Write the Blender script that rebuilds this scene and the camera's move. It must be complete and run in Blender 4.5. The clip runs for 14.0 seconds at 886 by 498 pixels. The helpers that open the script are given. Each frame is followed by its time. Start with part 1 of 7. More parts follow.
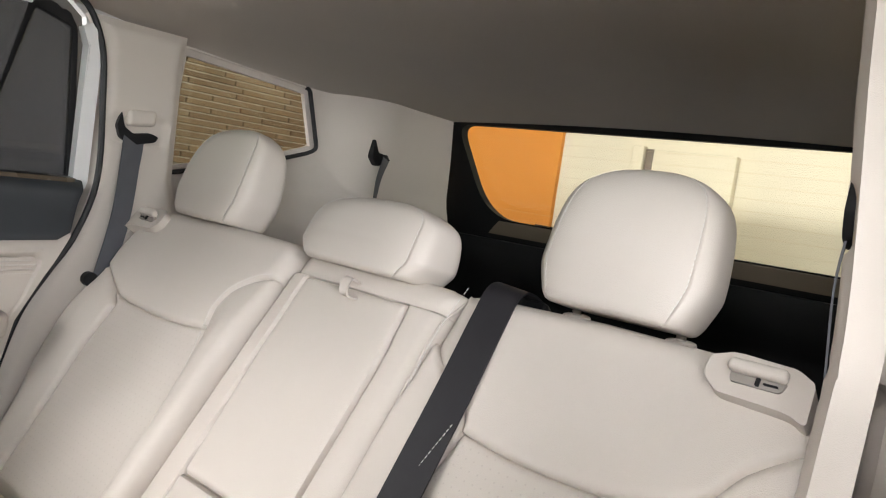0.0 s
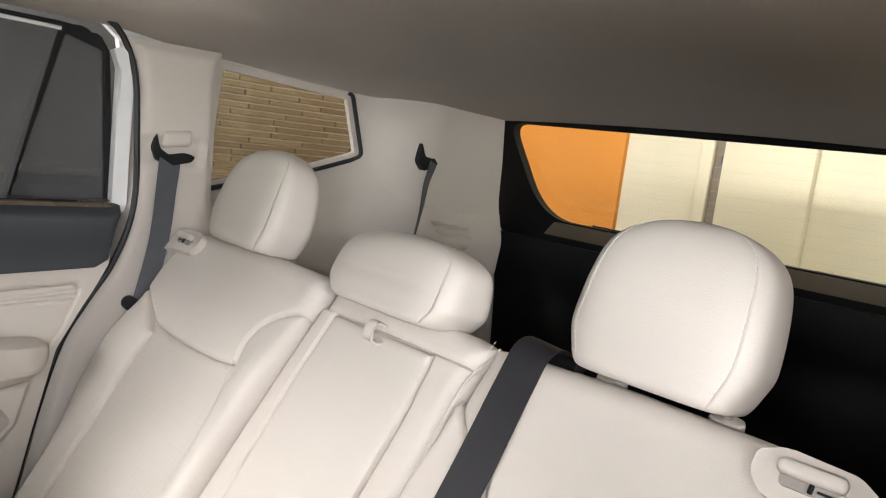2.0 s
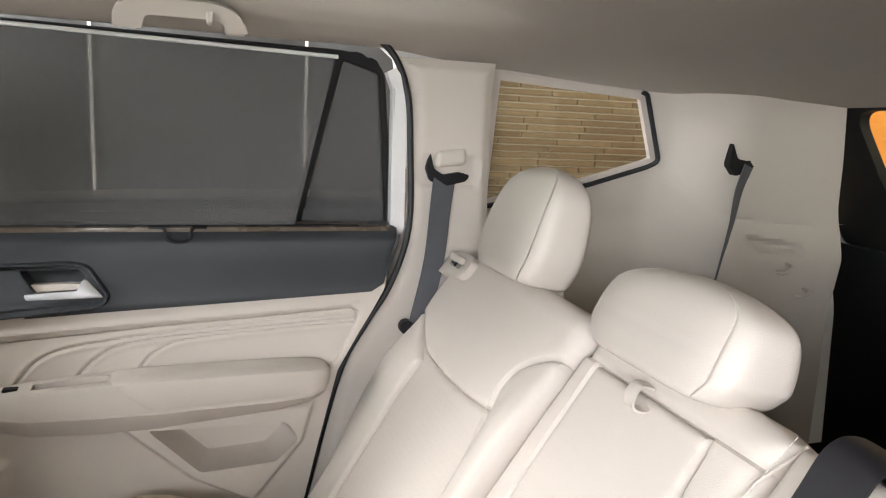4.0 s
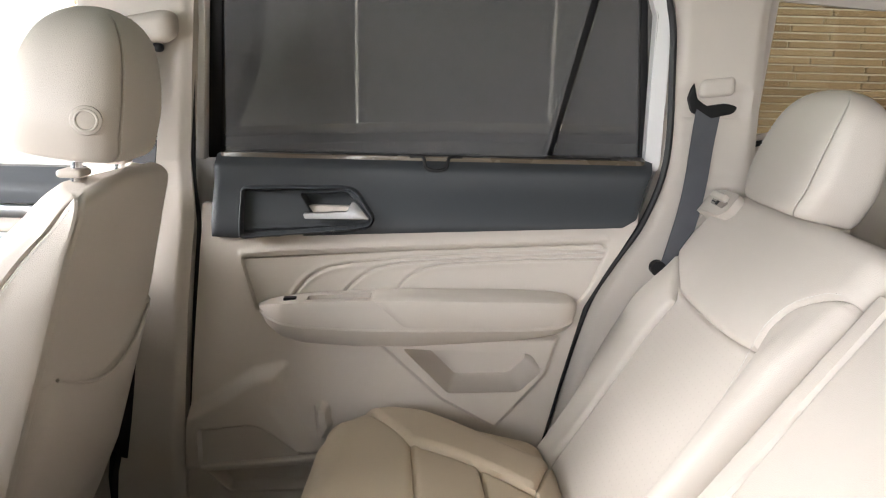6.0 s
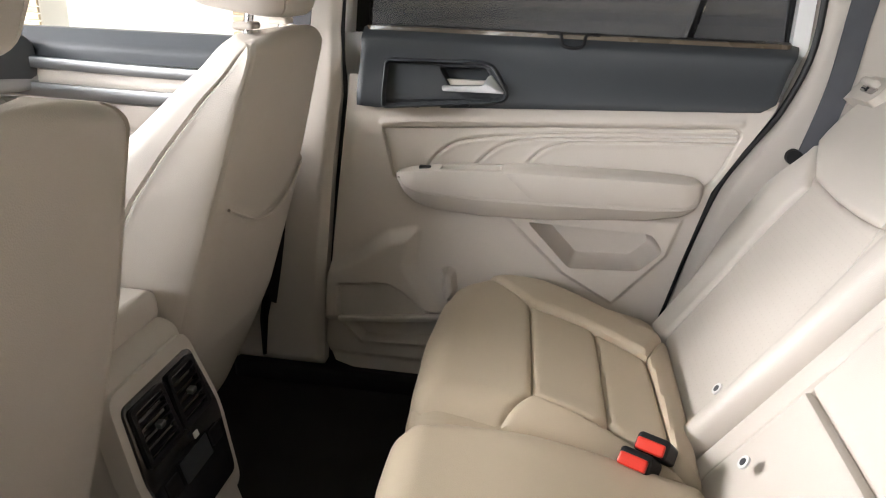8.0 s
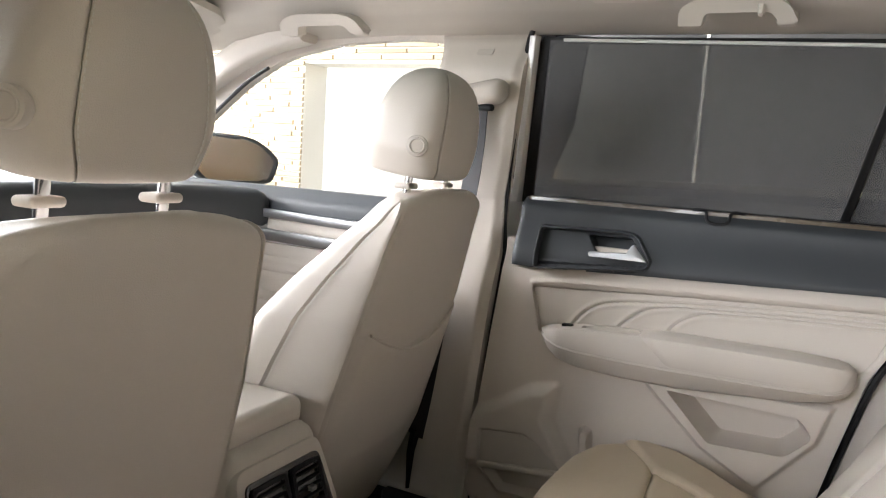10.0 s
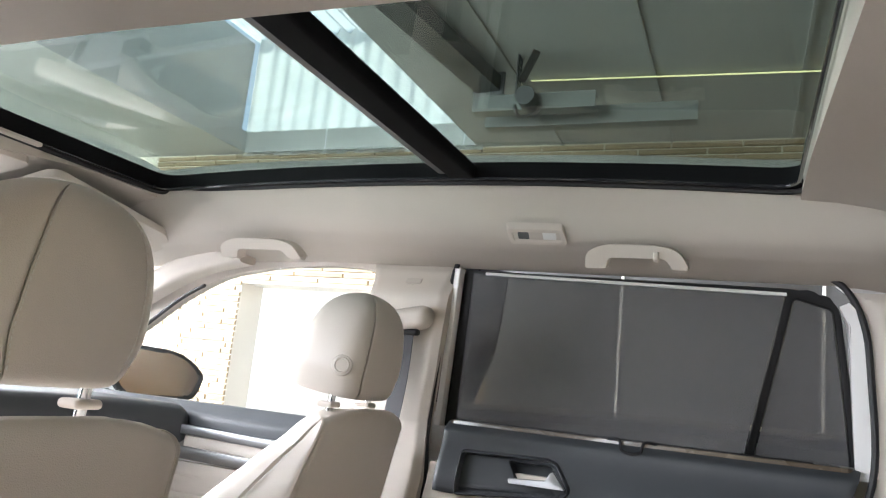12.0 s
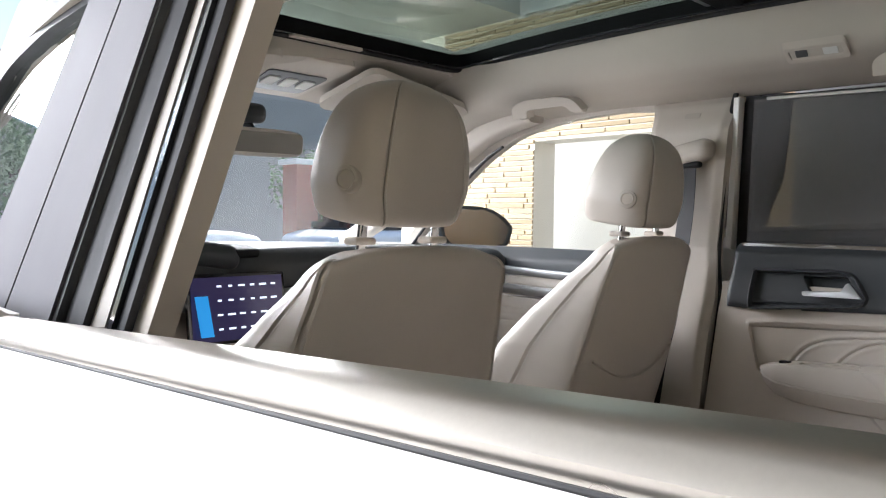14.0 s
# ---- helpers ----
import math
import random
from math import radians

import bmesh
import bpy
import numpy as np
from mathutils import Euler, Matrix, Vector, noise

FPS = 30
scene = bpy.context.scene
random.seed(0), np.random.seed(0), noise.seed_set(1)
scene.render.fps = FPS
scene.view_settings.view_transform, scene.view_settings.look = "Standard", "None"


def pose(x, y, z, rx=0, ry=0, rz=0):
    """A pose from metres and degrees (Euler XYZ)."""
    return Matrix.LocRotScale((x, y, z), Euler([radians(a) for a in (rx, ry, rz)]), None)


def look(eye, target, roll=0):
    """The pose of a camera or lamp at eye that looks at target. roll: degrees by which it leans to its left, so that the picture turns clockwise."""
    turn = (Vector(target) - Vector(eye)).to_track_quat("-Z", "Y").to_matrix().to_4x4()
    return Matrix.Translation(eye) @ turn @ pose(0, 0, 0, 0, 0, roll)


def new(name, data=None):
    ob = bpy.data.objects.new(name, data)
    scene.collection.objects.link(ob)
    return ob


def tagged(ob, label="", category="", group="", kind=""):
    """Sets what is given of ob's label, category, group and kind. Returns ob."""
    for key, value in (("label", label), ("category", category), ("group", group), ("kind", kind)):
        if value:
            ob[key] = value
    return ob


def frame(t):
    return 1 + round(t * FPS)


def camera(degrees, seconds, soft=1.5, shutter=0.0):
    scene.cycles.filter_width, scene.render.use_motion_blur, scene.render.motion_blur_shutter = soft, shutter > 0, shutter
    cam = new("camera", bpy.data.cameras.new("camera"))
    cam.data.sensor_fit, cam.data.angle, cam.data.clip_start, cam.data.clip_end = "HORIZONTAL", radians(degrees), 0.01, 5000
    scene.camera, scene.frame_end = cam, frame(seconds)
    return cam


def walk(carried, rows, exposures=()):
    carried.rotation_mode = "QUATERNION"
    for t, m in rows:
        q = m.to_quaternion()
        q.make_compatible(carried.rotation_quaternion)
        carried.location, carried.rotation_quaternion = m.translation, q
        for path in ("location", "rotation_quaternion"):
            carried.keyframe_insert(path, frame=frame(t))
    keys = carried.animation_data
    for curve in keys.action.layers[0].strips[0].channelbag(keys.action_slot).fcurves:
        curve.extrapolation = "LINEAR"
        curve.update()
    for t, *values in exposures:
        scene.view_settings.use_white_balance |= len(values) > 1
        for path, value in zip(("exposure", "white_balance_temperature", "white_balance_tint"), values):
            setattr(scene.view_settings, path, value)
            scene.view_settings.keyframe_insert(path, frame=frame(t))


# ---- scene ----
cam = camera(62.4, 14.0, 1.15)
PATH = [
    (0, (-0.862, 0.122, 1.356), (0.4, -1.421, 1.189), 8.2),
    (0.5, (-0.863, 0.123, 1.354), (0.351, -1.457, 1.178), 8.4),
    (1, (-0.854, 0.098, 1.375), (0.406, -1.442, 1.171), 7.7),
    (1.5, (-0.842, 0.047, 1.416), (0.48, -1.435, 1.178), 7.4),
    (2, (-0.841, 0.018, 1.469), (0.551, -1.39, 1.189), 7.1),
    (2.5, (-0.832, -0.02, 1.506), (0.657, -1.319, 1.197), 6.6),
    (3, (-0.805, -0.071, 1.515), (0.801, -1.212, 1.171), 5.7),
    (3.5, (-0.777, -0.121, 1.525), (0.957, -1.046, 1.155), 4.5),
    (4, (-0.734, -0.167, 1.513), (1.114, -0.833, 1.134), 3.1),
    (4.2, (-0.723, -0.175, 1.508), (1.159, -0.737, 1.132), 2.6),
    (6.3, (-0.723, -0.138, 1.418), (1.212, -0.152, 0.912), 1.5),
    (6.5, (-0.728, -0.137, 1.408), (1.199, -0.144, 0.875), 1.7),
    (7, (-0.76, -0.122, 1.38), (1.146, -0.093, 0.774), 2.1),
    (7.5, (-0.79, -0.121, 1.361), (1.092, -0.012, 0.691), 2.3),
    (8, (-0.819, -0.135, 1.369), (1.033, 0.136, 0.664), 2.2),
    (8.2, (-0.823, -0.157, 1.365), (1.012, 0.214, 0.661), 2.1),
    (10.3, (-0.916, -0.354, 1.348), (0.826, 0.611, 1.163), 3.8),
    (10.5, (-0.928, -0.363, 1.346), (0.816, 0.612, 1.262), 3.9),
    (11, (-0.944, -0.377, 1.344), (0.791, 0.6, 1.524), 4.3),
    (11.5, (-0.954, -0.385, 1.342), (0.811, 0.5, 1.662), 5.4),
    (12, (-0.945, -0.378, 1.344), (0.864, 0.395, 1.705), 6.0),
    (12.5, (-0.944, -0.377, 1.344), (0.863, 0.405, 1.696), 5.6),
    (13, (-0.959, -0.389, 1.341), (0.777, 0.563, 1.627), 4.4),
    (13.5, (-1.012, -0.433, 1.333), (0.576, 0.776, 1.462), 2.8),
    (14, (-1.111, -0.513, 1.314), (0.296, 0.906, 1.231), 0.7),
]
EXPOSURES = [(0, 0.95, 6500, 10), (2, 1.15, 6500, 10), (4, 1.42, 6500, 10), (8, 1.4, 6500, 10), (11, 1.32, 6250, 10), (13, 1.45, 6050, 10), (13.5, 1.3, 6050, 10), (14, 0.64, 6200, 10)]
S = 1.1  # metres for each unit of the plan below
walk(cam, [(t, look(eye, target, roll)) for t, eye, target, roll in PATH], EXPOSURES)

# ---- world and light ----
world = bpy.data.worlds.new("sky")
scene.world = world
world.use_nodes = True
wn = world.node_tree.nodes
sky = wn.new("ShaderNodeTexSky")
sky.sky_type, sky.sun_disc = "NISHITA", False
sky.sun_elevation, sky.sun_rotation = radians(50), radians(56)
wn["Background"].inputs["Strength"].default_value = 0.15
world.node_tree.links.new(sky.outputs[0], wn["Background"].inputs["Color"])
sun = new("sun", bpy.data.lights.new("sun", "SUN"))
sun.data.energy, sun.data.angle, sun.data.color = 5.0, radians(0.6), (1.0, 0.95, 0.87)
sun.matrix_world = look((9.0, 6.0, 13.0), (0, 0, 0))


def area(name, place, target, sx, sy, power, colour):
    d = bpy.data.lights.new(name, "AREA")
    d.shape, d.size, d.size_y, d.energy, d.color = "RECTANGLE", sx, sy, power, colour
    o = new(name, d)
    o.matrix_world = look(place, target)
    return o


# daylight through the open side and the open front of the carport
area("daylight_side", (-3.8, 2.1, 1.85), (0, -0.1, 1.2), 3.4, 2.2, 225, (0.98, 0.97, 1.0))
area("daylight_front", (0.0, 4.9, 2.82), (0.0, 0, 1.25), 4.6, 1.05, 640, (1.0, 0.97, 0.975))


# ---- materials ----
def mat(name, colour, rough=0.6, metal=0.0, var=0.06, vscale=6.0, bump=0.0, bscale=400.0, spec=0.5, coat=0.0, voronoi=False, second=None):
    """A paint, plastic, leather or cloth: base colour with two scales of variation and fine relief."""
    m = bpy.data.materials.new(name)
    m.use_nodes = True
    n, l = m.node_tree.nodes, m.node_tree.links
    b = n["Principled BSDF"]
    b.inputs["Roughness"].default_value, b.inputs["Metallic"].default_value = rough, metal
    b.inputs["Specular IOR Level"].default_value, b.inputs["Coat Weight"].default_value = spec, coat
    tc = n.new("ShaderNodeTexCoord")
    big = n.new("ShaderNodeTexNoise")
    big.inputs["Scale"].default_value, big.inputs["Detail"].default_value = vscale, 4
    l.new(tc.outputs["Object"], big.inputs["Vector"])
    ramp = n.new("ShaderNodeMix")
    ramp.data_type = "RGBA"
    c2 = second or tuple(c * (1 - 2.2 * var) for c in colour)
    ramp.inputs[6].default_value = (*[min(1, c * (1 + var)) for c in colour], 1)
    ramp.inputs[7].default_value = (*c2, 1)
    l.new(big.outputs["Fac"], ramp.inputs[0])
    fine = n.new("ShaderNodeTexVoronoi" if voronoi else "ShaderNodeTexNoise")
    fine.inputs["Scale"].default_value = bscale
    l.new(tc.outputs["Object"], fine.inputs["Vector"])
    fo = fine.outputs["Distance"] if voronoi else fine.outputs["Fac"]
    spk = n.new("ShaderNodeMix")
    spk.data_type, spk.blend_type = "RGBA", "MULTIPLY"
    spk.inputs[0].default_value = min(1.0, var * 2.5)
    l.new(ramp.outputs[2], spk.inputs[6])
    l.new(fo, spk.inputs[7])
    out = ramp.outputs[2] if voronoi else spk.outputs[2]
    l.new(out, b.inputs["Base Color"])
    rr = n.new("ShaderNodeMapRange")
    rr.inputs["To Min"].default_value, rr.inputs["To Max"].default_value = max(0.02, rough - 0.08), min(1, rough + 0.08)
    l.new(big.outputs["Fac"], rr.inputs["Value"])
    l.new(rr.outputs[0], b.inputs["Roughness"])
    if bump:
        bp = n.new("ShaderNodeBump")
        bp.inputs["Strength"].default_value, bp.inputs["Distance"].default_value = bump, 0.001
        l.new(fo, bp.inputs["Height"])
        l.new(bp.outputs[0], b.inputs["Normal"])
    return m


def glass(name, tint, gloss=1.0):
    """A pane: tinted see-through with a glossy face."""
    m = bpy.data.materials.new(name)
    m.use_nodes = True
    n, l = m.node_tree.nodes, m.node_tree.links
    n.remove(n["Principled BSDF"])
    t, g, f, x = n.new("ShaderNodeBsdfTransparent"), n.new("ShaderNodeBsdfGlossy"), n.new("ShaderNodeLayerWeight"), n.new("ShaderNodeMixShader")
    t.inputs[0].default_value = (*tint, 1)
    g.inputs["Roughness"].default_value = 0.02
    pw, mu = n.new("ShaderNodeMath"), n.new("ShaderNodeMath")
    pw.operation, mu.operation = "POWER", "MULTIPLY_ADD"
    pw.inputs[1].default_value = 4.5
    mu.inputs[1].default_value, mu.inputs[2].default_value = 0.8 * gloss, 0.035 * gloss
    l.new(f.outputs["Facing"], pw.inputs[0])
    l.new(pw.outputs[0], mu.inputs[0])
    l.new(mu.outputs[0], x.inputs[0])
    l.new(t.outputs[0], x.inputs[1])
    l.new(g.outputs[0], x.inputs[2])
    l.new(x.outputs[0], n["Material Output"].inputs["Surface"])
    return m


LEATHER = mat("leather", (0.575, 0.525, 0.470), 0.46, var=0.03, vscale=5, bump=0.25, bscale=700, voronoi=True, spec=0.35)
# the same leather with the warm light on the cushions put into its colour
LEATHER_WARM_LIT = mat("leather_cushion", (0.60, 0.50, 0.37), 0.45, var=0.04, vscale=5, bump=0.25, bscale=700, voronoi=True, spec=0.4)
PLASTIC = mat("beige_plastic", (0.56, 0.51, 0.455), 0.55, var=0.03, vscale=4, bump=0.2, bscale=900, voronoi=True, spec=0.35)
CLOTH = mat("headliner_cloth", (0.56, 0.515, 0.46), 0.95, var=0.05, vscale=3, bump=0.35, bscale=1100, spec=0.1)
DARK = mat("slate_plastic", (0.040, 0.045, 0.050), 0.5, var=0.08, vscale=5, bump=0.2, bscale=900, voronoi=True, spec=0.4)
BLACK = mat("black_plastic", (0.010, 0.010, 0.011), 0.55, var=0.1, bump=0.15, bscale=800, spec=0.25)
FRAME_BLACK = mat("matt_black", (0.006, 0.006, 0.007), 0.8, var=0.1, bump=0.1, bscale=600, spec=0.12)
RUBBER = mat("black_rubber", (0.012, 0.012, 0.014), 0.6, var=0.1, vscale=20, bump=0.1, bscale=500)
GLOSS_BLACK = mat("gloss_black", (0.02, 0.02, 0.024), 0.12, var=0.05, coat=0.6)
CARPET = mat("black_carpet", (0.034, 0.032, 0.031), 0.95, var=0.2, bump=0.6, bscale=600, spec=0.1)
WEBBING = mat("belt_webbing", (0.10, 0.105, 0.12), 0.6, var=0.08, vscale=30, bump=0.3, bscale=900)
WEBBING_BLACK = mat("dark_webbing", (0.014, 0.013, 0.016), 0.6, var=0.08, vscale=30, bump=0.3, bscale=900)
CHROME = mat("chrome", (0.75, 0.75, 0.76), 0.12, 1.0, var=0.02)
ALUMINIUM = mat("bright_aluminium", (0.66, 0.62, 0.57), 0.30, 1.0, var=0.03)
SATIN = mat("satin_metal", (0.36, 0.36, 0.36), 0.34, 1.0, var=0.03)
WHITE_PAINT = mat("white_car_paint", (0.80, 0.80, 0.79), 0.32, var=0.01, coat=0.3)
PILLAR_FILM = mat("pillar_film", (0.115, 0.113, 0.124), 0.72, var=0.03, spec=0.25)
RED = mat("red_button", (0.75, 0.04, 0.02), 0.4, var=0.04)
STEEL_PALE = mat("pale_flange", (0.40, 0.37, 0.34), 0.5, var=0.04)
THREAD = mat("thread", (0.66, 0.64, 0.60), 0.8, var=0.03)


def perforated(m, tilt):
    """Adds rows of fine pin holes over a leather's grain."""
    n, l = m.node_tree.nodes, m.node_tree.links
    b = n["Principled BSDF"]
    tc, mp, vo, mr, mx = n.new("ShaderNodeTexCoord"), n.new("ShaderNodeMapping"), n.new("ShaderNodeTexVoronoi"), n.new("ShaderNodeMapRange"), n.new("ShaderNodeMix")
    mp.inputs["Rotation"].default_value = (tilt, 0, radians(0))
    vo.voronoi_dimensions = "2D"
    vo.inputs["Randomness"].default_value, vo.inputs["Scale"].default_value = 0.0, 78.0
    mr.inputs["From Min"].default_value, mr.inputs["From Max"].default_value = 0.06, 0.12
    mr.inputs["To Min"].default_value, mr.inputs["To Max"].default_value = 0.2, 0.0
    ge, dt, md, mm = n.new("ShaderNodeNewGeometry"), n.new("ShaderNodeVectorMath"), n.new("ShaderNodeMapRange"), n.new("ShaderNodeMath")
    dt.operation, mm.operation = "DOT_PRODUCT", "MULTIPLY"
    dt.inputs[1].default_value = (0, 0.8241, 0.5664)
    md.inputs["From Min"].default_value, md.inputs["From Max"].default_value = 0.93, 0.97
    l.new(ge.outputs["Normal"], dt.inputs[0])
    l.new(dt.outputs["Value"], md.inputs["Value"])
    l.new(md.outputs[0], mm.inputs[1])
    mx.data_type = "RGBA"
    mx.inputs[7].default_value = (0.24, 0.20, 0.17, 1)
    base = b.inputs["Base Color"].links[0].from_socket
    l.new(tc.outputs["Object"], mp.inputs["Vector"])
    l.new(mp.outputs[0], vo.inputs["Vector"])
    l.new(vo.outputs["Distance"], mr.inputs["Value"])
    l.new(mr.outputs[0], mm.inputs[0])
    l.new(mm.outputs[0], mx.inputs[0])
    l.new(base, mx.inputs[6])
    l.new(mx.outputs[2], b.inputs["Base Color"])
    return m


LEATHER_PERF = perforated(mat("perforated_leather", (0.575, 0.525, 0.470), 0.46, var=0.03, vscale=5, bump=0.25, bscale=700, voronoi=True, spec=0.35), radians(55.5))
GLASS = glass("clear_glass", (0.95, 0.97, 0.965), 0.5)
GLASS_ROOF = glass("roof_glass", (0.46, 0.51, 0.475), 0.4)
GLASS_SIDE = glass("privacy_glass", (0.75, 0.75, 0.70))


# ---- building helpers ----
def thing(name, place, label, category, group="", kind=""):
    o = new(name)
    o.location = Vector(place) * S
    o.empty_display_size = 0.05
    return tagged(o, label, category, group, kind)


def top_of(o):
    while o.parent:
        o = o.parent
    return o


OFF = [0.0, 0.0]  # a sideways and an upward shift for what is built next
OFF_Y = [0.0]  # and one forwards


def part(name, bm, material, parent=None, label="", smooth=True, scaled=True):
    """Links a bmesh, given in plan units, as one mesh object under a thing or a part."""
    base = top_of(parent).location if parent else Vector()
    k = S if scaled else 1.0
    for v in bm.verts:
        v.co = (v.co + Vector((OFF[0], OFF_Y[0], OFF[1]))) * k - base
    bmesh.ops.recalc_face_normals(bm, faces=bm.faces)
    me = bpy.data.meshes.new(name)
    bm.to_mesh(me)
    bm.free()
    if smooth:
        me.shade_smooth()
        me.set_sharp_from_angle(angle=radians(38))
    me.materials.append(material)
    o = new(name, me)
    if parent:
        o.parent = parent
    if label:
        o["label"] = label
    return o


def rbox(w, h, d, r, cell=0.012, deform=None, m=None):
    """A rounded box, w by h by d about the origin, bent by deform(x, y, z), which takes and gives arrays."""
    r = min(r, w / 2 - 1e-4, h / 2 - 1e-4, d / 2 - 1e-4)
    half = np.array((w, h, d)) / 2

    def steps(size):
        n = max(2, int(round(size / cell)))
        inner = np.linspace(-size / 2 + r, size / 2 - r, n + 1)
        edge = r * np.linspace(0.15, 0.85, int(min(14, max(3, r / cell))))
        return np.unique(np.round(np.concatenate(([-size / 2], -size / 2 + edge, inner, size / 2 - edge, [size / 2])), 6))

    st = [steps(w), steps(h), steps(d)]
    index, quads = {}, []
    for ax in range(3):
        a, b = [k for k in range(3) if k != ax]
        for end in (0, len(st[ax]) - 1):
            ids = {}
            for i in range(len(st[a])):
                for j in range(len(st[b])):
                    key = [0, 0, 0]
                    key[ax], key[a], key[b] = end, i, j
                    ids[i, j] = index.setdefault(tuple(key), len(index))
            quads += [(ids[i, j], ids[i + 1, j], ids[i + 1, j + 1], ids[i, j + 1]) for i in range(len(st[a]) - 1) for j in range(len(st[b]) - 1)]
    K = np.array(list(index))
    P = np.stack([st[k][K[:, k]] for k in range(3)], 1)
    Q = np.clip(P, -(half - r), half - r)
    N = P - Q
    L = np.linalg.norm(N, axis=1, keepdims=True)
    P = np.where(L > 1e-9, Q + N / np.maximum(L, 1e-9) * r, P)
    if deform is not None:
        P = np.stack(np.broadcast_arrays(*deform(P[:, 0], P[:, 1], P[:, 2])), 1)
    if m is not None:
        M = np.array(m)
        P = P @ M[:3, :3].T + M[:3, 3]
    return solid(P, quads)


def solid(P, faces):
    """A bmesh from places and faces."""
    me = bpy.data.meshes.new("scratch")
    me.from_pydata([tuple(p) for p in np.asarray(P, float).tolist()], [], faces)
    bm = bmesh.new()
    bm.from_mesh(me)
    bpy.data.meshes.remove(me)
    return bm


def plate(outline, to3, depth, holes=(), bevel=0.0):
    """A slab from an outline (and holes) in two coordinates; to3(a, b, k) gives the place at the front (k = 0) or the back (k = depth)."""
    bm = bmesh.new()
    front, edges = [], []
    for ring in (outline, *holes):
        vs = [bm.verts.new(to3(a, b, 0.0)) for a, b in ring]
        es = [bm.edges.new((vs[i], vs[(i + 1) % len(vs)])) for i in range(len(vs))]
        front.append((vs, ring))
        edges += es
    bmesh.ops.triangle_fill(bm, use_beauty=True, edges=edges)
    faces = list(bm.faces)
    for vs, ring in front:
        back = [bm.verts.new(to3(a, b, depth)) for a, b in ring]
        for v, w in zip(vs, back):
            v.index = -1
        n = len(vs)
        for i in range(n):
            bm.faces.new((vs[i], vs[(i + 1) % n], back[(i + 1) % n], back[i]))
        for i in range(n):
            vs[i].tag = True
        for v, w in zip(vs, back):
            link[v] = w
    for f in faces:
        bm.faces.new([link[v] for v in reversed(f.verts)])
    link.clear()
    if bevel:
        es = [e for vs, _ in front for e in (bm.edges.get((vs[i], vs[(i + 1) % len(vs)])) for i in range(len(vs))) if e]
        bmesh.ops.bevel(bm, geom=es, offset=bevel, segments=3, profile=0.5, affect="EDGES", clamp_overlap=True)
    return bm


link = {}


def arc(pts, radii, n=5):
    """An outline with its corners rounded."""
    out = []
    k = len(pts)
    for i, p in enumerate(pts):
        r = radii[i] if isinstance(radii, (list, tuple)) else radii
        p = np.array(p, float)
        a, b = np.array(pts[i - 1], float) - p, np.array(pts[(i + 1) % k], float) - p
        la, lb = np.linalg.norm(a), np.linalg.norm(b)
        t = min(r, la * 0.45, lb * 0.45)
        if t < 1e-4:
            out.append(tuple(p))
            continue
        p0, p1 = p + a / la * t, p + b / lb * t
        for s in np.linspace(0, 1, n + 1):
            out.append(tuple((1 - s) ** 2 * p0 + 2 * s * (1 - s) * p + s ** 2 * p1))
    return out


def smooth_path(pts, n=8, closed=False):
    """A Catmull-Rom line through the points."""
    P = [Vector(p) for p in pts]
    out = []
    m = len(P)
    for i in range(m if closed else m - 1):
        a, b, c, d = (P[(i - 1) % m] if closed or i else P[0], P[i], P[(i + 1) % m], P[(i + 2) % m] if closed or i + 2 < m else P[-1])
        for k in range(n):
            t = k / n
            out.append(0.5 * ((2 * b) + (c - a) * t + (2 * a - 5 * b + 4 * c - d) * t * t + (3 * b - a - 3 * c + d) * t ** 3))
    if not closed:
        out.append(P[-1])
    return out


def sweep(path, section, closed=False, up=(0, 0, 1), scale=None):
    """A solid of one section (points across, upwards) carried along a path."""
    bm = bmesh.new()
    P = [Vector(p) for p in path]
    n = len(P)
    rings = []
    for i in range(n):
        a = P[(i - 1) % n] if closed or i else P[0]
        b = P[(i + 1) % n] if closed or i + 1 < n else P[-1]
        t = (b - a).normalized()
        side = t.cross(Vector(up))
        side = side.normalized() if side.length > 1e-6 else Vector((1, 0, 0))
        nrm = side.cross(t).normalized()
        k = scale(i / (n - 1)) if scale else 1.0
        rings.append([bm.verts.new(P[i] + side * (x * k) + nrm * (y * k)) for x, y in section])
    m = len(section)
    for i in range(n if closed else n - 1):
        for j in range(m):
            bm.faces.new((rings[i][j], rings[i][(j + 1) % m], rings[(i + 1) % n][(j + 1) % m], rings[(i + 1) % n][j]))
    if not closed:
        bm.faces.new(rings[0])
        bm.faces.new(list(reversed(rings[-1])))
    return bm


def ring(r, n=8, ry=None):
    return [(r * math.cos(2 * math.pi * i / n), (ry or r) * math.sin(2 * math.pi * i / n)) for i in range(n)]


def rect(w, h):
    return [(-w / 2, -h / 2), (w / 2, -h / 2), (w / 2, h / 2), (-w / 2, h / 2)]


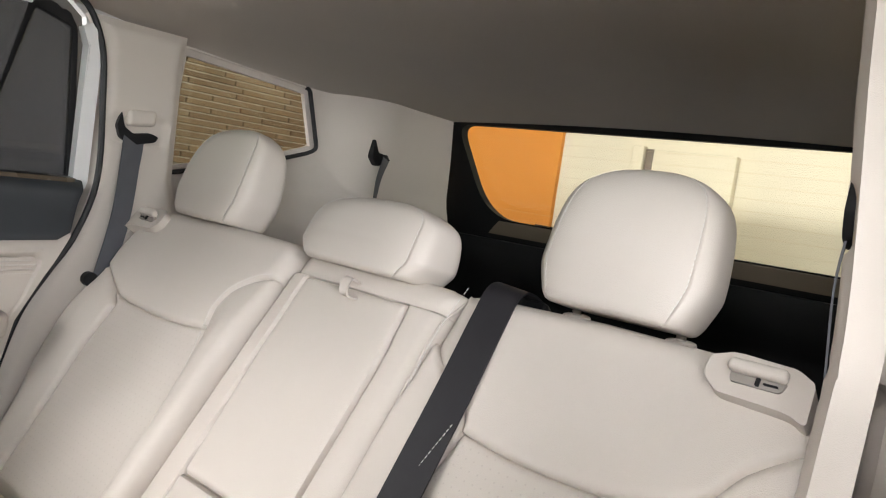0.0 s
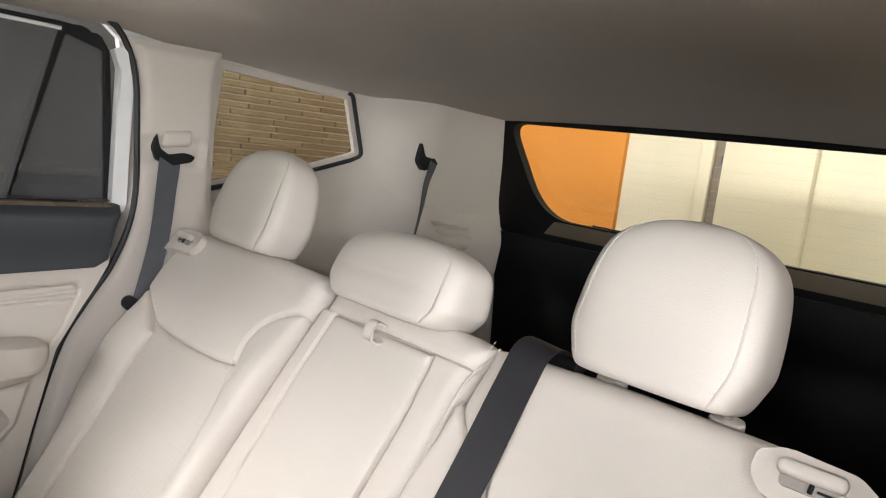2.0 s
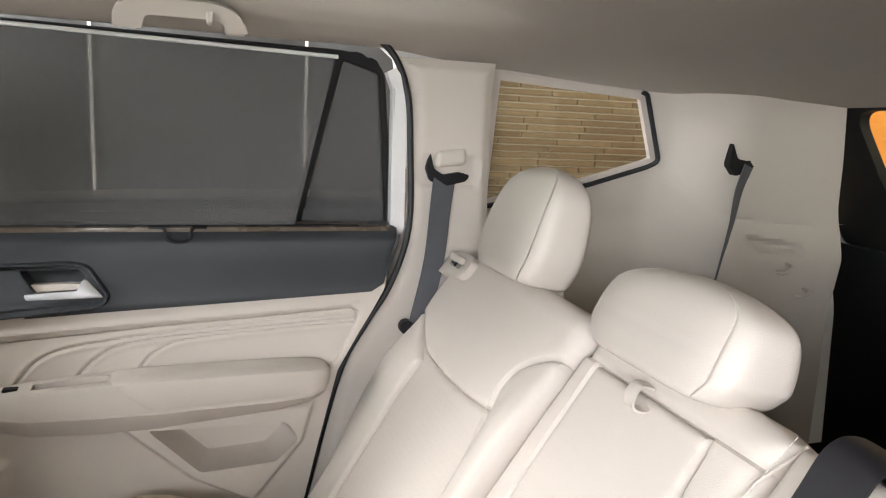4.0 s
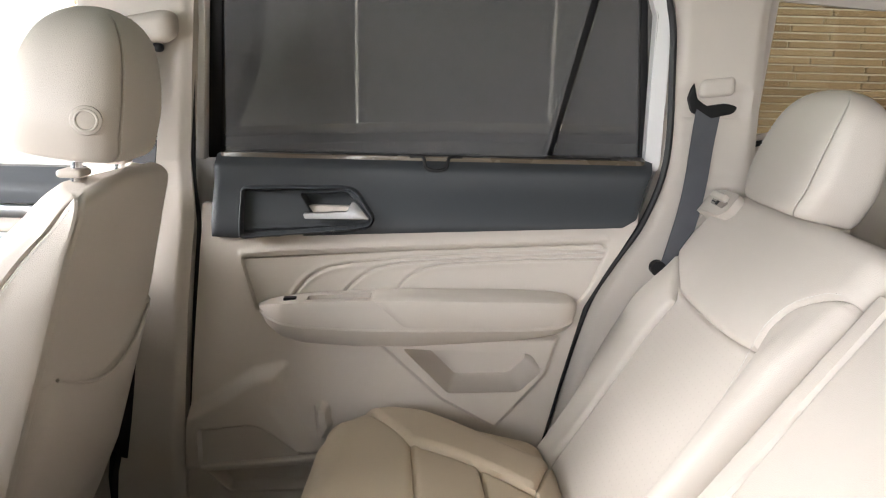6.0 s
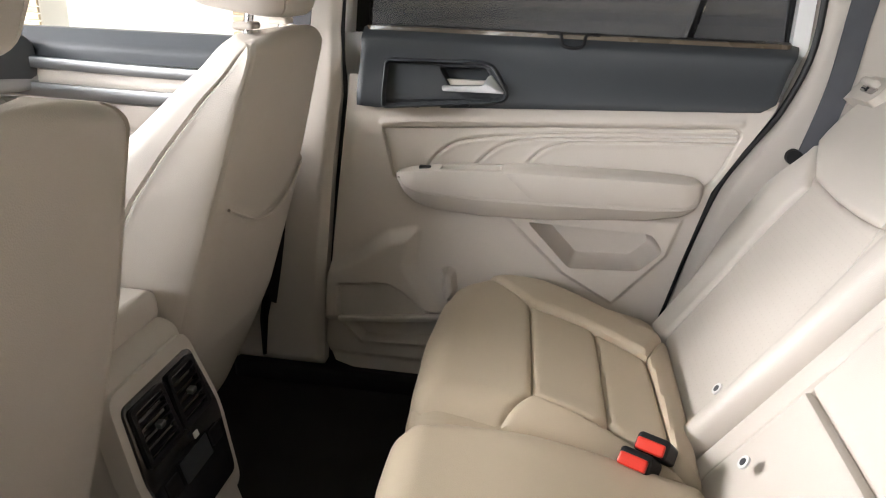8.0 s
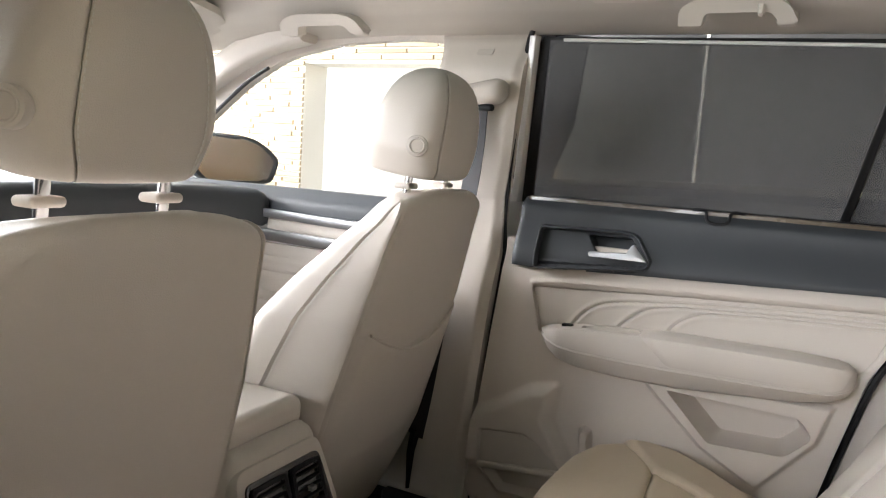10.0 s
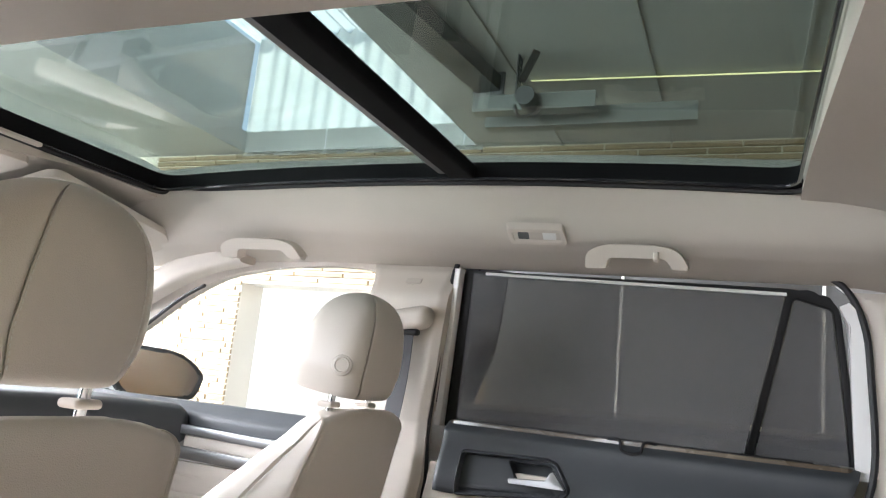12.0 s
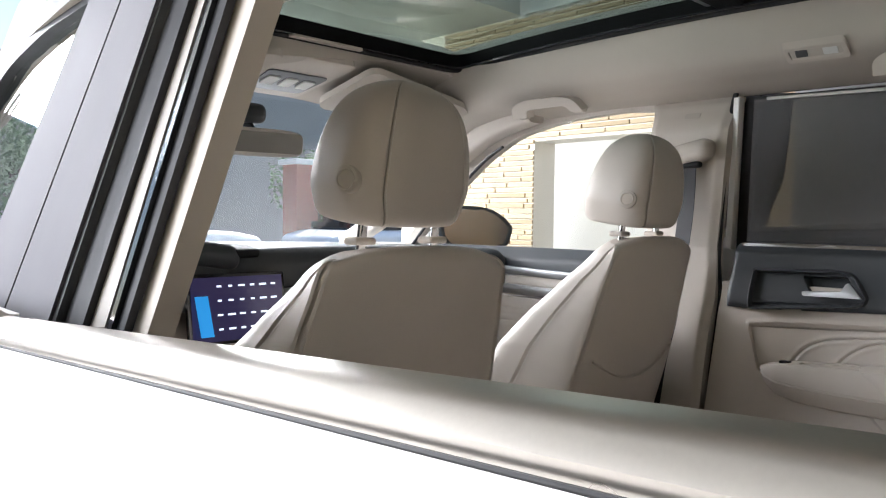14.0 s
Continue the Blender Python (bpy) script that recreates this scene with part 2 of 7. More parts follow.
def strap(path, width, across, thick=0.002):
    """A flat belt along a path; across(i) is the direction of its width."""
    bm = bmesh.new()
    P = [Vector(p) for p in path]
    rings = []
    for i, p in enumerate(P):
        t = (P[min(i + 1, len(P) - 1)] - P[max(i - 1, 0)]).normalized()
        a = Vector(across(i / (len(P) - 1))).normalized()
        a = (a - t * a.dot(t)).normalized()
        n = t.cross(a).normalized() * thick / 2
        a = a * width / 2
        rings.append([bm.verts.new(q) for q in (p - a - n, p + a - n, p + a + n, p - a + n)])
    for r0, r1 in zip(rings, rings[1:]):
        for j in range(4):
            bm.faces.new((r0[j], r0[(j + 1) % 4], r1[(j + 1) % 4], r1[j]))
    bm.faces.new(rings[0])
    bm.faces.new(list(reversed(rings[-1])))
    return bm


def cyl(a, b, r, n=20, r2=None, bevel=0.0):
    a, b = Vector(a), Vector(b)
    bm = bmesh.new()
    bmesh.ops.create_cone(bm, cap_ends=True, segments=n, radius1=r, radius2=r if r2 is None else r2, depth=(b - a).length)
    if bevel:
        bmesh.ops.bevel(bm, geom=[e for e in bm.edges if len(e.link_faces) == 2 and any(len(f.verts) > 4 for f in e.link_faces)], offset=bevel, segments=2, profile=0.5, affect="EDGES")
    bm.transform(Matrix.Translation((a + b) / 2) @ (b - a).to_track_quat("Z", "Y").to_matrix().to_4x4())
    return bm


def box(x0, x1, y0, y1, z0, z1, bevel=0.0):
    bm = bmesh.new()
    bmesh.ops.create_cube(bm, size=1)
    for v in bm.verts:
        v.co = Vector(((x0 + x1) / 2 + v.co.x * (x1 - x0), (y0 + y1) / 2 + v.co.y * (y1 - y0), (z0 + z1) / 2 + v.co.z * (z1 - z0)))
    if bevel:
        bmesh.ops.bevel(bm, geom=bm.edges, offset=bevel, segments=2, profile=0.5, affect="EDGES")
    return bm


def seg_dist(px, py, line):
    """The distance of points from a polyline."""
    best = np.full(np.shape(px), 1e9)
    for (ax, ay), (bx, by) in zip(line, line[1:]):
        dx, dy = bx - ax, by - ay
        t = np.clip(((px - ax) * dx + (py - ay) * dy) / (dx * dx + dy * dy + 1e-12), 0, 1)
        best = np.minimum(best, np.hypot(px - ax - t * dx, py - ay - t * dy))
    return best


def inside(px, py, poly):
    r = np.zeros(np.shape(px), bool)
    for (ax, ay), (bx, by) in zip(poly, poly[1:] + poly[:1]):
        r ^= ((ay > py) != (by > py)) & (px < (bx - ax) * (py - ay) / (by - ay + 1e-12) + ax)
    return r


def signed(px, py, poly):
    """The distance from an outline, positive inside."""
    d = seg_dist(px, py, list(poly) + [poly[0]])
    return np.where(inside(px, py, list(poly)), d, -d)


def step(x, a, b):
    t = np.clip((x - a) / (b - a), 0, 1)
    return t * t * (3 - 2 * t)


def relief(a0, a1, b0, b1, cell, to3, height, keep=None, depth=0.02, rims=()):
    """A sheet over two coordinates with relief height(a, b), given thickness; keep(a, b) tells which cells stay. to3 takes and gives arrays."""
    na, nb = max(2, int((a1 - a0) / cell)), max(2, int((b1 - b0) / cell))
    A, B = np.meshgrid(np.linspace(a0, a1, na + 1), np.linspace(b0, b1, nb + 1), indexing="ij")
    K = np.ones((na, nb), bool) if keep is None else keep((A[:-1, :-1] + A[1:, 1:]) / 2, (B[:-1, :-1] + B[1:, 1:]) / 2)
    rims = rims or ([keep.outline] if hasattr(keep, "outline") else [])
    if rims:
        used = np.zeros((na + 1, nb + 1), int)
        for di in (0, 1):
            for dj in (0, 1):
                used[di:na + di, dj:nb + dj] += K
        edge = (used > 0) & (used < 4)
        pts = np.stack((A[edge], B[edge]), 1)
        best, near = np.full(len(pts), 1e9), pts.copy()
        for poly in rims:
            for p, q in zip(poly, list(poly[1:]) + [poly[0]]):
                p, q = np.array(p, float), np.array(q, float)
                t = np.clip(((pts - p) @ (q - p)) / max(1e-12, (q - p) @ (q - p)), 0, 1)
                c = p + t[:, None] * (q - p)
                d = np.linalg.norm(pts - c, axis=1)
                take = d < best
                best[take], near[take] = d[take], c[take]
        near = np.where((best < 2.2 * cell)[:, None], near, pts)
        A[edge], B[edge] = near[:, 0], near[:, 1]
    Hh = height(A, B)
    front = np.stack(np.broadcast_arrays(*to3(A, B, Hh)), -1).reshape(-1, 3)
    back = np.stack(np.broadcast_arrays(*to3(A, B, Hh * 0 - depth)), -1).reshape(-1, 3)
    n = front.shape[0]
    I = np.arange(n).reshape(na + 1, nb + 1)
    quads, count = [], {}
    for i, j in zip(*np.nonzero(K)):
        q = [int(I[i, j]), int(I[i + 1, j]), int(I[i + 1, j + 1]), int(I[i, j + 1])]
        quads.append(q)
        for a, b in zip(q, q[1:] + q[:1]):
            count[min(a, b), max(a, b)] = count.get((min(a, b), max(a, b)), 0) + 1
    quads += [(a, b, b + n, a + n) for (a, b), k in count.items() if k == 1]
    bm = solid(np.concatenate((front, back)), quads)
    bmesh.ops.delete(bm, geom=[v for v in bm.verts if not v.link_faces], context="VERTS")
    return bm


# ---- carport round the car ----
FLOOR_STONE = mat("floor_stone", (0.42, 0.40, 0.37), 0.35, var=0.08, vscale=2, bump=0.2, bscale=120)
CREAM = mat("cream_render", (0.66, 0.60, 0.44), 0.8, var=0.03, vscale=3, bump=0.3, bscale=220)
ORANGE = mat("orange_paint", (0.64, 0.24, 0.03), 0.7, var=0.04, vscale=3, bump=0.2, bscale=200)
MORTAR = mat("pale_mortar", (0.78, 0.73, 0.64), 0.9, var=0.06, vscale=8, bump=0.4, bscale=300)
SLAB = mat("ceiling_board", (0.55, 0.56, 0.55), 0.8, var=0.05, vscale=2, bump=0.2, bscale=150)
STEEL = mat("rail_steel", (0.16, 0.165, 0.17), 0.45, 0.6, var=0.08)
GROUND = mat("ground", (0.20, 0.195, 0.19), 0.85, var=0.12, vscale=0.6, bump=0.4, bscale=60)
WALL_X, WALL_Y, CEIL = 2.4, -3.2, 2.40
_n, _l = CREAM.node_tree.nodes, CREAM.node_tree.links
_wv, _tc, _mr, _mx = _n.new("ShaderNodeTexWave"), _n.new("ShaderNodeTexCoord"), _n.new("ShaderNodeMapRange"), _n.new("ShaderNodeMix")
_wv.bands_direction = "Z"
_wv.inputs["Scale"].default_value, _wv.inputs["Distortion"].default_value = 5.2, 0.0
_mr.inputs["From Min"].default_value, _mr.inputs["From Max"].default_value = 0.0, 0.06
_mr.inputs["To Min"].default_value, _mr.inputs["To Max"].default_value = 0.45, 0.0
_mx.data_type = "RGBA"
_mx.inputs[7].default_value = (0.52, 0.45, 0.31, 1)
_l.new(_tc.outputs["Object"], _wv.inputs["Vector"])
_l.new(_wv.outputs["Fac"], _mr.inputs["Value"])
_l.new(_mr.outputs[0], _mx.inputs[0])
_l.new(_n["Principled BSDF"].inputs["Base Color"].links[0].from_socket, _mx.inputs[6])
_l.new(_mx.outputs[2], _n["Principled BSDF"].inputs["Base Color"])

tagged(part("ground", box(-400, 400, -400, 400, -0.3, -0.02), GROUND, smooth=False), "pale grey paved ground reaching the horizon", "ground", kind="structure")
tagged(part("floor", box(-3.4, WALL_X, WALL_Y, 3.0, -0.02, 0.0), FLOOR_STONE, smooth=False), "pale stone carport floor under the car", "floor", kind="structure")
SKY_X0, SKY_X1, SKY_Y0, SKY_Y1 = 0.7, 2.38, 0.92, 2.33
ceil_bm = plate([(-3.4, WALL_Y - 0.2), (WALL_X + 0.2, WALL_Y - 0.2), (WALL_X + 0.2, 3.4), (-3.4, 3.4)], lambda a, b, k: Vector((a, b, CEIL + k)), 0.12, [[(SKY_X0, SKY_Y0), (SKY_X1, SKY_Y0), (SKY_X1, SKY_Y1), (SKY_X0, SKY_Y1)]])
for y in (-2.49, -1.99, -1.49, -1.0, -0.50, -0.01, 0.49):
    b_ = box(-3.4, WALL_X, y - 0.006, y + 0.006, CEIL - 0.010, CEIL - 0.001)
    me_ = bpy.data.meshes.new("scratch")
    b_.to_mesh(me_)
    b_.free()
    ceil_bm.from_mesh(me_)
    bpy.data.meshes.remove(me_)
tagged(part("ceiling", ceil_bm, SLAB, smooth=False), "grey boarded carport ceiling above the car", "ceiling", kind="structure")
tagged(part("wall_rear", box(-3.4, 3.2, WALL_Y - 0.2, WALL_Y, 0, CEIL), CREAM, smooth=False), "cream rendered wall behind the car", "wall", kind="structure")
tagged(part("wall_orange", box(1.22, 2.36, WALL_Y + 0.002, WALL_Y + 0.03, 0, CEIL), ORANGE, smooth=False), "flat orange painted wall panel beside cream render", "wall", kind="structure")
# added wall, never in view; it keeps sky light off the seat backs
tagged(part("wall_left", box(-3.4, -3.2, WALL_Y, 0.35, 0, CEIL), CREAM, smooth=False), "unseen cream wall added to block light from the left rear", "wall", kind="structure")
DOOR_Y0, DOOR_Y1, DOOR_Z = 1.30, 2.23, 1.655
wall_right = tagged(part("wall_right", plate([(WALL_Y, 0), (DOOR_Y0, 0), (DOOR_Y0, DOOR_Z), (DOOR_Y1, DOOR_Z), (DOOR_Y1, 0), (3.4, 0), (3.4, CEIL), (WALL_Y, CEIL)], lambda a, b, k: Vector((WALL_X + 0.012 + k, a, b)), 0.2), MORTAR, smooth=False), "long thin tan bricks with pale joints", "wall", kind="structure")

# ---- car body ----
X_BELT, X_TOP, Z_BELT, Z_TOP = 0.735, 0.675, 1.145, 1.462


def side_x(z, inner=0.0, sgn=1):
    """How far out the window plane stands at a height."""
    return X_BELT + (X_TOP - X_BELT) * (z - Z_BELT) / (Z_TOP - Z_BELT) - inner


def on_side(sgn, inner=0.0):
    return lambda a, b, k: Vector((sgn * (side_x(b, inner, sgn) + k), a, b))


# headliner
ROOF_X, ROOF_LEFT, ROOF_Y0, ROOF_Y1 = 0.448, -0.335, -0.42, 0.955


def arch(y):
    """The roof glass bows up in its middle."""
    return 0.014 - 0.022 * ((y - 0.29) / 0.68) ** 2


def roof_edge(y):
    return float(np.interp(y, [-1.56, -1.45, -1.12, -0.74, -0.55, 0.5, 0.9, 1.25], [0.60, 0.635, 0.705, 0.715, 0.668, 0.668, 0.65, 0.60]))


def roof_place(s, y, lift=0.0):
    """A place on the lining: s runs from -1 at the left edge to 1 at the right."""
    ze = float(np.interp(y, [-1.56, -1.12, -0.74, -0.5, 0.6, 0.9, 1.25], [1.418, 1.432, 1.452, 1.476, 1.486, 1.472, 1.43]))
    zc = float(np.interp(y, [-1.56, -1.42, -1.1, -0.8, -0.42, -0.1, 0.3, 0.7, 0.955, 1.25], [1.422, 1.452, 1.515, 1.556, 1.588, 1.608, 1.616, 1.608, 1.590, 1.52]))
    a = abs(s)
    k1 = float(np.interp(a, [0, 0.55, 0.645, 0.668, 0.685, 0.705, 0.74, 0.80, 0.9, 1], [1, 1, 0.99, 0.97, 0.85, 0.55, 0.32, 0.17, 0.06, 0]))
    k1 = min(k1, float(np.interp(s, [-0.5, 0.35], [0.52, 1.0])))
    k2 = math.cos(min(a, 1) * math.pi / 2) ** 0.75
    t = float(step(np.array(-y), 0.45, 0.75))
    u = float(step(np.array(y), 0.97, 1.16))
    k = k1 * (1 - t) + k2 * t
    k = k * (1 - u) + k2 * u
    return Vector((s * roof_edge(y), y, ze + (zc - ze) * k + lift))


def roof_sheet(lift, wall_up, rear_up=None, grow=0.0):
    e, f = ROOF_X / 0.668, ROOF_LEFT / 0.668
    ss = np.concatenate((np.linspace(-1, f, 26), np.linspace(f, e, 17)[1:-1], np.linspace(e, 1, 22)))
    ys = np.concatenate((np.linspace(-1.56 - grow, -0.55, 24), np.linspace(-0.55, ROOF_Y0, 6)[1:], np.linspace(ROOF_Y0, ROOF_Y1, 24)[1:-1], np.linspace(ROOF_Y1, 1.25, 12)))
    bm = bmesh.new()
    V = [[bm.verts.new(roof_place(s, y, lift)) for y in ys] for s in ss]
    for i in range(len(ss) - 1):
        for j in range(len(ys) - 1):
            cs, cy = (ss[i] + ss[i + 1]) / 2, (ys[j] + ys[j + 1]) / 2
            if f < cs < e and ROOF_Y0 < cy < ROOF_Y1:
                continue
            bm.faces.new((V[i][j], V[i + 1][j], V[i + 1][j + 1], V[i][j + 1]))
    if wall_up:
        hole = [d for d in bm.edges if len(d.link_faces) == 1 and all(ROOF_LEFT - 2e-3 <= v.co.x <= ROOF_X + 2e-3 and ROOF_Y0 - 1e-4 <= v.co.y <= ROOF_Y1 + 1e-4 for v in d.verts)]
        r = bmesh.ops.extrude_edge_only(bm, edges=hole)
        for v in (g for g in r["geom"] if isinstance(g, bmesh.types.BMVert)):
            v.co.z = (rear_up if v.co.y < ROOF_Y0 + 0.01 else wall_up) + arch(v.co.y)
    return bm


tagged(part("headliner", roof_sheet(0.0, 1.612, 1.648), CLOTH), "pale beige woven cloth headliner around the sunroof", "headliner", kind="structure")
roof_skin = roof_sheet(0.068, 0, 0, 0.3)
bmesh.ops.solidify(roof_skin, geom=list(roof_skin.faces), thickness=0.012)
tagged(part("roof_skin", roof_skin, WHITE_PAINT), "white painted car roof with a sunroof opening", "car roof", kind="structure")

# seats
V_BACK, W_BACK = Vector((0, -0.5664, 0.8241)), Vector((0, 0.8241, 0.5664))


def back_matrix(x, y, z, v=V_BACK, w=W_BACK):
    return Matrix(((1, v.x, w.x, x), (0, v.y, w.y, y), (0, v.z, w.z, z), (0, 0, 0, 1)))


def on_back(x, v, w=0.0):
    return Vector((x, -0.64, 1.07)) + V_BACK * v + W_BACK * w


def back_array(u, v, k):
    """The same for arrays: across, up and out of the backrest's face."""
    return (u + 0 * v, -0.64 + V_BACK.y * v + W_BACK.y * k, 1.07 + V_BACK.z * v + W_BACK.z * k)


def rolled(sd, r, depth):
    """How far a padded edge falls away at a distance from its seam."""
    q = np.clip(1 - sd / r, 0, 1)
    return depth * (1 - np.sqrt(np.maximum(0, 1 - q * q)))


def pad(name, parent, poly, to3, base, material, outline, seam=(0.011, 0.0075), edge=(0.034, 0.034), cell=0.0042, thick=0.05, label=""):
    """One sewn leather panel: its rim rolls into the seams round it, and further down along the seat's own outline."""
    P = np.array(poly)
    h = lambda u, v: base(u, v) - rolled(np.maximum(signed(u, v, poly), 0), *seam) - rolled(np.maximum(signed(u, v, outline), 0), *edge)
    bm = relief(P[:, 0].min(), P[:, 0].max(), P[:, 1].min(), P[:, 1].max(), cell, to3, h, poly_keep(poly), thick)
    return part(name, bm, material, parent, label)


def poly_keep(poly):
    """Keeps the cells inside an outline; the sheet's rim is then drawn onto it."""
    def keep(a, b):
        return inside(a, b, list(poly))
    keep.outline = list(poly)
    return keep


def curve2(pts, n=5):
    """A smooth line through points of two coordinates."""
    return [(p.x, p.y) for p in smooth_path([(a, b, 0) for a, b in pts], n)]


def dashes(name, parent, path, material, length=0.0042, gap=0.0022, r=0.0006):
    """A row of sewn stitches along a path of places."""
    P = [Vector(p) for p in path]
    V, F = [], []
    run, pos = 0.0, 0.0
    for a, b in zip(P, P[1:]):
        d = (b - a).length
        if d < 1e-6:
            continue
        t = (b - a) / d
        side = t.orthogonal().normalized()
        up = t.cross(side)
        while pos < run + d:
            p = a + t * (pos - run)
            q = p + t * length
            i = len(V)
            for c in (p, q):
                V += [tuple(c + side * (x * r) + up * (y * r)) for x, y in ((1, 0), (0, 1), (-1, 0), (0, -1))]
            F += [(i + k, i + (k + 1) % 4, i + 4 + (k + 1) % 4, i + 4 + k) for k in range(4)] + [(i + 3, i + 2, i + 1, i), (i + 4, i + 5, i + 6, i + 7)]
            pos += length + gap
        run += d
    part(name, solid(V, F), material, parent, smooth=False)


def head_rest(name, parent, x, y, z, w, h, d, lean, mat_, seam, front, crown=0.45, power=2.9, stitched=True):
    """A padded head restraint in rings: full below, domed above; a sewn seam on each side of its front (or rear) panel."""
    th = radians(lean)
    V, W = Vector((0, -math.sin(th), math.cos(th))), Vector((0, math.cos(th), math.sin(th)))
    sgn = 1 if front else -1
    # angles round the section, thickened at the two seams
    fa = math.acos(min(1, seam ** (power / 2)))
    angles = []
    for base in (fa, math.pi - fa):
        angles += [base - 0.05, base - 0.022, base - 0.009, base, base + 0.009, base + 0.022, base + 0.05]
    angles = sorted([a for a in np.linspace(0, 2 * math.pi, 73)[:-1] if all(abs(a - q) > 0.055 for q in (fa, math.pi - fa))] + angles)
    dip = {0.0: 0.0052, 0.009: 0.0024, 0.022: 0.0004}
    ts = np.concatenate(([0, 0.012, 0.03, 0.055, 0.085], np.linspace(0.12, 0.8, 22), np.linspace(0.82, 0.99, 14), [0.997, 1.0]))
    verts, quads = [], []
    n = len(angles)
    lines = [[], []]
    for t in ts:
        low = math.sqrt(max(0.0, 1 - (1 - min(t / 0.10, 1)) ** 2))
        up = max(0.0, (t - 0.30) / 0.70)
        f = (0.86 + 0.14 * float(step(np.array(t), 0.0, 0.30))) * (1 - crown * up ** 2.0) * math.sqrt(max(0.0, 1 - up ** 9.0)) * (0.90 + 0.10 * low)
        g = (0.80 + 0.20 * low) * (1 - 0.34 * up ** 1.6) * math.sqrt(max(0.0, 1 - up ** 7.0))
        for a in angles:
            ca, sa = math.cos(a), math.sin(a)
            px = math.copysign(abs(ca) ** (2 / power), ca) * f * w / 2
            py = math.copysign(abs(sa) ** (2 / power), sa) * g * d / 2
            q = min(abs(a - fa), abs(a - (math.pi - fa)))
            k = next((v for s_, v in dip.items() if abs(q - s_) < 1e-4), 0.0) * min(1, f * 1.5)
            ln = math.hypot(px, py) or 1
            px, py = px * (1 - k / ln), py * (1 - k / ln)
            bow = 0.012 * (1 - (2 * px / w) ** 2) * (t > 0.5) * up
            p = Vector((x, y, z)) + Vector((px, 0, 0)) + V * ((t - 0.5) * h + bow) + W * (py * sgn + 0.012 * (0.5 - t))
            verts.append(p)
            for j, s_ in enumerate((fa, math.pi - fa)):
                if abs(a - s_ - (0.05 if j == 0 else -0.05)) < 1e-6 and 0.06 < t < 0.97:
                    lines[j].append(p + (p - Vector((x, y, z + (t - 0.5) * h))).normalized() * 0.0004)
    for i in range(len(ts) - 1):
        for j in range(n):
            quads.append((i * n + j, i * n + (j + 1) % n, (i + 1) * n + (j + 1) % n, (i + 1) * n + j))
    quads += [tuple(range(n)), tuple(reversed(range((len(ts) - 1) * n, len(ts) * n)))]
    o = part(name, solid([tuple(v) for v in verts], quads), mat_, parent)
    if stitched:
        for ln in lines:
            dashes("stitching", o, ln, THREAD)
    return o


rear_l = thing("bench_seat", (-0.25, -0.4, 0.4), "pale grey leather rear bench section with centre armrest", "car seat", "rear seats")
rear_r = thing("bench_seat", (0.39, -0.4, 0.4), "pale grey leather rear seat section by the door", "car seat", "rear seats")


def back_body(parent, x0, x1, v0, v1):
    """The padded core behind the sewn panels."""
    m = back_matrix((x0 + x1) / 2, -0.64, 1.07) @ Matrix.Translation((0, (v0 + v1) / 2, -0.092))
    part("backrest_core", rbox(x1 - x0, v1 - v0, 0.14, 0.035, 0.02, None, m), LEATHER, parent)


# the seat by the far door
R_TOP = [(0.152, 0.03), (0.160, 0.048), (0.178, 0.056), (0.40, 0.058), (0.565, 0.056), (0.605, 0.046), (0.636, 0.020), (0.652, -0.03)]
R_OUT = curve2([(0.652, -0.03), (0.662, -0.10), (0.658, -0.18), (0.640, -0.26), (0.605, -0.33), (0.575, -0.40), (0.56, -0.54)], 4)
R_PIPE = curve2([(0.634, 0.010), (0.640, -0.05), (0.631, -0.098), (0.622, -0.20), (0.592, -0.31), (0.556, -0.42), (0.545, -0.54)], 4)
R_CROSS = curve2([(0.631, -0.098), (0.574, -0.124), (0.512, -0.148)], 4) + curve2([(0.512, -0.148), (0.40, -0.153), (0.30, -0.149), (0.231, -0.139)], 4)[1:]
R_HOOK = curve2([(0.231, -0.139), (0.240, -0.115), (0.240, -0.093), (0.228, -0.064), (0.190, -0.034), (0.160, -0.024)], 4)
R_OUTER_SEAM = curve2([(0.512, -0.148), (0.512, -0.25), (0.495, -0.36), (0.47, -0.54)], 4)
R_INNER_SEAM = curve2([(0.231, -0.139), (0.204, -0.22), (0.190, -0.32), (0.185, -0.54)], 4)
R_LINE = R_TOP + R_OUT[1:] + [(0.150, -0.54), (0.152, -0.3)]
RB = lambda u, v: 0.010 * np.cos((u - 0.39) * 5) - 0.004
back_body(rear_r, 0.158, 0.600, -0.53, 0.048)
pad("backrest_top", rear_r, R_TOP[:6] + [(0.634, 0.010)] + R_PIPE[1:9] + R_CROSS[1:] + R_HOOK[1:] + [(0.153, 0.0)], back_array, RB, LEATHER, R_LINE)
pad("backrest_centre", rear_r, R_CROSS[4:] + R_INNER_SEAM[1:] + list(reversed(R_OUTER_SEAM))[:-1], back_array, lambda u, v: RB(u, v) - 0.006, LEATHER_PERF, R_LINE)
pad("side_bolster", rear_r, R_PIPE[8:] + list(reversed(R_OUTER_SEAM))[:-1] + list(reversed(R_CROSS[:5]))[:-1], back_array, lambda u, v: RB(u, v) + 0.018 * step(u, 0.50, 0.58) * step(-v, 0.10, 0.22), LEATHER, R_LINE)
pad("inner_bolster", rear_r, R_HOOK + [(0.152, -0.04), (0.150, -0.3), (0.150, -0.54)] + list(reversed(R_INNER_SEAM))[:-1], back_array, lambda u, v: RB(u, v) + 0.014 * step(0.235 - u, 0.0, 0.05) * step(-v, 0.03, 0.14), LEATHER, R_LINE, edge=(0.022, 0.026))
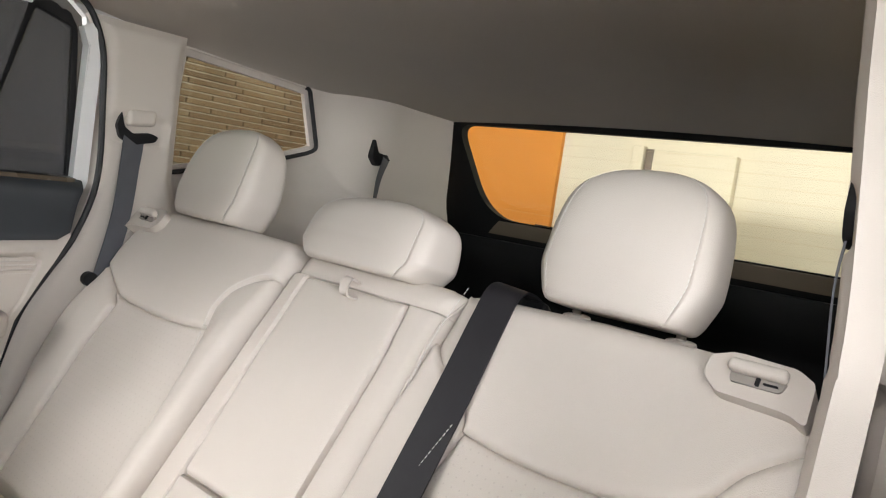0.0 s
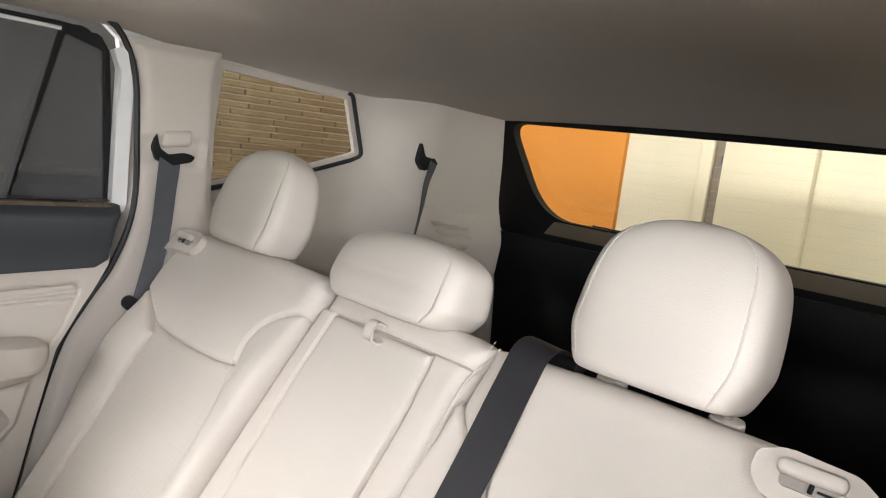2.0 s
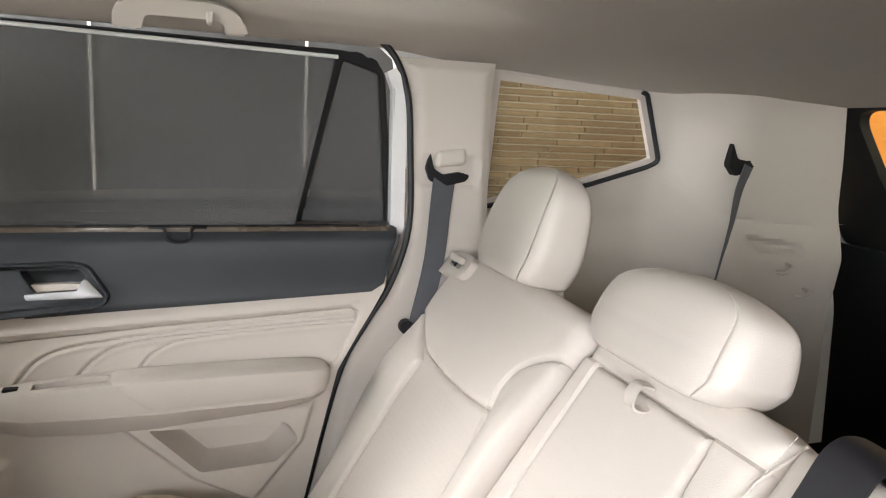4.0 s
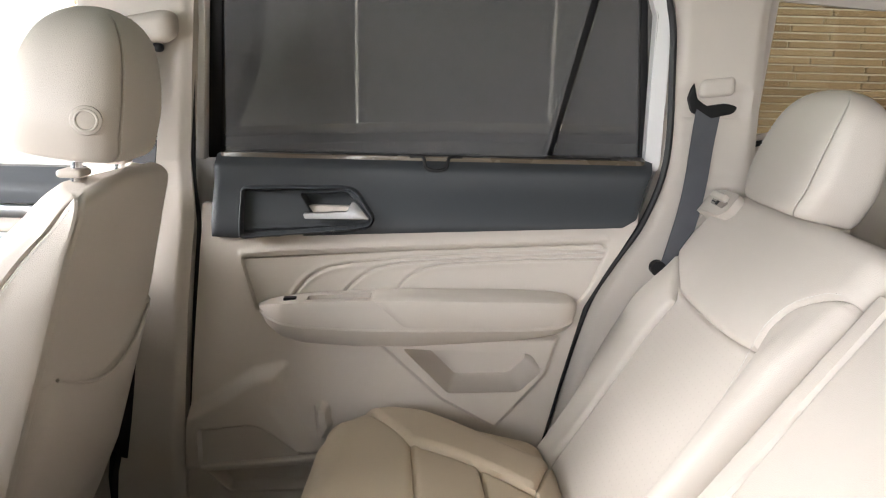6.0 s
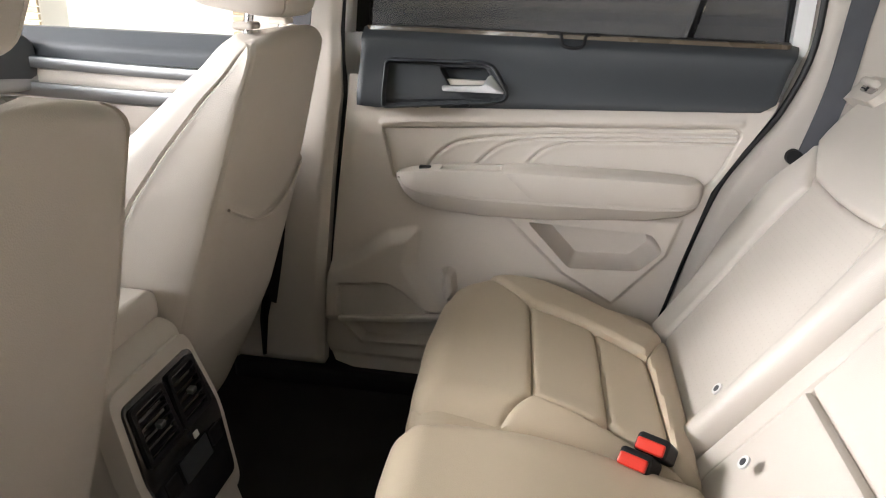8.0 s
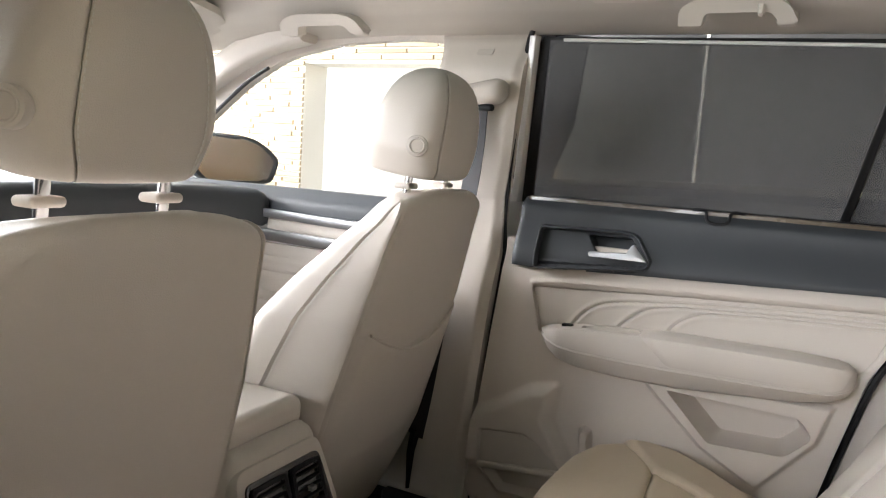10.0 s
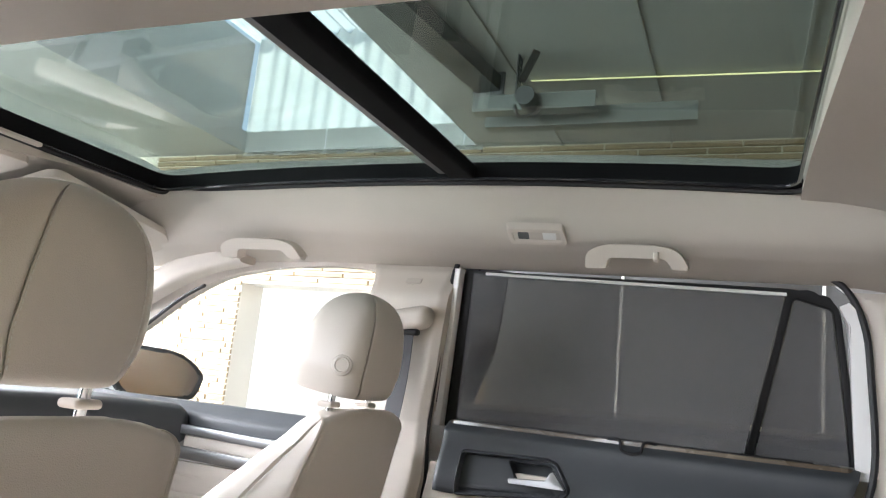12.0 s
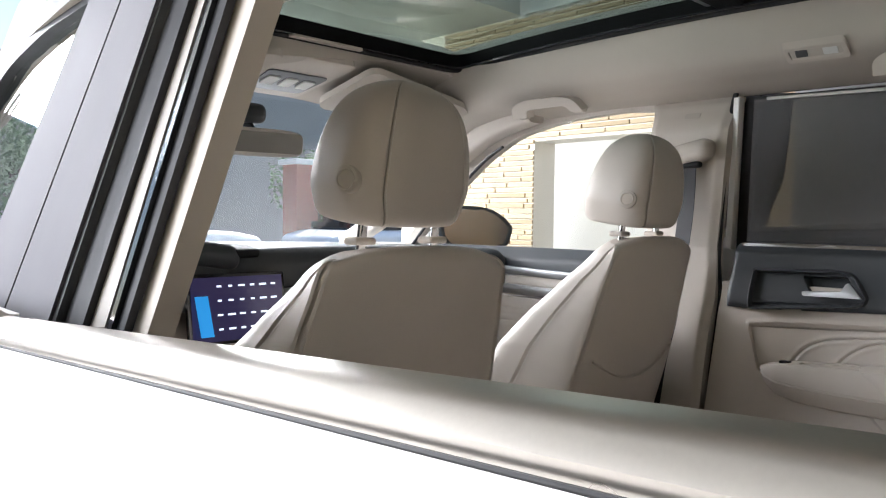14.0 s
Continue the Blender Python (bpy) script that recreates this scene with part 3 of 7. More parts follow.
pad("outer_side", rear_r, R_PIPE + list(reversed(R_OUT)) + [(0.640, 0.012)], back_array, lambda u, v: RB(u, v) - 0.002, LEATHER, R_LINE)

# the bench with its centre place
L_TOP = [(-0.660, -0.03), (-0.648, 0.018), (-0.622, 0.040), (-0.58, 0.050), (-0.40, 0.052), (-0.225, 0.048), (-0.196, 0.042)]
L_STITCH = curve2([(-0.196, 0.042), (-0.186, -0.034), (-0.189, -0.13), (-0.190, -0.24), (-0.190, -0.54)], 4)
L_HOOK = curve2([(-0.187, -0.036), (-0.236, -0.078), (-0.275, -0.104), (-0.293, -0.122), (-0.298, -0.137)], 4)
L_CROSS = curve2([(-0.298, -0.137), (-0.37, -0.145), (-0.468, -0.144), (-0.54, -0.128), (-0.578, -0.107), (-0.602, -0.072), (-0.640, -0.038)], 4)
L_INNER_SEAM = curve2([(-0.298, -0.137), (-0.28, -0.22), (-0.27, -0.34), (-0.265, -0.54)], 4)
L_OUTER_SEAM = curve2([(-0.578, -0.107), (-0.575, -0.2), (-0.555, -0.36), (-0.54, -0.54)], 4)
L_OUT = curve2([(-0.660, -0.03), (-0.665, -0.10), (-0.660, -0.26), (-0.62, -0.36), (-0.60, -0.54)], 4)
L_LINE = list(reversed(L_TOP)) + L_OUT[1:] + [(-0.19, -0.54), (-0.188, -0.13)]
LB = lambda u, v: 0.010 * np.cos((u + 0.42) * 5) - 0.006
back_body(rear_l, -0.625, -0.205, -0.53, 0.040)
pad("backrest_top", rear_l, L_TOP + L_STITCH[1:5] + L_HOOK[1:] + L_CROSS[1:] + [(-0.658, -0.036)], back_array, LB, LEATHER, L_LINE)
pad("backrest_centre", rear_l, L_CROSS[:17] + L_OUTER_SEAM[1:] + list(reversed(L_INNER_SEAM))[:-1], back_array, lambda u, v: LB(u, v) - 0.006, LEATHER_PERF, L_LINE)
pad("side_bolster", rear_l, L_CROSS[16:] + [(-0.658, -0.036)] + L_OUT[1:] + list(reversed(L_OUTER_SEAM))[:-1], back_array, lambda u, v: LB(u, v) + 0.016 * step(-u, 0.58, 0.63) * step(-v, 0.08, 0.2), LEATHER, L_LINE)
pad("inner_bolster", rear_l, L_HOOK + L_INNER_SEAM[1:] + list(reversed(L_STITCH[4:])), back_array, lambda u, v: LB(u, v) + 0.008 * step(u + 0.29, 0.0, 0.05) * step(-v, 0.08, 0.16), LEATHER, L_LINE, edge=(0.012, 0.010))
C_LINE = [(-0.196, 0.042), (-0.16, 0.050), (-0.10, 0.052), (0.10, 0.056), (0.135, 0.048), (0.145, 0.030), (0.148, -0.1), (0.148, -0.54), (-0.19, -0.54), (-0.189, -0.13), (-0.186, -0.034)]
C_LID = [(-0.112, 0.0), (0.104, 0.0), (0.104, -0.13), (0.092, -0.336), (-0.122, -0.336), (-0.122, -0.10)]
CB = lambda u, v: -0.010 + 0 * u
back_body(rear_l, -0.185, 0.138, -0.53, 0.040)
pad("centre_top", rear_l, [(-0.196, 0.042), (-0.16, 0.050), (-0.10, 0.052), (0.10, 0.056), (0.135, 0.048), (0.145, 0.030), (0.146, 0.0), (0.104, 0.003), (-0.112, 0.003), (-0.190, 0.003)], back_array, CB, LEATHER, C_LINE, seam=(0.008, 0.005))
pad("centre_side", rear_l, L_STITCH[3:] + [(-0.122, -0.54), (-0.124, -0.336), (-0.124, -0.10), (-0.114, 0.003), (-0.190, 0.003)], back_array, CB, LEATHER, C_LINE, seam=(0.008, 0.006))
pad("centre_side", rear_l, [(0.106, 0.003), (0.146, 0.003), (0.148, -0.1), (0.150, -0.30), (0.150, -0.54), (0.094, -0.54), (0.094, -0.336), (0.106, -0.13)], back_array, CB, LEATHER, C_LINE, seam=(0.008, 0.006), edge=(0.018, 0.018))
pad("centre_foot", rear_l, [(-0.122, -0.339), (0.092, -0.339), (0.094, -0.54), (-0.122, -0.54)], back_array, lambda u, v: CB(u, v) + 0.004, LEATHER, C_LINE, seam=(0.010, 0.008))
pad("armrest", rear_l, C_LID, back_array, lambda u, v: CB(u, v) + 0.003, LEATHER, C_LID, seam=(0.010, 0.008), edge=(0.03, 0.003))
for x, w, h, y, z, dd, cr in ((0.416, 0.226, 0.176, -0.705, 1.190, 0.112, 0.20), (-0.412, 0.212, 0.172, -0.705, 1.193, 0.108, 0.13), (0.003, 0.268, 0.106, -0.70, 1.137, 0.124, 0.08)):
    par = rear_r if x > 0.2 else rear_l
    hr = head_rest("head_restraint", par, x, y, z, w, h, dd, 12, LEATHER, 0.84, True, cr, 4.2)
    for k in (-0.068, 0.068):
        part("post", cyl((x + k, y - 0.005, z - h / 2 - 0.03), (x + k, y, z - h / 2 + 0.03), 0.006), CHROME, par)
        part("post_collar", cyl((x + k, y - 0.004, 1.082), (x + k, y - 0.004, 1.098), 0.018, bevel=0.003), PLASTIC, par)


# ---- rear cushions ----
def cushion_top(z, cx, w):
    """Height of a cushion's top, falling a little to the rear and rounding over the front."""
    return lambda u, v: z + 0.012 * np.cos((u - cx) * 3.0 / w) - 0.05 * step(-v, 0.10, 0.42)


def cushion_core(parent, x0, x1, y0, y1, z, material):
    part("cushion_core", rbox(x1 - x0, y1 - y0, 0.15, 0.05, 0.02, lambda a, b, c: (a, b - 0.03 * step(-c, 0.0, 0.07) * (b > 0), c - 0.05 * step(-(b + (y0 + y1) / 2), 0.1, 0.42) * (c > 0)), Matrix.Translation(((x0 + x1) / 2, (y0 + y1) / 2, z - 0.088))), material, parent)


def cushion(parent, line, pads, material, z):
    """A sewn cushion: a core and the panels on it. Every panel's rim rolls into its seams."""
    P = np.array(line)
    cx, w = (P[:, 0].min() + P[:, 0].max()) / 2, P[:, 0].max() - P[:, 0].min()
    top = cushion_top(z, cx, w)
    cushion_core(parent, P[:, 0].min() + 0.006, P[:, 0].max() - 0.006, P[:, 1].min(), P[:, 1].max() - 0.008, z, material)
    for name, poly, lift in pads:
        pad(name, parent, poly, lambda u, v, k: (u + 0 * v, v + 0 * u, k), lambda u, v, l_=lift: top(u, v) + l_, material, line, seam=(0.012, 0.008), edge=(0.055, 0.055), cell=0.0045, thick=-(z - 0.10))


Q_LINE = [(0.10, 0.030), (0.135, 0.048), (0.30, 0.056), (0.44, 0.052), (0.52, 0.034), (0.570, -0.010), (0.588, -0.07), (0.572, -0.14), (0.51, -0.25), (0.455, -0.36), (0.07, -0.36), (0.085, -0.10)]
Q_FRONT = curve2([(0.560, -0.022), (0.515, -0.052), (0.468, -0.088), (0.420, -0.108)], 4) + curve2([(0.420, -0.108), (0.31, -0.115), (0.20, -0.122), (0.141, -0.125)], 4)[1:]
Q_NEAR = curve2([(0.141, -0.125), (0.118, -0.104), (0.090, -0.083)], 3)
Q_FAR = curve2([(0.420, -0.108), (0.378, -0.218), (0.334, -0.302)], 4)
Q_NEARSIDE = curve2([(0.141, -0.125), (0.122, -0.194), (0.102, -0.264), (0.088, -0.318)], 4)
Q_MID = [(0.378, -0.218), (0.265, -0.224), (0.128, -0.230)]
cushion(rear_r, Q_LINE, [
    ("front_roll", Q_LINE[:6] + Q_FRONT + Q_NEAR[1:], 0.002),
    ("thigh_panel", Q_FRONT[4:] + [p for p in Q_NEARSIDE if -0.228 < p[1] < -0.126] + list(reversed(Q_MID)) + [p for p in reversed(Q_FAR) if -0.217 < p[1] < -0.109], 0.0),
    ("seat_panel", Q_MID + [p for p in Q_NEARSIDE if p[1] < -0.232] + list(reversed([p for p in Q_FAR if p[1] < -0.219])), -0.002),
    ("far_bolster", Q_LINE[5:9] + [(0.46, -0.345), (0.334, -0.302)] + list(reversed(Q_FAR))[1:] + list(reversed(Q_FRONT[:5]))[1:], 0.012),
    ("rear_roll", [(0.334, -0.302), (0.46, -0.345), (0.455, -0.36), (0.07, -0.36), (0.088, -0.318)], 0.006),
    ("near_bolster", Q_NEAR + [(0.085, -0.10), (0.07, -0.355), (0.088, -0.318)] + list(reversed(Q_NEARSIDE))[1:], 0.006)], LEATHER_WARM_LIT, 0.700)
M_LINE = [(-0.16, 0.030), (-0.13, 0.046), (0.02, 0.05), (0.06, 0.036), (0.078, -0.02), (0.078, -0.10), (0.064, -0.36), (-0.16, -0.36)]
cushion(rear_l, M_LINE, [("centre_panel", [(-0.16, 0.030), (-0.13, 0.046), (0.02, 0.05), (0.06, 0.036), (0.066, -0.02), (0.055, -0.36), (-0.16, -0.36)], 0.0),
                         ("side_gusset", [(0.066, -0.02), (0.078, -0.02), (0.078, -0.10), (0.064, -0.36), (0.055, -0.36)], -0.002)], LEATHER_WARM_LIT, 0.705)
cushion(rear_l, [(-0.60, -0.36), (-0.60, 0.02), (-0.55, 0.055), (-0.20, 0.055), (-0.17, 0.03), (-0.168, -0.36)],
        [("front_roll", [(-0.60, -0.10), (-0.60, 0.02), (-0.55, 0.055), (-0.20, 0.055), (-0.17, 0.03), (-0.17, -0.10)], 0.002), ("seat_panel", [(-0.60, -0.36), (-0.60, -0.10), (-0.17, -0.10), (-0.168, -0.36)], 0.0)], LEATHER_WARM_LIT, 0.700)


# ---- front seats ----
def front_seat(name, x, dy, top, label, head, pocket, wide=1.0):
    """A front seat: a leaning backrest in level rings with a piped rear panel, a head restraint on two posts, a cushion."""
    o = thing(name, (x, 0.55, 0.4), label, "car seat", "front seats")
    lev = [0.50, 0.60, 0.68, 0.82, 0.96, 1.05, 1.10, 1.16]
    rear = lambda z: dy + float(np.interp(z, lev, [0.47, 0.425, 0.392, 0.350, 0.307, 0.283, 0.270, 0.256]))
    front = lambda z: dy + float(np.interp(z, [0.50, 0.62, 0.771, 0.871, 0.945, 1.0, 1.045, 1.078, 1.121, 1.16], [0.70, 0.66, 0.587, 0.537, 0.494, 0.449, 0.408, 0.378, 0.340, 0.310]))
    half_r = lambda z: wide * float(np.interp(z, lev, [0.160, 0.180, 0.188, 0.185, 0.174, 0.162, 0.154, 0.146]))
    half_f = lambda z: float(np.interp(z, [0.50, 0.8, 0.95, 1.02, 1.06, 1.10, 1.16], [0.245, 0.240, 0.225, 0.200, 0.178, 0.165, 0.145]))
    rows = [(z, 0.0) for z in np.arange(0.50, top - 0.030, 0.0055)]
    rr = 0.026
    rows += [(top - rr + rr * math.sin(f), rr * (1 - math.cos(f))) for f in np.linspace(0.06, math.pi / 2 - 0.02, 12)]
    mouth = lambda a: pocket - 0.055 * math.cos(min(1, abs(a) / 0.16) * math.pi / 2)
    verts, quads, seam_l, seam_r, side_l = [], [], [], [], []
    n = None
    for z, inset in rows:
        yr, yf, wr, wf = rear(z) + 0.7 * inset, front(z) - 0.5 * inset, half_r(z) - inset, half_f(z) - 0.8 * inset
        cs = 0.022
        half = []
        for k in (0.0, 0.12, 0.25, 0.4, 0.55, 0.7, 0.82, 0.9, 0.95):
            a = k * wr
            half.append((a, yr - cs + cs * k ** 2.4 - (0.007 if pocket and z < mouth(a) and k < 0.93 else 0.0)))
        half += [(wr - 0.0075, yr - 0.0035), (wr - 0.0035, yr - 0.0005), (wr - 0.001, yr + 0.0075), (wr + 0.0025, yr + 0.0005), (wr + 0.0055, yr + 0.0035)]
        side = np.array((wf - wr - 0.0055, (yf - 0.035) - yr - 0.0035))
        for k in (0.06, 0.16, 0.3, 0.45, 0.6):
            half.append((wr + 0.0055 + side[0] * k ** 0.75, yr + 0.0035 + side[1] * k))
        sq = (wr + 0.0055 + side[0] * 0.66 ** 0.75, yr + 0.0035 + side[1] * 0.66)
        half += [(sq[0], sq[1] - 0.004), (sq[0] - 0.006, sq[1]), (sq[0] + 0.0006, sq[1] + 0.004)]
        for k in (0.78, 0.9, 1.0):
            half.append((wr + 0.0055 + side[0] * k ** 0.75, yr + 0.0035 + side[1] * k))
        for f in (0.3, 0.6, 0.9, 1.2, 1.5):
            half.append((wf - 0.035 + 0.035 * math.cos(f), yf - 0.035 + 0.035 * math.sin(f)))
        half += [(wf * 0.6, yf - 0.012), (wf * 0.3, yf - 0.03), (0.0, yf - 0.035)]
        full = half + [(-a, b) for a, b in reversed(half[1:-1])]
        n = len(full)
        for a, b in full:
            drop = 0.014 * min(1.0, abs(a) / max(wf, 0.05)) ** 3 * float(step(np.array(z), top - 0.10, top - 0.02))
            verts.append((x + a, b, z - drop))
        d2 = 0.014 * (wr / wf) ** 3 * float(step(np.array(z), top - 0.10, top - 0.02))
        seam_l.append((x - wr - 0.0052, yr + 0.0035, z - d2))
        seam_r.append((x + wr + 0.0052, yr + 0.0035, z - d2))
        side_l.append((x - sq[0] - 0.0008, sq[1] - 0.007, z - d2))
    for i in range(len(rows) - 1):
        for j in range(n):
            quads.append((i * n + j, i * n + (j + 1) % n, (i + 1) * n + (j + 1) % n, (i + 1) * n + j))
    quads += [tuple(range(n)), tuple(reversed(range((len(rows) - 1) * n, len(rows) * n)))]
    back = part("backrest", solid(verts, quads), LEATHER, o)
    dashes("stitching", back, side_l[40:-4:2], THREAD)
    if pocket:
        part("pocket_hem", sweep([(x + a, rear(mouth(a)) - 0.022 + 0.022 * (abs(a) / 0.165) ** 2.4 - 0.009, mouth(a)) for a in np.linspace(-0.148, 0.148, 30)], ring(0.0028, 6)), LEATHER, back)
    hx, hy, hz, hw, hh = head
    hr = head_rest("head_restraint", o, hx, hy + 0.008, hz, hw, hh, 0.152, 8, LEATHER, 0.66, False, 0.33, 3.1)
    # the round embossed badge on the restraint's near side
    bn = Vector((-0.93, -0.36, 0.02)).normalized()
    bp = Vector((hx - hw * (0.505 if hx < 0 else 0.475), hy - 0.026, hz - 0.036))
    part("badge", cyl(bp - bn * 0.014, bp + bn * 0.002, 0.0175, 32, bevel=0.003), LEATHER, hr, "round embossed badge")
    bu = bn.cross(Vector((0, 0, 1))).normalized()
    bv = bu.cross(bn)
    part("badge_ring", sweep([bp + bn * 0.0022 + bu * (0.0118 * math.cos(t)) + bv * (0.0118 * math.sin(t)) for t in np.linspace(0, 2 * math.pi, 33)[:-1]], ring(0.0016, 8), True, up=tuple(bn)), LEATHER, hr)
    for k in (-0.056, 0.074):
        part("post", cyl((hx + k, hy + 0.014, top - 0.03), (hx + k, hy + 0.002, hz - hh / 2 + 0.03), 0.0066), CHROME, o)
        part("post_collar", rbox(0.034, 0.030, 0.010, 0.0045, 0.004, None, Matrix.Translation((hx + k, hy + 0.012, top + 0.004))), PLASTIC, o)
    part("seat_cushion", rbox(0.48, 0.5, 0.18, 0.05, 0.02, None, Matrix.Translation((x, 0.80 + dy, 0.62))), LEATHER, o)
    return o


front_seat("driver_seat", -0.378, -0.055, 1.160, "pale taupe leather driver's seat seen from behind", (-0.362, 0.272, 1.277, 0.214, 0.176), 0.0, 1.06)
front_seat("passenger_seat", 0.322, 0.012, 1.165, "pale grey leather front passenger seat seen from behind", (0.291, 0.290, 1.271, 0.200, 0.168), 0.93)

# body floor and shell
tagged(part("cabin_floor", box(-0.66, 0.66, -1.75, 1.9, 0.36, 0.40), CARPET, smooth=False), "black carpeted cabin floor", "car floor", kind="structure")


# ---- sides of the cabin ----
def yz(sgn, xf):
    """Places on a side panel: y, z and how far it stands proud into the cabin."""
    return lambda y, z, k: (sgn * (xf(y, z) - k), y, z)


BEZEL = arc([(0.203, 1.002), (0.203, 1.088), (0.195, 1.094), (0.02, 1.098), (-0.004, 1.092), (-0.038, 1.045), (-0.03, 1.028), (0.0, 1.022)], 0.012, 4)


def holed(poly, hole):
    return lambda a, b: inside(a, b, list(poly)) & ~inside(a, b, list(hole))


def along(points, n=8, closed=False):
    return smooth_path(points, n, closed)


SHADE = bpy.data.materials.new("shade_mesh")
SHADE.use_nodes = True
_n, _l = SHADE.node_tree.nodes, SHADE.node_tree.links
_t, _x, _d = _n.new("ShaderNodeBsdfTransparent"), _n.new("ShaderNodeMixShader"), _n["Principled BSDF"]
_d.inputs["Base Color"].default_value, _d.inputs["Roughness"].default_value = (0.105, 0.105, 0.108, 1), 0.7
_w = _n.new("ShaderNodeTexNoise")
_w.inputs["Scale"].default_value = 5
_m = _n.new("ShaderNodeMapRange")
_m.inputs["To Min"].default_value, _m.inputs["To Max"].default_value = 0.52, 0.66
_l.new(_w.outputs["Fac"], _m.inputs["Value"])
_l.new(_m.outputs[0], _x.inputs[0])
_l.new(_t.outputs[0], _x.inputs[1])
_l.new(_d.outputs[0], _x.inputs[2])
_l.new(_x.outputs[0], _n["Material Output"].inputs["Surface"])
LEDGE = mat("belt_ledge", (0.10, 0.075, 0.05), 0.28, var=0.1, coat=0.3)
WHITE_CORD = mat("white_cord", (0.75, 0.75, 0.73), 0.6)

# outlines as (y, z)
DOOR = [(0.270, 1.10), (0.270, 1.02), (0.288, 0.853), (0.308, 0.62), (0.318, 0.50), (0.300, 0.452), (0.25, 0.437), (-0.28, 0.415), (-0.325, 0.50), (-0.345, 0.585), (-0.38, 0.74), (-0.417, 0.886), (-0.46, 0.965), (-0.505, 1.04), (-0.515, 1.10)]
INSERT = arc([(0.204, 0.966), (0.178, 0.868), (-0.405, 0.890), (-0.427, 0.921), (-0.456, 0.996), (-0.443, 1.007), (-0.103, 0.988)], 0.008, 3)
FOLDS = [curve2(p, 6) for p in ([(0.112, 0.893), (0.105, 0.905), (0.087, 0.927), (0.060, 0.945), (0.020, 0.956), (-0.042, 0.964), (-0.104, 0.971), (-0.256, 0.983), (-0.446, 0.993)],
                                [(0.026, 0.893), (0.019, 0.904), (-0.006, 0.931), (-0.037, 0.950), (-0.083, 0.961), (-0.155, 0.967), (-0.307, 0.977), (-0.445, 0.985)],
                                [(-0.066, 0.896), (-0.075, 0.909), (-0.099, 0.937), (-0.135, 0.955), (-0.185, 0.962), (-0.308, 0.970), (-0.442, 0.976)])]
POCKET = arc([(-0.088, 0.806), (-0.173, 0.721), (-0.304, 0.727), (-0.345, 0.768), (-0.322, 0.801)], [0.002, 0.008, 0.010, 0.012, 0.012], 3)
POCKET_RIM = [(-0.046, 0.83), (-0.052, 0.806), (-0.160, 0.708), (-0.262, 0.652), (-0.352, 0.760), (-0.372, 0.83)]
BULGE = [(0.32, 0.668), (0.247, 0.707), (0.180, 0.751), (0.131, 0.763), (0.141, 0.694), (0.080, 0.598), (0.32, 0.56)]
SPEAKER = arc([(0.286, 0.648), (0.183, 0.659), (0.155, 0.645), (0.086, 0.592), (0.286, 0.566)], 0.008, 3)
MAP = arc([(0.283, 0.566), (0.0, 0.600), (0.0, 0.526), (0.238, 0.514)], 0.006, 3)


def door_x(y, z):
    return 0.612 + 0.03 * step(z, 0.98, 1.14) - 0.012 * step(0.95 - z, 0.0, 0.3)


def door_relief(y, z):
    h = -0.009 * step(signed(y, z, INSERT), -0.001, 0.004)
    h = h + 0.0045 * np.exp(-(seg_dist(y, z, [(0.201, 0.974), (0.144, 0.981), (-0.103, 0.996), (-0.45, 1.014)]) / 0.005) ** 2)
    h = h + 0.014 * step(signed(y, z, POCKET_RIM), -0.005, 0.006)
    h = h + 0.026 * step(signed(y, z, BULGE), -0.014, 0.014)
    h = h - 0.009 * step(signed(y, z, SPEAKER), 0.0, 0.005)
    h = h - 0.016 * step(signed(y, z, MAP), 0.0, 0.008)
    h = h + 0.007 * np.exp(-(seg_dist(y, z, [(0.283, 0.556), (0.238, 0.512), (0.0, 0.522)]) / 0.005) ** 2)
    h = h - 0.006 * step(0.482 - z, 0.0, 0.012)
    h = h + 0.022 * step(signed(y, z, [(0.071, 0.688), (0.062, 0.694), (0.050, 0.688), (0.045, 0.650), (0.058, 0.625), (0.066, 0.63)]), -0.004, 0.005)
    return h


def arm_section(y):
    """Top, crease, underside and reach of the armrest at a place along the door."""
    ys = [-0.398, -0.388, -0.36, -0.30, -0.10, 0.0, 0.086, 0.128, 0.153, 0.170]
    f = lambda v: float(np.interp(y, ys, v))
    return (f([0.902, 0.908, 0.913, 0.916, 0.914, 0.910, 0.903, 0.897, 0.891, 0.884]), f([0.884, 0.872, 0.866, 0.863, 0.858, 0.857, 0.858, 0.861, 0.867, 0.876]),
            f([0.872, 0.858, 0.846, 0.836, 0.820, 0.819, 0.822, 0.831, 0.848, 0.870]), f([0.020, 0.040, 0.056, 0.061, 0.060, 0.057, 0.051, 0.042, 0.027, 0.008]))


def loft(rings):
    """A closed solid through rings of as many places each."""
    n = len(rings[0])
    V = [tuple(p) for g in rings for p in g]
    Q = [(i * n + j, i * n + (j + 1) % n, (i + 1) * n + (j + 1) % n, (i + 1) * n + j) for i in range(len(rings) - 1) for j in range(n)]
    return solid(V, Q + [tuple(range(n)), tuple(reversed(range((len(rings) - 1) * n, len(rings) * n)))])


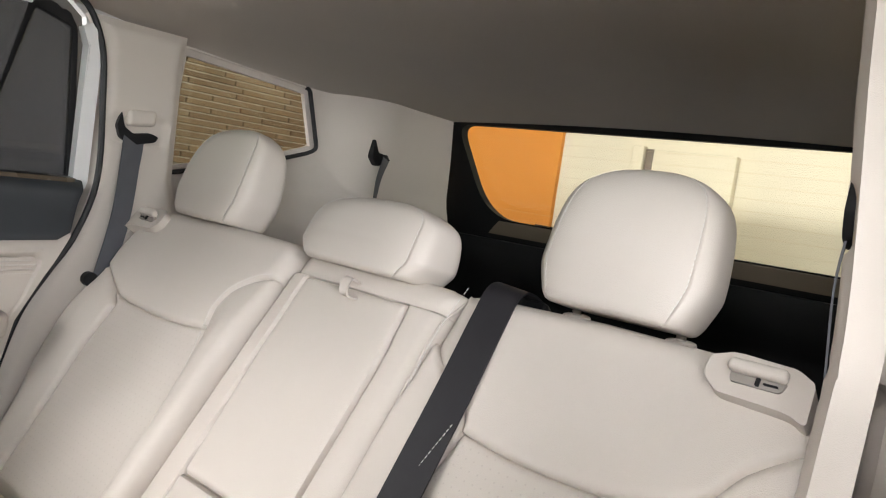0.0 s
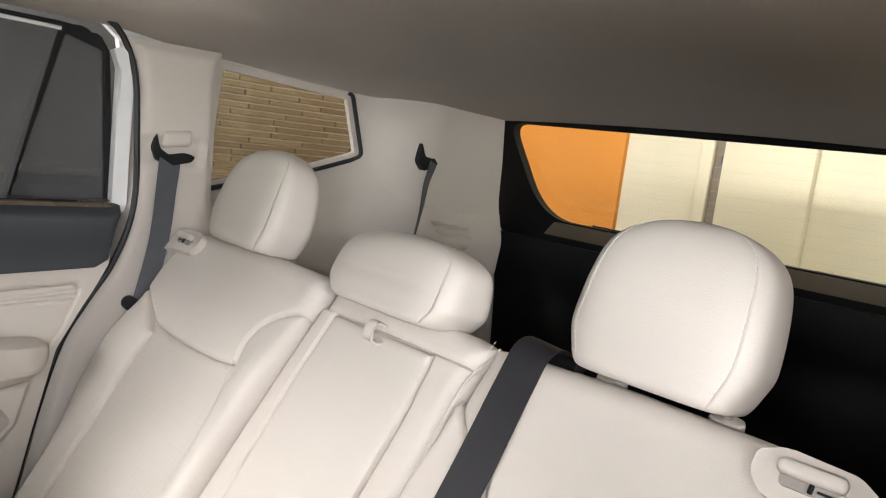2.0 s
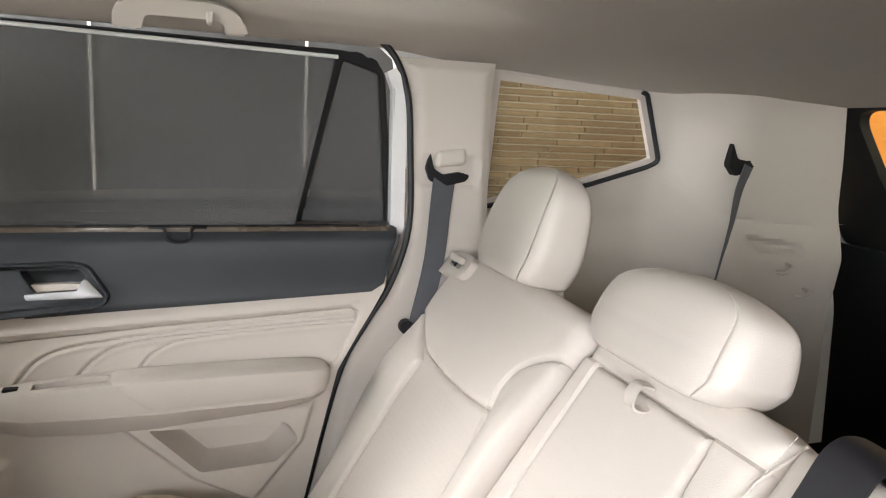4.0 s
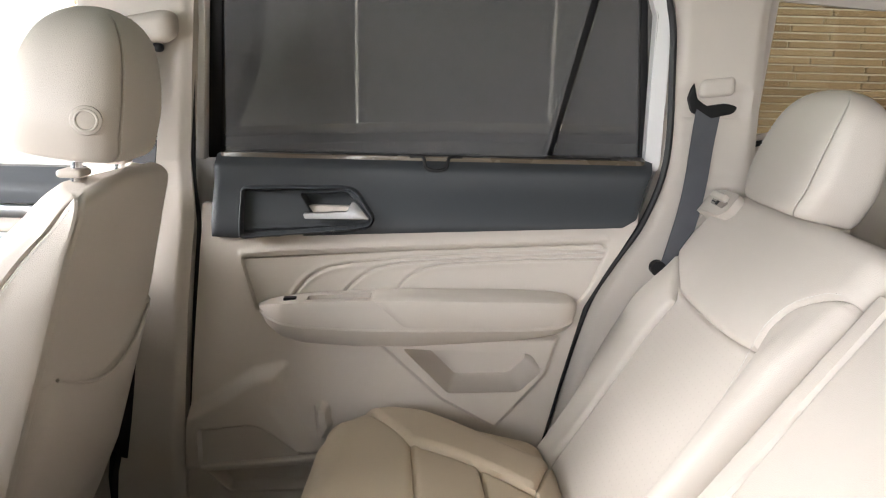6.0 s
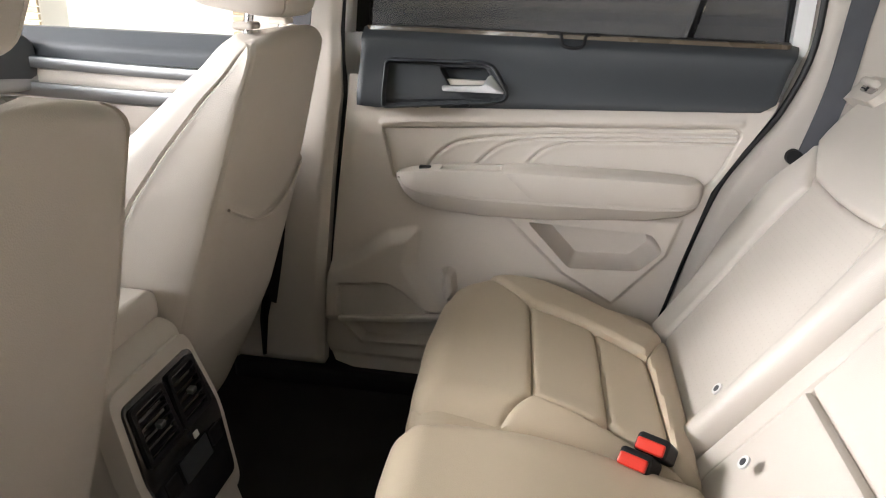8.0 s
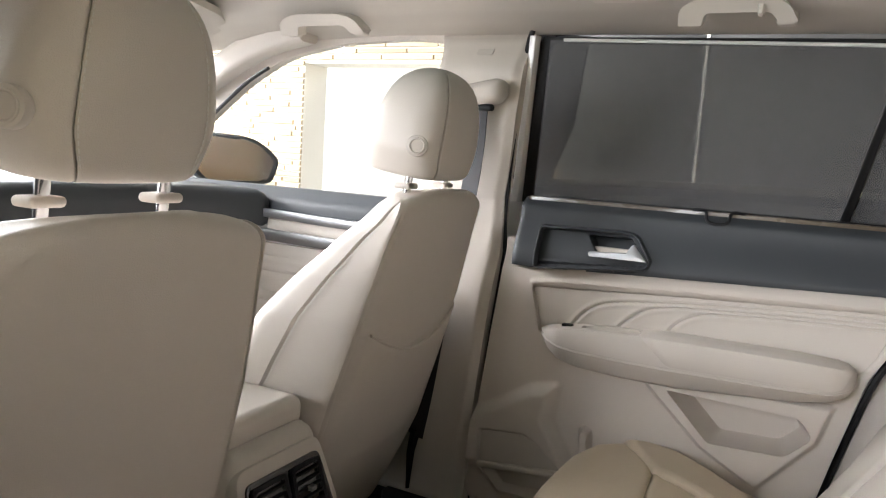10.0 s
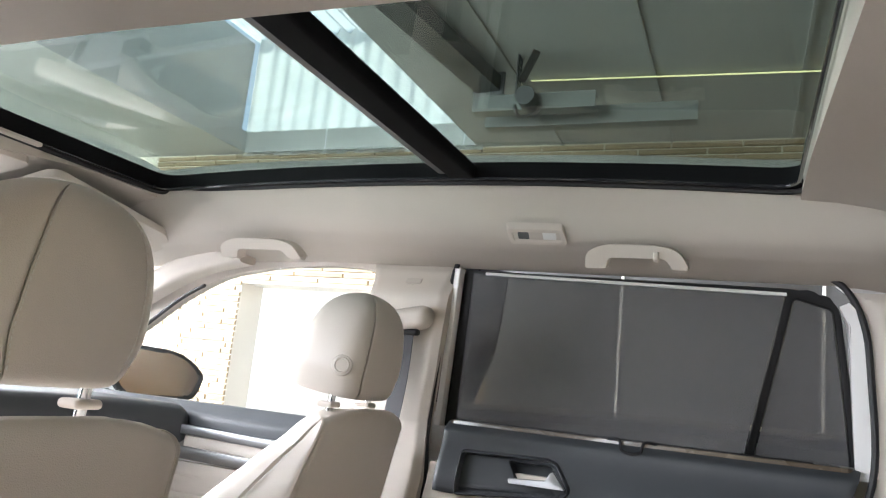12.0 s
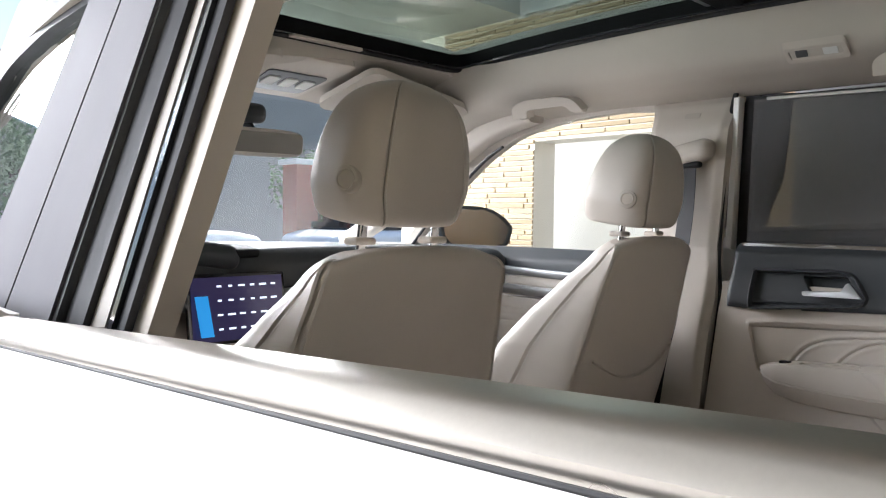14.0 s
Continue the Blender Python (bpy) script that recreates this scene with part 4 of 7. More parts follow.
def arm_body(sgn):
    """The pull with its grip well in front and the moulding under the pad behind."""
    ys = sorted(set([round(v, 4) for v in np.linspace(0.170, -0.398, 70)] + [0.081, 0.078, -0.029, -0.033]))
    rings = []
    for y in ys:
        zt, zm, zb, out = arm_section(y)
        w = 0.020 if -0.031 < y < 0.080 else 0.0
        prof = [(-0.004, zt), (0.012, zt), (0.016, zt - w), (out - 0.018, zt - w), (out - 0.014, zt), (out - 0.004, zt - 0.002), (out, zt - 0.010), (out + 0.001, zm + 0.002), (out - 0.002, zm + 0.0005), (out - 0.0005, zm - 0.003), (out * 0.72, zb + 0.004), (out * 0.62, zb), (-0.004, zb - 0.003)]
        rings.append([(sgn * (0.606 - max(k, -0.004)), y, z) for k, z in prof])
    return loft(rings)


def arm_pad(sgn):
    """The leather pad, its front end cut on the slant."""
    rings = []
    for q in np.linspace(0, 1, 40):
        ring_ = []
        ease = min(1.0, math.sqrt(min(q, 1 - q) * 40 + 0.05))
        for k, d in ((0.0, 0.0), (0.5, -0.02), (0.85, 0.0), (0.97, 0.10), (1.0, 0.25), (1.01, 0.6), (1.0, 0.9), (0.96, 1.0), (0.80, 0.97), (0.0, 0.9)):
            y = (1 - q) * (-0.036 - 0.060 * max(d, 0)) + q * (-0.393 + 0.016 * max(d, 0))
            zt, zm, zb, out = arm_section(y)
            ring_.append((sgn * (0.606 - k * (out + 0.0032 * ease)), y, zt + 0.0032 * ease - d * (zt - zm - 0.001)))
        rings.append(ring_)
    return loft(rings)


def pillar_band(name, x, front, rear, material, parent, label="", thick=0.010):
    """A strip up the left pillar between two leaning edges, each given by its place at the bottom and at the top."""
    to = lambda a, b, k: Vector((-(x - 0.2 * (b - 1.06)) + k, a, b))
    return part(name, plate([(front[0], 1.02), (rear[0], 1.02), (rear[1], 1.49), (front[1], 1.49)], to, thick, bevel=0.002), material, parent, label)


def rear_door(sgn, shaded, d_in=0.0, d_win=0.0, d_out=0.0, z_in=0.0, z_out=0.0):
    o = thing("rear_door", (sgn * 0.68, -0.1, 0.42),
              "closed rear door, beige trim, dark upper band, sunshade drawn" if shaded else "closed white rear door with its window wound down", "car door", "car doors")
    OFF[:] = sgn * d_in, z_in
    part("door_trim", relief(-0.53, 0.32, 0.40, 1.06, 0.0030 if shaded else 0.012, yz(sgn, door_x), door_relief, holed(DOOR, POCKET), 0.02, [DOOR, POCKET]), PLASTIC, o, "beige moulded lower trim with stitched insert")
    fold_h = lambda y, z: -0.0045 - sum(0.0035 * np.exp(-(seg_dist(y, z, f) / 0.0022) ** 2) - 0.0012 * np.exp(-((seg_dist(y, z, f) - 0.006) / 0.004) ** 2) for f in FOLDS)
    ins = part("insert", relief(-0.46, 0.21, 0.866, 1.01, 0.0023 if shaded else 0.012, yz(sgn, door_x), fold_h, poly_keep(arc([(0.200, 0.963), (0.175, 0.871), (-0.403, 0.893), (-0.423, 0.921), (-0.451, 0.993), (-0.441, 1.002), (-0.103, 0.983)], 0.008, 3)), 0.012), LEATHER, o, "padded insert with sewn folds")
    if shaded:
        for f in FOLDS:
            for off in (0.0035, -0.0035):
                dashes("stitching", ins, [(sgn * (float(door_x(y, z)) + 0.0022), y, z + off) for y, z in f if y < -0.04], THREAD, 0.0036, 0.0022, 0.0005)
    mid = np.mean(POCKET, axis=0)
    rings = [[(sgn * (float(door_x(y, z)) - 0.0135), y, z) for y, z in POCKET], [(sgn * 0.656, *(mid + (np.array(p) - mid) * 0.86 + (0.0, -0.002))) for p in POCKET], [(sgn * 0.662, *(mid + (np.array(p) - mid) * 0.80)) for p in POCKET]]
    n_ = len(POCKET)
    part("pocket_liner", solid([p for g in rings for p in g], [(a * n_ + k, a * n_ + (k + 1) % n_, (a + 1) * n_ + (k + 1) % n_, (a + 1) * n_ + k) for a in range(2) for k in range(n_)] + [tuple(range(2 * n_, 3 * n_))]), PLASTIC, o, "deep door pocket")
    part("map_lip", sweep(along([(sgn * 0.582, 0.283, 0.567), (sgn * 0.574, 0.16, 0.583), (sgn * 0.573, 0.05, 0.598), (sgn * 0.58, -0.05, 0.606)], 6), arc([(-0.008, -0.006), (0.008, -0.006), (0.008, 0.006), (-0.008, 0.006)], 0.004, 3)), PLASTIC, o)
    part("speaker_grille", relief(0.08, 0.29, 0.56, 0.665, 0.004, yz(sgn, lambda y, z: door_x(y, z) - 0.018), lambda y, z: 0.0006 * np.sin(y * 900) * np.sin(z * 900), poly_keep(arc([(0.280, 0.642), (0.183, 0.653), (0.157, 0.640), (0.096, 0.594), (0.280, 0.572)], 0.008, 3)), 0.004), CLOTH, o, "speaker grille")
    # dark upper band, rounded over at the top
    band = [(0.250, 1.146), (0.250, 1.006), (0.21, 1.004), (-0.02, 1.016), (-0.475, 1.036), (-0.50, 1.05), (-0.535, 1.146)]
    upper = relief(-0.545, 0.26, 0.99, 1.15, 0.005, yz(sgn, lambda y, z: 0.604 + 0.035 * step(z, 1.02, 1.12) + 0.03 * step(z, 1.125, 1.152)), lambda y, z: 0.004 * step(signed(y, z, band), 0, 0.008), holed(band, BEZEL), 0.03, [band, BEZEL])
    part("upper_trim", upper, DARK, o, "slate-dark upper door trim")
    part("belt_ledge", plate(arc([(0.245, 0.655), (-0.52, 0.655), (-0.535, 0.725 - 0.5 * d_in), (0.235, 0.725 - 0.5 * d_in)], 0.01, 3), lambda a, b, k: Vector((sgn * b, a, 1.149 - k)), 0.02, bevel=0.003), LEDGE, o, "brownish glossy ledge with a shade slot")
    part("shade_slot", box(min(sgn * 0.664, sgn * 0.672), max(sgn * 0.664, sgn * 0.672), -0.46, 0.20, 1.147, 1.1515, 0.001), BLACK, o)
    # handle recess with a satin lever
    cup = arc([(0.100, 1.082), (0.07, 1.040), (-0.022, 1.044), (0.012, 1.084)], 0.006, 3)
    bezel = part("handle_bezel", relief(-0.045, 0.21, 0.995, 1.105, 0.0022, yz(sgn, lambda y, z: 0.606 + 0.035 * step(z, 1.02, 1.12)),
                 lambda y, z: 0.011 * step(signed(y, z, BEZEL), -0.001, 0.003) - 0.014 * step(signed(y, z, BEZEL), 0.005, 0.009) + 0.004 * np.exp(-(seg_dist(y, z, [(0.19, 1.020), (0.0, 1.032)]) / 0.0025) ** 2) - 0.022 * step(signed(y, z, cup), 0.0, 0.004), poly_keep(BEZEL), 0.035), DARK, o, "slate handle surround")
    lever = plate(arc([(0.088, 1.052), (0.085, 1.043), (-0.028, 1.045), (-0.002, 1.075), (0.004, 1.073), (0.012, 1.057)], 0.003, 3), lambda a, b, k: Vector((sgn * (0.600 + 0.25 * (b - 1.04) - 0.012 + k + 0.05 * abs(a)), a, b)), 0.010, bevel=0.003)
    part("lever", lever, SATIN, bezel, "satin metal door lever")
    # armrest: a pull with a grip well in front, a padded rest behind
    pull = part("pull_handle", arm_body(sgn), PLASTIC, o)
    part("armrest_pad", arm_pad(sgn), LEATHER, o, "padded leather armrest")
    part("window_switch", rbox(0.014, 0.022, 0.006, 0.002, 0.004, None, Matrix.Translation((sgn * 0.585, 0.112, 0.9005))), BLACK, pull)
    OFF[:] = sgn * d_win, 0.0
    # window frame with its divider, white sash outside it
    fy = 0.0 if sgn > 0 else 1.0
    zb = 1.13 - 0.055 * fy
    outer = arc([(0.285, zb), (0.244, 1.478), (-0.44, 1.466), (-0.50, 1.445), (-0.545, zb)], [0, 0.02, 0.03, 0.05, 0], 5)
    hole1 = arc([(0.258, zb + 0.006), (0.224, 1.468), (-0.410 - 0.03 * fy, 1.457), (-0.342 - 0.09 * fy, zb + 0.006)], 0.008, 3)
    hole2 = arc([(-0.360 - 0.085 * fy, 1.146), (-0.424 - 0.03 * fy, 1.450), (-0.490, 1.430), (-0.526, 1.146)], 0.010, 3)
    if sgn > 0:
        part("window_frame", plate(outer, on_side(sgn, 0.015), 0.03, [hole1, hole2], 0.003), BLACK, o, "black window frame with a slanted divider")
        part("sash", plate([(0.283, 1.13), (0.244, 1.476), (0.258, 1.476), (0.298, 1.13)], on_side(sgn, 0.045), 0.028, bevel=0.003), WHITE_PAINT, o)
    else:
        part("window_frame", plate([(0.16, 1.478), (-0.44, 1.466), (-0.50, 1.445), (-0.545, zb), (-0.43, zb), (-0.446, 1.452), (0.16, 1.464)], on_side(sgn, 0.015), 0.03, [hole2], 0.003), BLACK, o, "black window frame with a slanted divider")
    part("sash", plate([(-0.532, 1.13), (-0.513, 1.40), (-0.500, 1.432), (-0.512, 1.438), (-0.535, 1.415), (-0.556, 1.13)], on_side(sgn, 0.045), 0.028, bevel=0.003), WHITE_PAINT, o, "white painted door sash")
    pane = part("quarter_pane", plate(hole2, on_side(sgn, 0.0), 0.004), GLASS_SIDE, o, "fixed rear quarter pane")
    pane.visible_shadow = False
    if shaded:
        pane = part("window_pane", plate(hole1, on_side(sgn, 0.0), 0.004), GLASS_SIDE, o, "closed tinted window pane")
        pane.visible_shadow = False
        to = lambda a, b, k: Vector((sgn * (0.668 - 0.02 * (b - 1.15) / 0.31 + k), a, b))
        sh = part("sunshade", plate([(0.236, 1.14), (0.220, 1.470), (-0.408, 1.458), (-0.340, 1.14)], to, 0.001), SHADE, o, "drawn grey mesh sunshade")
        part("shade_rod", cyl((sgn * 0.645, 0.19, 1.469), (sgn * 0.645, -0.41, 1.453), 0.0035, 8), WHITE_CORD, sh)
        part("sunshade", plate([(-0.362, 1.147), (-0.426, 1.447), (-0.488, 1.429), (-0.524, 1.147)], on_side(sgn, 0.012), 0.001), SHADE, o, "grey mesh shade on the quarter pane")
        part("shade_latch", sweep(along([(sgn * 0.648, -0.095, 1.150), (sgn * 0.640, -0.118, 1.150), (sgn * 0.634, -0.124, 1.132), (sgn * 0.632, -0.143, 1.127), (sgn * 0.634, -0.160, 1.132), (sgn * 0.640, -0.166, 1.150), (sgn * 0.648, -0.188, 1.150)], 5), ring(0.003, 6), up=(1, 0, 0)), BLACK, o)
    OFF[:] = sgn * d_out, z_out
    # outer skin, handle line and bright waist strip
    def skin_x(y, z):
        lo = 0.0 if sgn > 0 else 0.085
        return 0.80 + 0.012 * np.sin((z - 0.6) * 3.2) - 0.05 * step(z, 1.02 - lo, 1.18 - lo) - 0.03 * step(0.6 - z, 0, 0.25)
    waist = lambda y: float(np.interp(y, [-0.62, -0.34, -0.2, -0.05, 0.1, 0.28, 0.38], [1.206, 1.204, 1.203, 1.199, 1.193, 1.182, 1.175])) if sgn > 0 else 1.1145 - 0.0646 * y
    skin = [(0.375, waist(0.375) - 0.009), (0.385, 0.9), (0.39, 0.42), (-0.30, 0.42), (-0.45, 0.6), (-0.58, 0.95), (-0.60, waist(-0.6) - 0.009)] + [(y, waist(y) - 0.009) for y in (-0.34, -0.2, -0.05, 0.1, 0.28)]
    part("outer_skin", relief(-0.62, 0.40, 0.40, 1.21, 0.015, lambda y, z, k: (sgn * (skin_x(y, z) + k), y, z), lambda y, z: 0.0 * y, poly_keep(skin), 0.03), WHITE_PAINT, o, "white painted outer door skin")
    part("waist_strip", sweep([(sgn * 0.760, y, waist(y) - 0.009) for y in np.linspace(0.372, -0.62, 40)], [(-0.016, -0.004), (0.016, -0.012), (0.0185, -0.004), (0.012, 0.004), (0.0, 0.008), (-0.014, 0.009)]), ALUMINIUM, o, "bright aluminium waist strip")
    part("strip_seal", sweep([(sgn * 0.7795, y, waist(y) - 0.0205) for y in np.linspace(0.372, -0.62, 40)], ring(0.0013, 6)), RUBBER, o)
    part("waist_seal", sweep([(sgn * 0.736, y, waist(y) - 0.020) for y in np.linspace(0.26, -0.52, 20)], [(-0.010, -0.012), (0.010, -0.012), (0.010, 0.004), (0, 0.010), (-0.010, 0.004)]), RUBBER, o)
    OFF[:] = sgn * d_win, 0.0
    if sgn > 0:
        part("pillar_cover", plate([(0.362, 1.160), (0.250, 1.160), (0.186, 1.30), (0.158, 1.485), (0.222, 1.492)], on_side(sgn, -0.045), -0.012, bevel=0.002), PILLAR_FILM, o, "glossy grey pillar cover")
    else:
        OFF[:] = 0.0, 0.0
        pillar_band("pillar_cover", 0.757, (0.602, 0.353), (0.433, 0.257), PILLAR_FILM, o, "satin grey pillar cover")
        pillar_band("cover_gap", 0.751, (0.625, 0.370), (0.590, 0.345), RUBBER, o, "dark gap between the covers")
        pillar_band("cover_lip", 0.752, (0.448, 0.271), (0.423, 0.253), STEEL, o)
        pillar_band("glass_run", 0.742, (0.480, 0.300), (0.368, 0.214), RUBBER, o, "black rubber glass run")
    OFF[:] = 0.0, 0.0
    part("inner_skin", box(min(sgn * 0.64, sgn * 0.77), max(sgn * 0.64, sgn * 0.77), -0.30, 0.25, 0.415, 0.43), WHITE_PAINT, o, smooth=False)
    return o


def body_side(sgn):
    """Pillar trims, seals, belts and the rear quarter on one side."""
    # seal round the rear door opening
    seal = [(0.262, 1.46), (0.288, 1.14), (0.284, 1.02), (0.302, 0.85), (0.322, 0.6), (0.330, 0.48), (0.29, 0.425), (-0.27, 0.405), (-0.325, 0.46), (-0.36, 0.60), (-0.395, 0.75), (-0.432, 0.885), (-0.475, 0.965), (-0.52, 1.04), (-0.552, 1.15), (-0.548, 1.30), (-0.535, 1.41), (-0.49, 1.468), (-0.40, 1.476), (0.0, 1.487), (0.20, 1.490)]
    seal = [(y, z + 0.014 * float(step(np.array(z), 1.44, 1.47))) for y, z in seal]
    if sgn > 0:
        tagged(part("door_seal", sweep(along([(0.640, y, z) for y, z in seal], 5, True), ring(0.0062, 8), True, up=(1, 0, 0)), RUBBER), "black rubber seal round the rear door opening", "door seal", "door seals", "structure")
    # pillar between the doors
    def bx(y, z):
        return 0.605 + 0.025 * step(z, 0.9, 1.14) - 0.012 * step(z, 1.14, 1.40) + 0.045 * step(z, 1.40, 1.49)
    bpoly = [(0.256, 1.484), (0.288, 1.14), (0.284, 1.02), (0.302, 0.85), (0.322, 0.6), (0.325, 0.44), (0.55, 0.44), (0.53, 0.7), (0.50, 1.0), (0.47, 1.10), (0.455, 1.40), (0.46, 1.44), (0.475, 1.484)]
    b = thing("pillar_trim", (sgn * 0.6, 0.33, 0.46), "beige plastic pillar trim between the doors", "pillar trim", "pillar trims")
    if sgn > 0:
        part("panel", relief(0.22, 0.56, 0.435, 1.505, 0.006, yz(sgn, bx), lambda y, z: 0.012 * step(signed(y, z, bpoly), 0.0, 0.018) - 0.003 * np.exp(-((z - 1.135) / 0.003) ** 2), poly_keep(bpoly), 0.03), PLASTIC, b)
        part("airbag_tag", plate(arc([(0.335, 1.436), (0.372, 1.436), (0.372, 1.450), (0.335, 1.450)], 0.004, 3), lambda a, c, k: Vector((sgn * (bx(0.3, c) - 0.0145 + k), a, c)), 0.003), CLOTH, b)
    else:
        pillar_band("panel", 0.712, (0.320, 0.190), (0.272, 0.134), PLASTIC, b, thick=0.03)
        pillar_band("door_seal", 0.726, (0.350, 0.222), (0.296, 0.166), RUBBER, b, "black door seal")
        pillar_band("seal_bead", 0.732, (0.322, 0.195), (0.312, 0.185), GLOSS_BLACK, b)
        pillar_band("pillar_flange", 0.733, (0.385, 0.235), (0.328, 0.202), STEEL_PALE, b, "pale grey painted flange")
    if sgn > 0:
        # shoulder guide and belt of the front seat
        g = thing("front_belt", (sgn * 0.575, 0.32, 1.3), "grey front seat belt on a beige shoulder guide", "seat belt", "seat belts")
        part("guide", rbox(0.05, 0.075, 0.05, 0.018, 0.008, lambda a, c, d: (1.3 * a + sgn * 0.582, 1.25 * c + 0.330, d + 1.352 - 0.25 * c)), PLASTIC, g)
        part("guide_slot", rbox(0.02, 0.062, 0.014, 0.006, 0.008, None, Matrix.Translation((sgn * 0.572, 0.334, 1.324))), BLACK, g)
        part("webbing", strap(along([(sgn * 0.573, 0.334, 1.325), (sgn * 0.574, 0.340, 1.2), (sgn * 0.564, 0.366, 0.98), (sgn * 0.560, 0.390, 0.861), (sgn * 0.560, 0.412, 0.704), (sgn * 0.562, 0.430, 0.60)], 6), 0.040, lambda t: (0.15, 1, 0.1)), WEBBING_BLACK, g)
        part("anchor", sweep([(sgn * 0.562, 0.429, 0.615), (sgn * 0.562, 0.440, 0.56), (sgn * 0.566, 0.445, 0.47)], rect(0.03, 0.012), scale=lambda t: 1 - 0.75 * t), BLACK, g)
    OFF_Y[0] = 0.0
    # pillar behind the rear door
    OFF[:] = 0.0, 0.0
    def cx_(y, z):
        return 0.668 - 0.02 * step(z, 1.12, 1.46) - 0.035 * step(0.98 - z, 0, 0.35)
    cpoly = [(-0.515, 1.462), (-0.545, 1.42), (-0.556, 1.30), (-0.560, 1.15), (-0.528, 1.035), (-0.482, 0.96), (-0.438, 0.88), (-0.402, 0.745), (-0.366, 0.595), (-0.335, 0.46), (-0.90, 0.46), (-0.90, 1.06), (-0.74, 1.10), (-0.722, 1.16), (-0.708, 1.40), (-0.712, 1.462)]
    c = thing("pillar_trim", (sgn * 0.66, -0.65, 0.46), "beige plastic pillar trim behind the rear door", "pillar trim", "pillar trims")
    pad = arc([(-0.569, 1.285), (-0.569, 1.225), (-0.69, 1.225), (-0.69, 1.285)], 0.012, 4)
    part("panel", relief(-0.91, -0.33, 0.455, 1.505, 0.007, yz(sgn, cx_), lambda y, z: 0.012 * step(signed(y, z, cpoly), 0.0, 0.02) - 0.0035 * np.exp(-((z - 1.128) / 0.003) ** 2) - 0.006 * step(signed(y, z, pad), -0.003, 0.003), poly_keep(cpoly), 0.03), PLASTIC, c)
    r = thing("rear_belt", (sgn * 0.64, -0.6, 1.2), "grey rear seat belt hanging from a dark pillar guide", "seat belt", "seat belts")
    part("guide", plate(arc([(-0.590, 1.292), (-0.598, 1.262), (-0.617, 1.250), (-0.652, 1.256), (-0.672, 1.250), (-0.664, 1.238), (-0.62, 1.228), (-0.592, 1.238), (-0.582, 1.262)], 0.006, 3), lambda a, b_, k: Vector((sgn * (0.645 + k), a, b_)), 0.02, bevel=0.003), BLACK, r, "black belt guide")
    bo = 0.0 if sgn > 0 else 0.014
    part("webbing", strap(along([(sgn * (0.650 - 0.4 * bo), -0.622, 1.245), (sgn * (0.636 + 0.5 * bo), -0.612, 1.19), (sgn * (0.632 + 1.5 * bo), -0.602, 1.08), (sgn * (0.63 + 2.0 * bo), -0.575, 0.955), (sgn * (0.63 + 2.2 * bo), -0.56, 0.91)], 6), 0.046, lambda t: (0.25, -1, 0.25) if sgn > 0 else (0.19, -1, -0.17)), WEBBING, r)
    part("guide_hood", rbox(0.03, 0.062, 0.034, 0.010, 0.006, lambda a, b_, c_: (a + sgn * 0.655, b_ - 0.632, c_ + 1.283 - 0.12 * b_)), PLASTIC, r)
    part("belt_stop", cyl((sgn * 0.622, -0.552, 0.958), (sgn * 0.638, -0.552, 0.958), 0.014), BLACK, r)
    # quarter trim with its window
    q = thing("quarter_trim", (sgn * 0.68, -1.2, 0.5), "beige plastic cargo side trim with a window", "side trim", "cargo side trims")
    win = arc([(-0.738, 1.452), (-1.096, 1.430), (-1.152, 1.283), (-1.128, 1.268), (-0.985, 1.224), (-0.740, 1.174)], [0.02, 0.012, 0.02, 0.01, 0.01, 0.012], 5)
    qout = [(-0.715, 1.49), (-1.50, 1.49), (-1.545, 1.30), (-1.575, 1.15), (-1.55, 0.95), (-1.56, 0.43), (-0.715, 0.43)]
    def qx(y, z):
        return 0.748 - 0.10 * step(-y, 1.10, 1.34) - 0.16 * np.maximum(z - 1.20, 0) - 0.03 * step(1.17 - z, 0.0, 0.10) - 0.05 * step(-y, 1.30, 1.62)
    def qh(y, z):
        h = -0.004 * np.exp(-(seg_dist(y, z, [(-1.155, 1.27), (-1.24, 1.19), (-1.31, 1.165), (-1.55, 1.15)]) / 0.004) ** 2)
        h = h - 0.02 * step(signed(y, z, arc([(-1.33, 1.135), (-1.47, 1.115), (-1.48, 1.085), (-1.36, 1.095)], 0.015, 4)), 0, 0.012)
        h = h - 0.03 * step(signed(y, z, [(-1.10, 1.02), (-1.30, 1.01), (-1.36, 0.9), (-1.05, 0.9)]), 0, 0.03)
        h = h + 0.004 * np.exp(-(seg_dist(y, z, [(-1.14, 1.045), (-1.24, 1.04)]) / 0.008) ** 2)
        return h
    part("panel", relief(-1.60, -0.71, 0.42, 1.50, 0.008, yz(sgn, qx), qh, lambda a, b_: (signed(a, b_, win) < 0) & inside(a, b_, qout), 0.03, [win, qout]), PLASTIC, q)
    part("reveal", sweep([(sgn * (qx(y, z) + 0.012), y, z) for y, z in win], rect(0.03, 0.012), True, up=(1, 0, 0)), PLASTIC, q)
    lowwin = [p for p in win if p[0] < -1.06 or p[1] < 1.30]
    part("window_seal", sweep([(sgn * (float(qx(y, z)) - 0.002), y, z) for y, z in lowwin], ring(0.0055, 8), up=(1, 0, 0)), RUBBER, q, "black seal along the pane")
    pane = part("quarter_pane", plate(win, lambda a, b_, k: Vector((sgn * (float(qx(a, b_)) + 0.026 + k), a, b_)), 0.004), GLASS_SIDE, q, "fixed clear quarter window pane")
    pane.visible_shadow = False
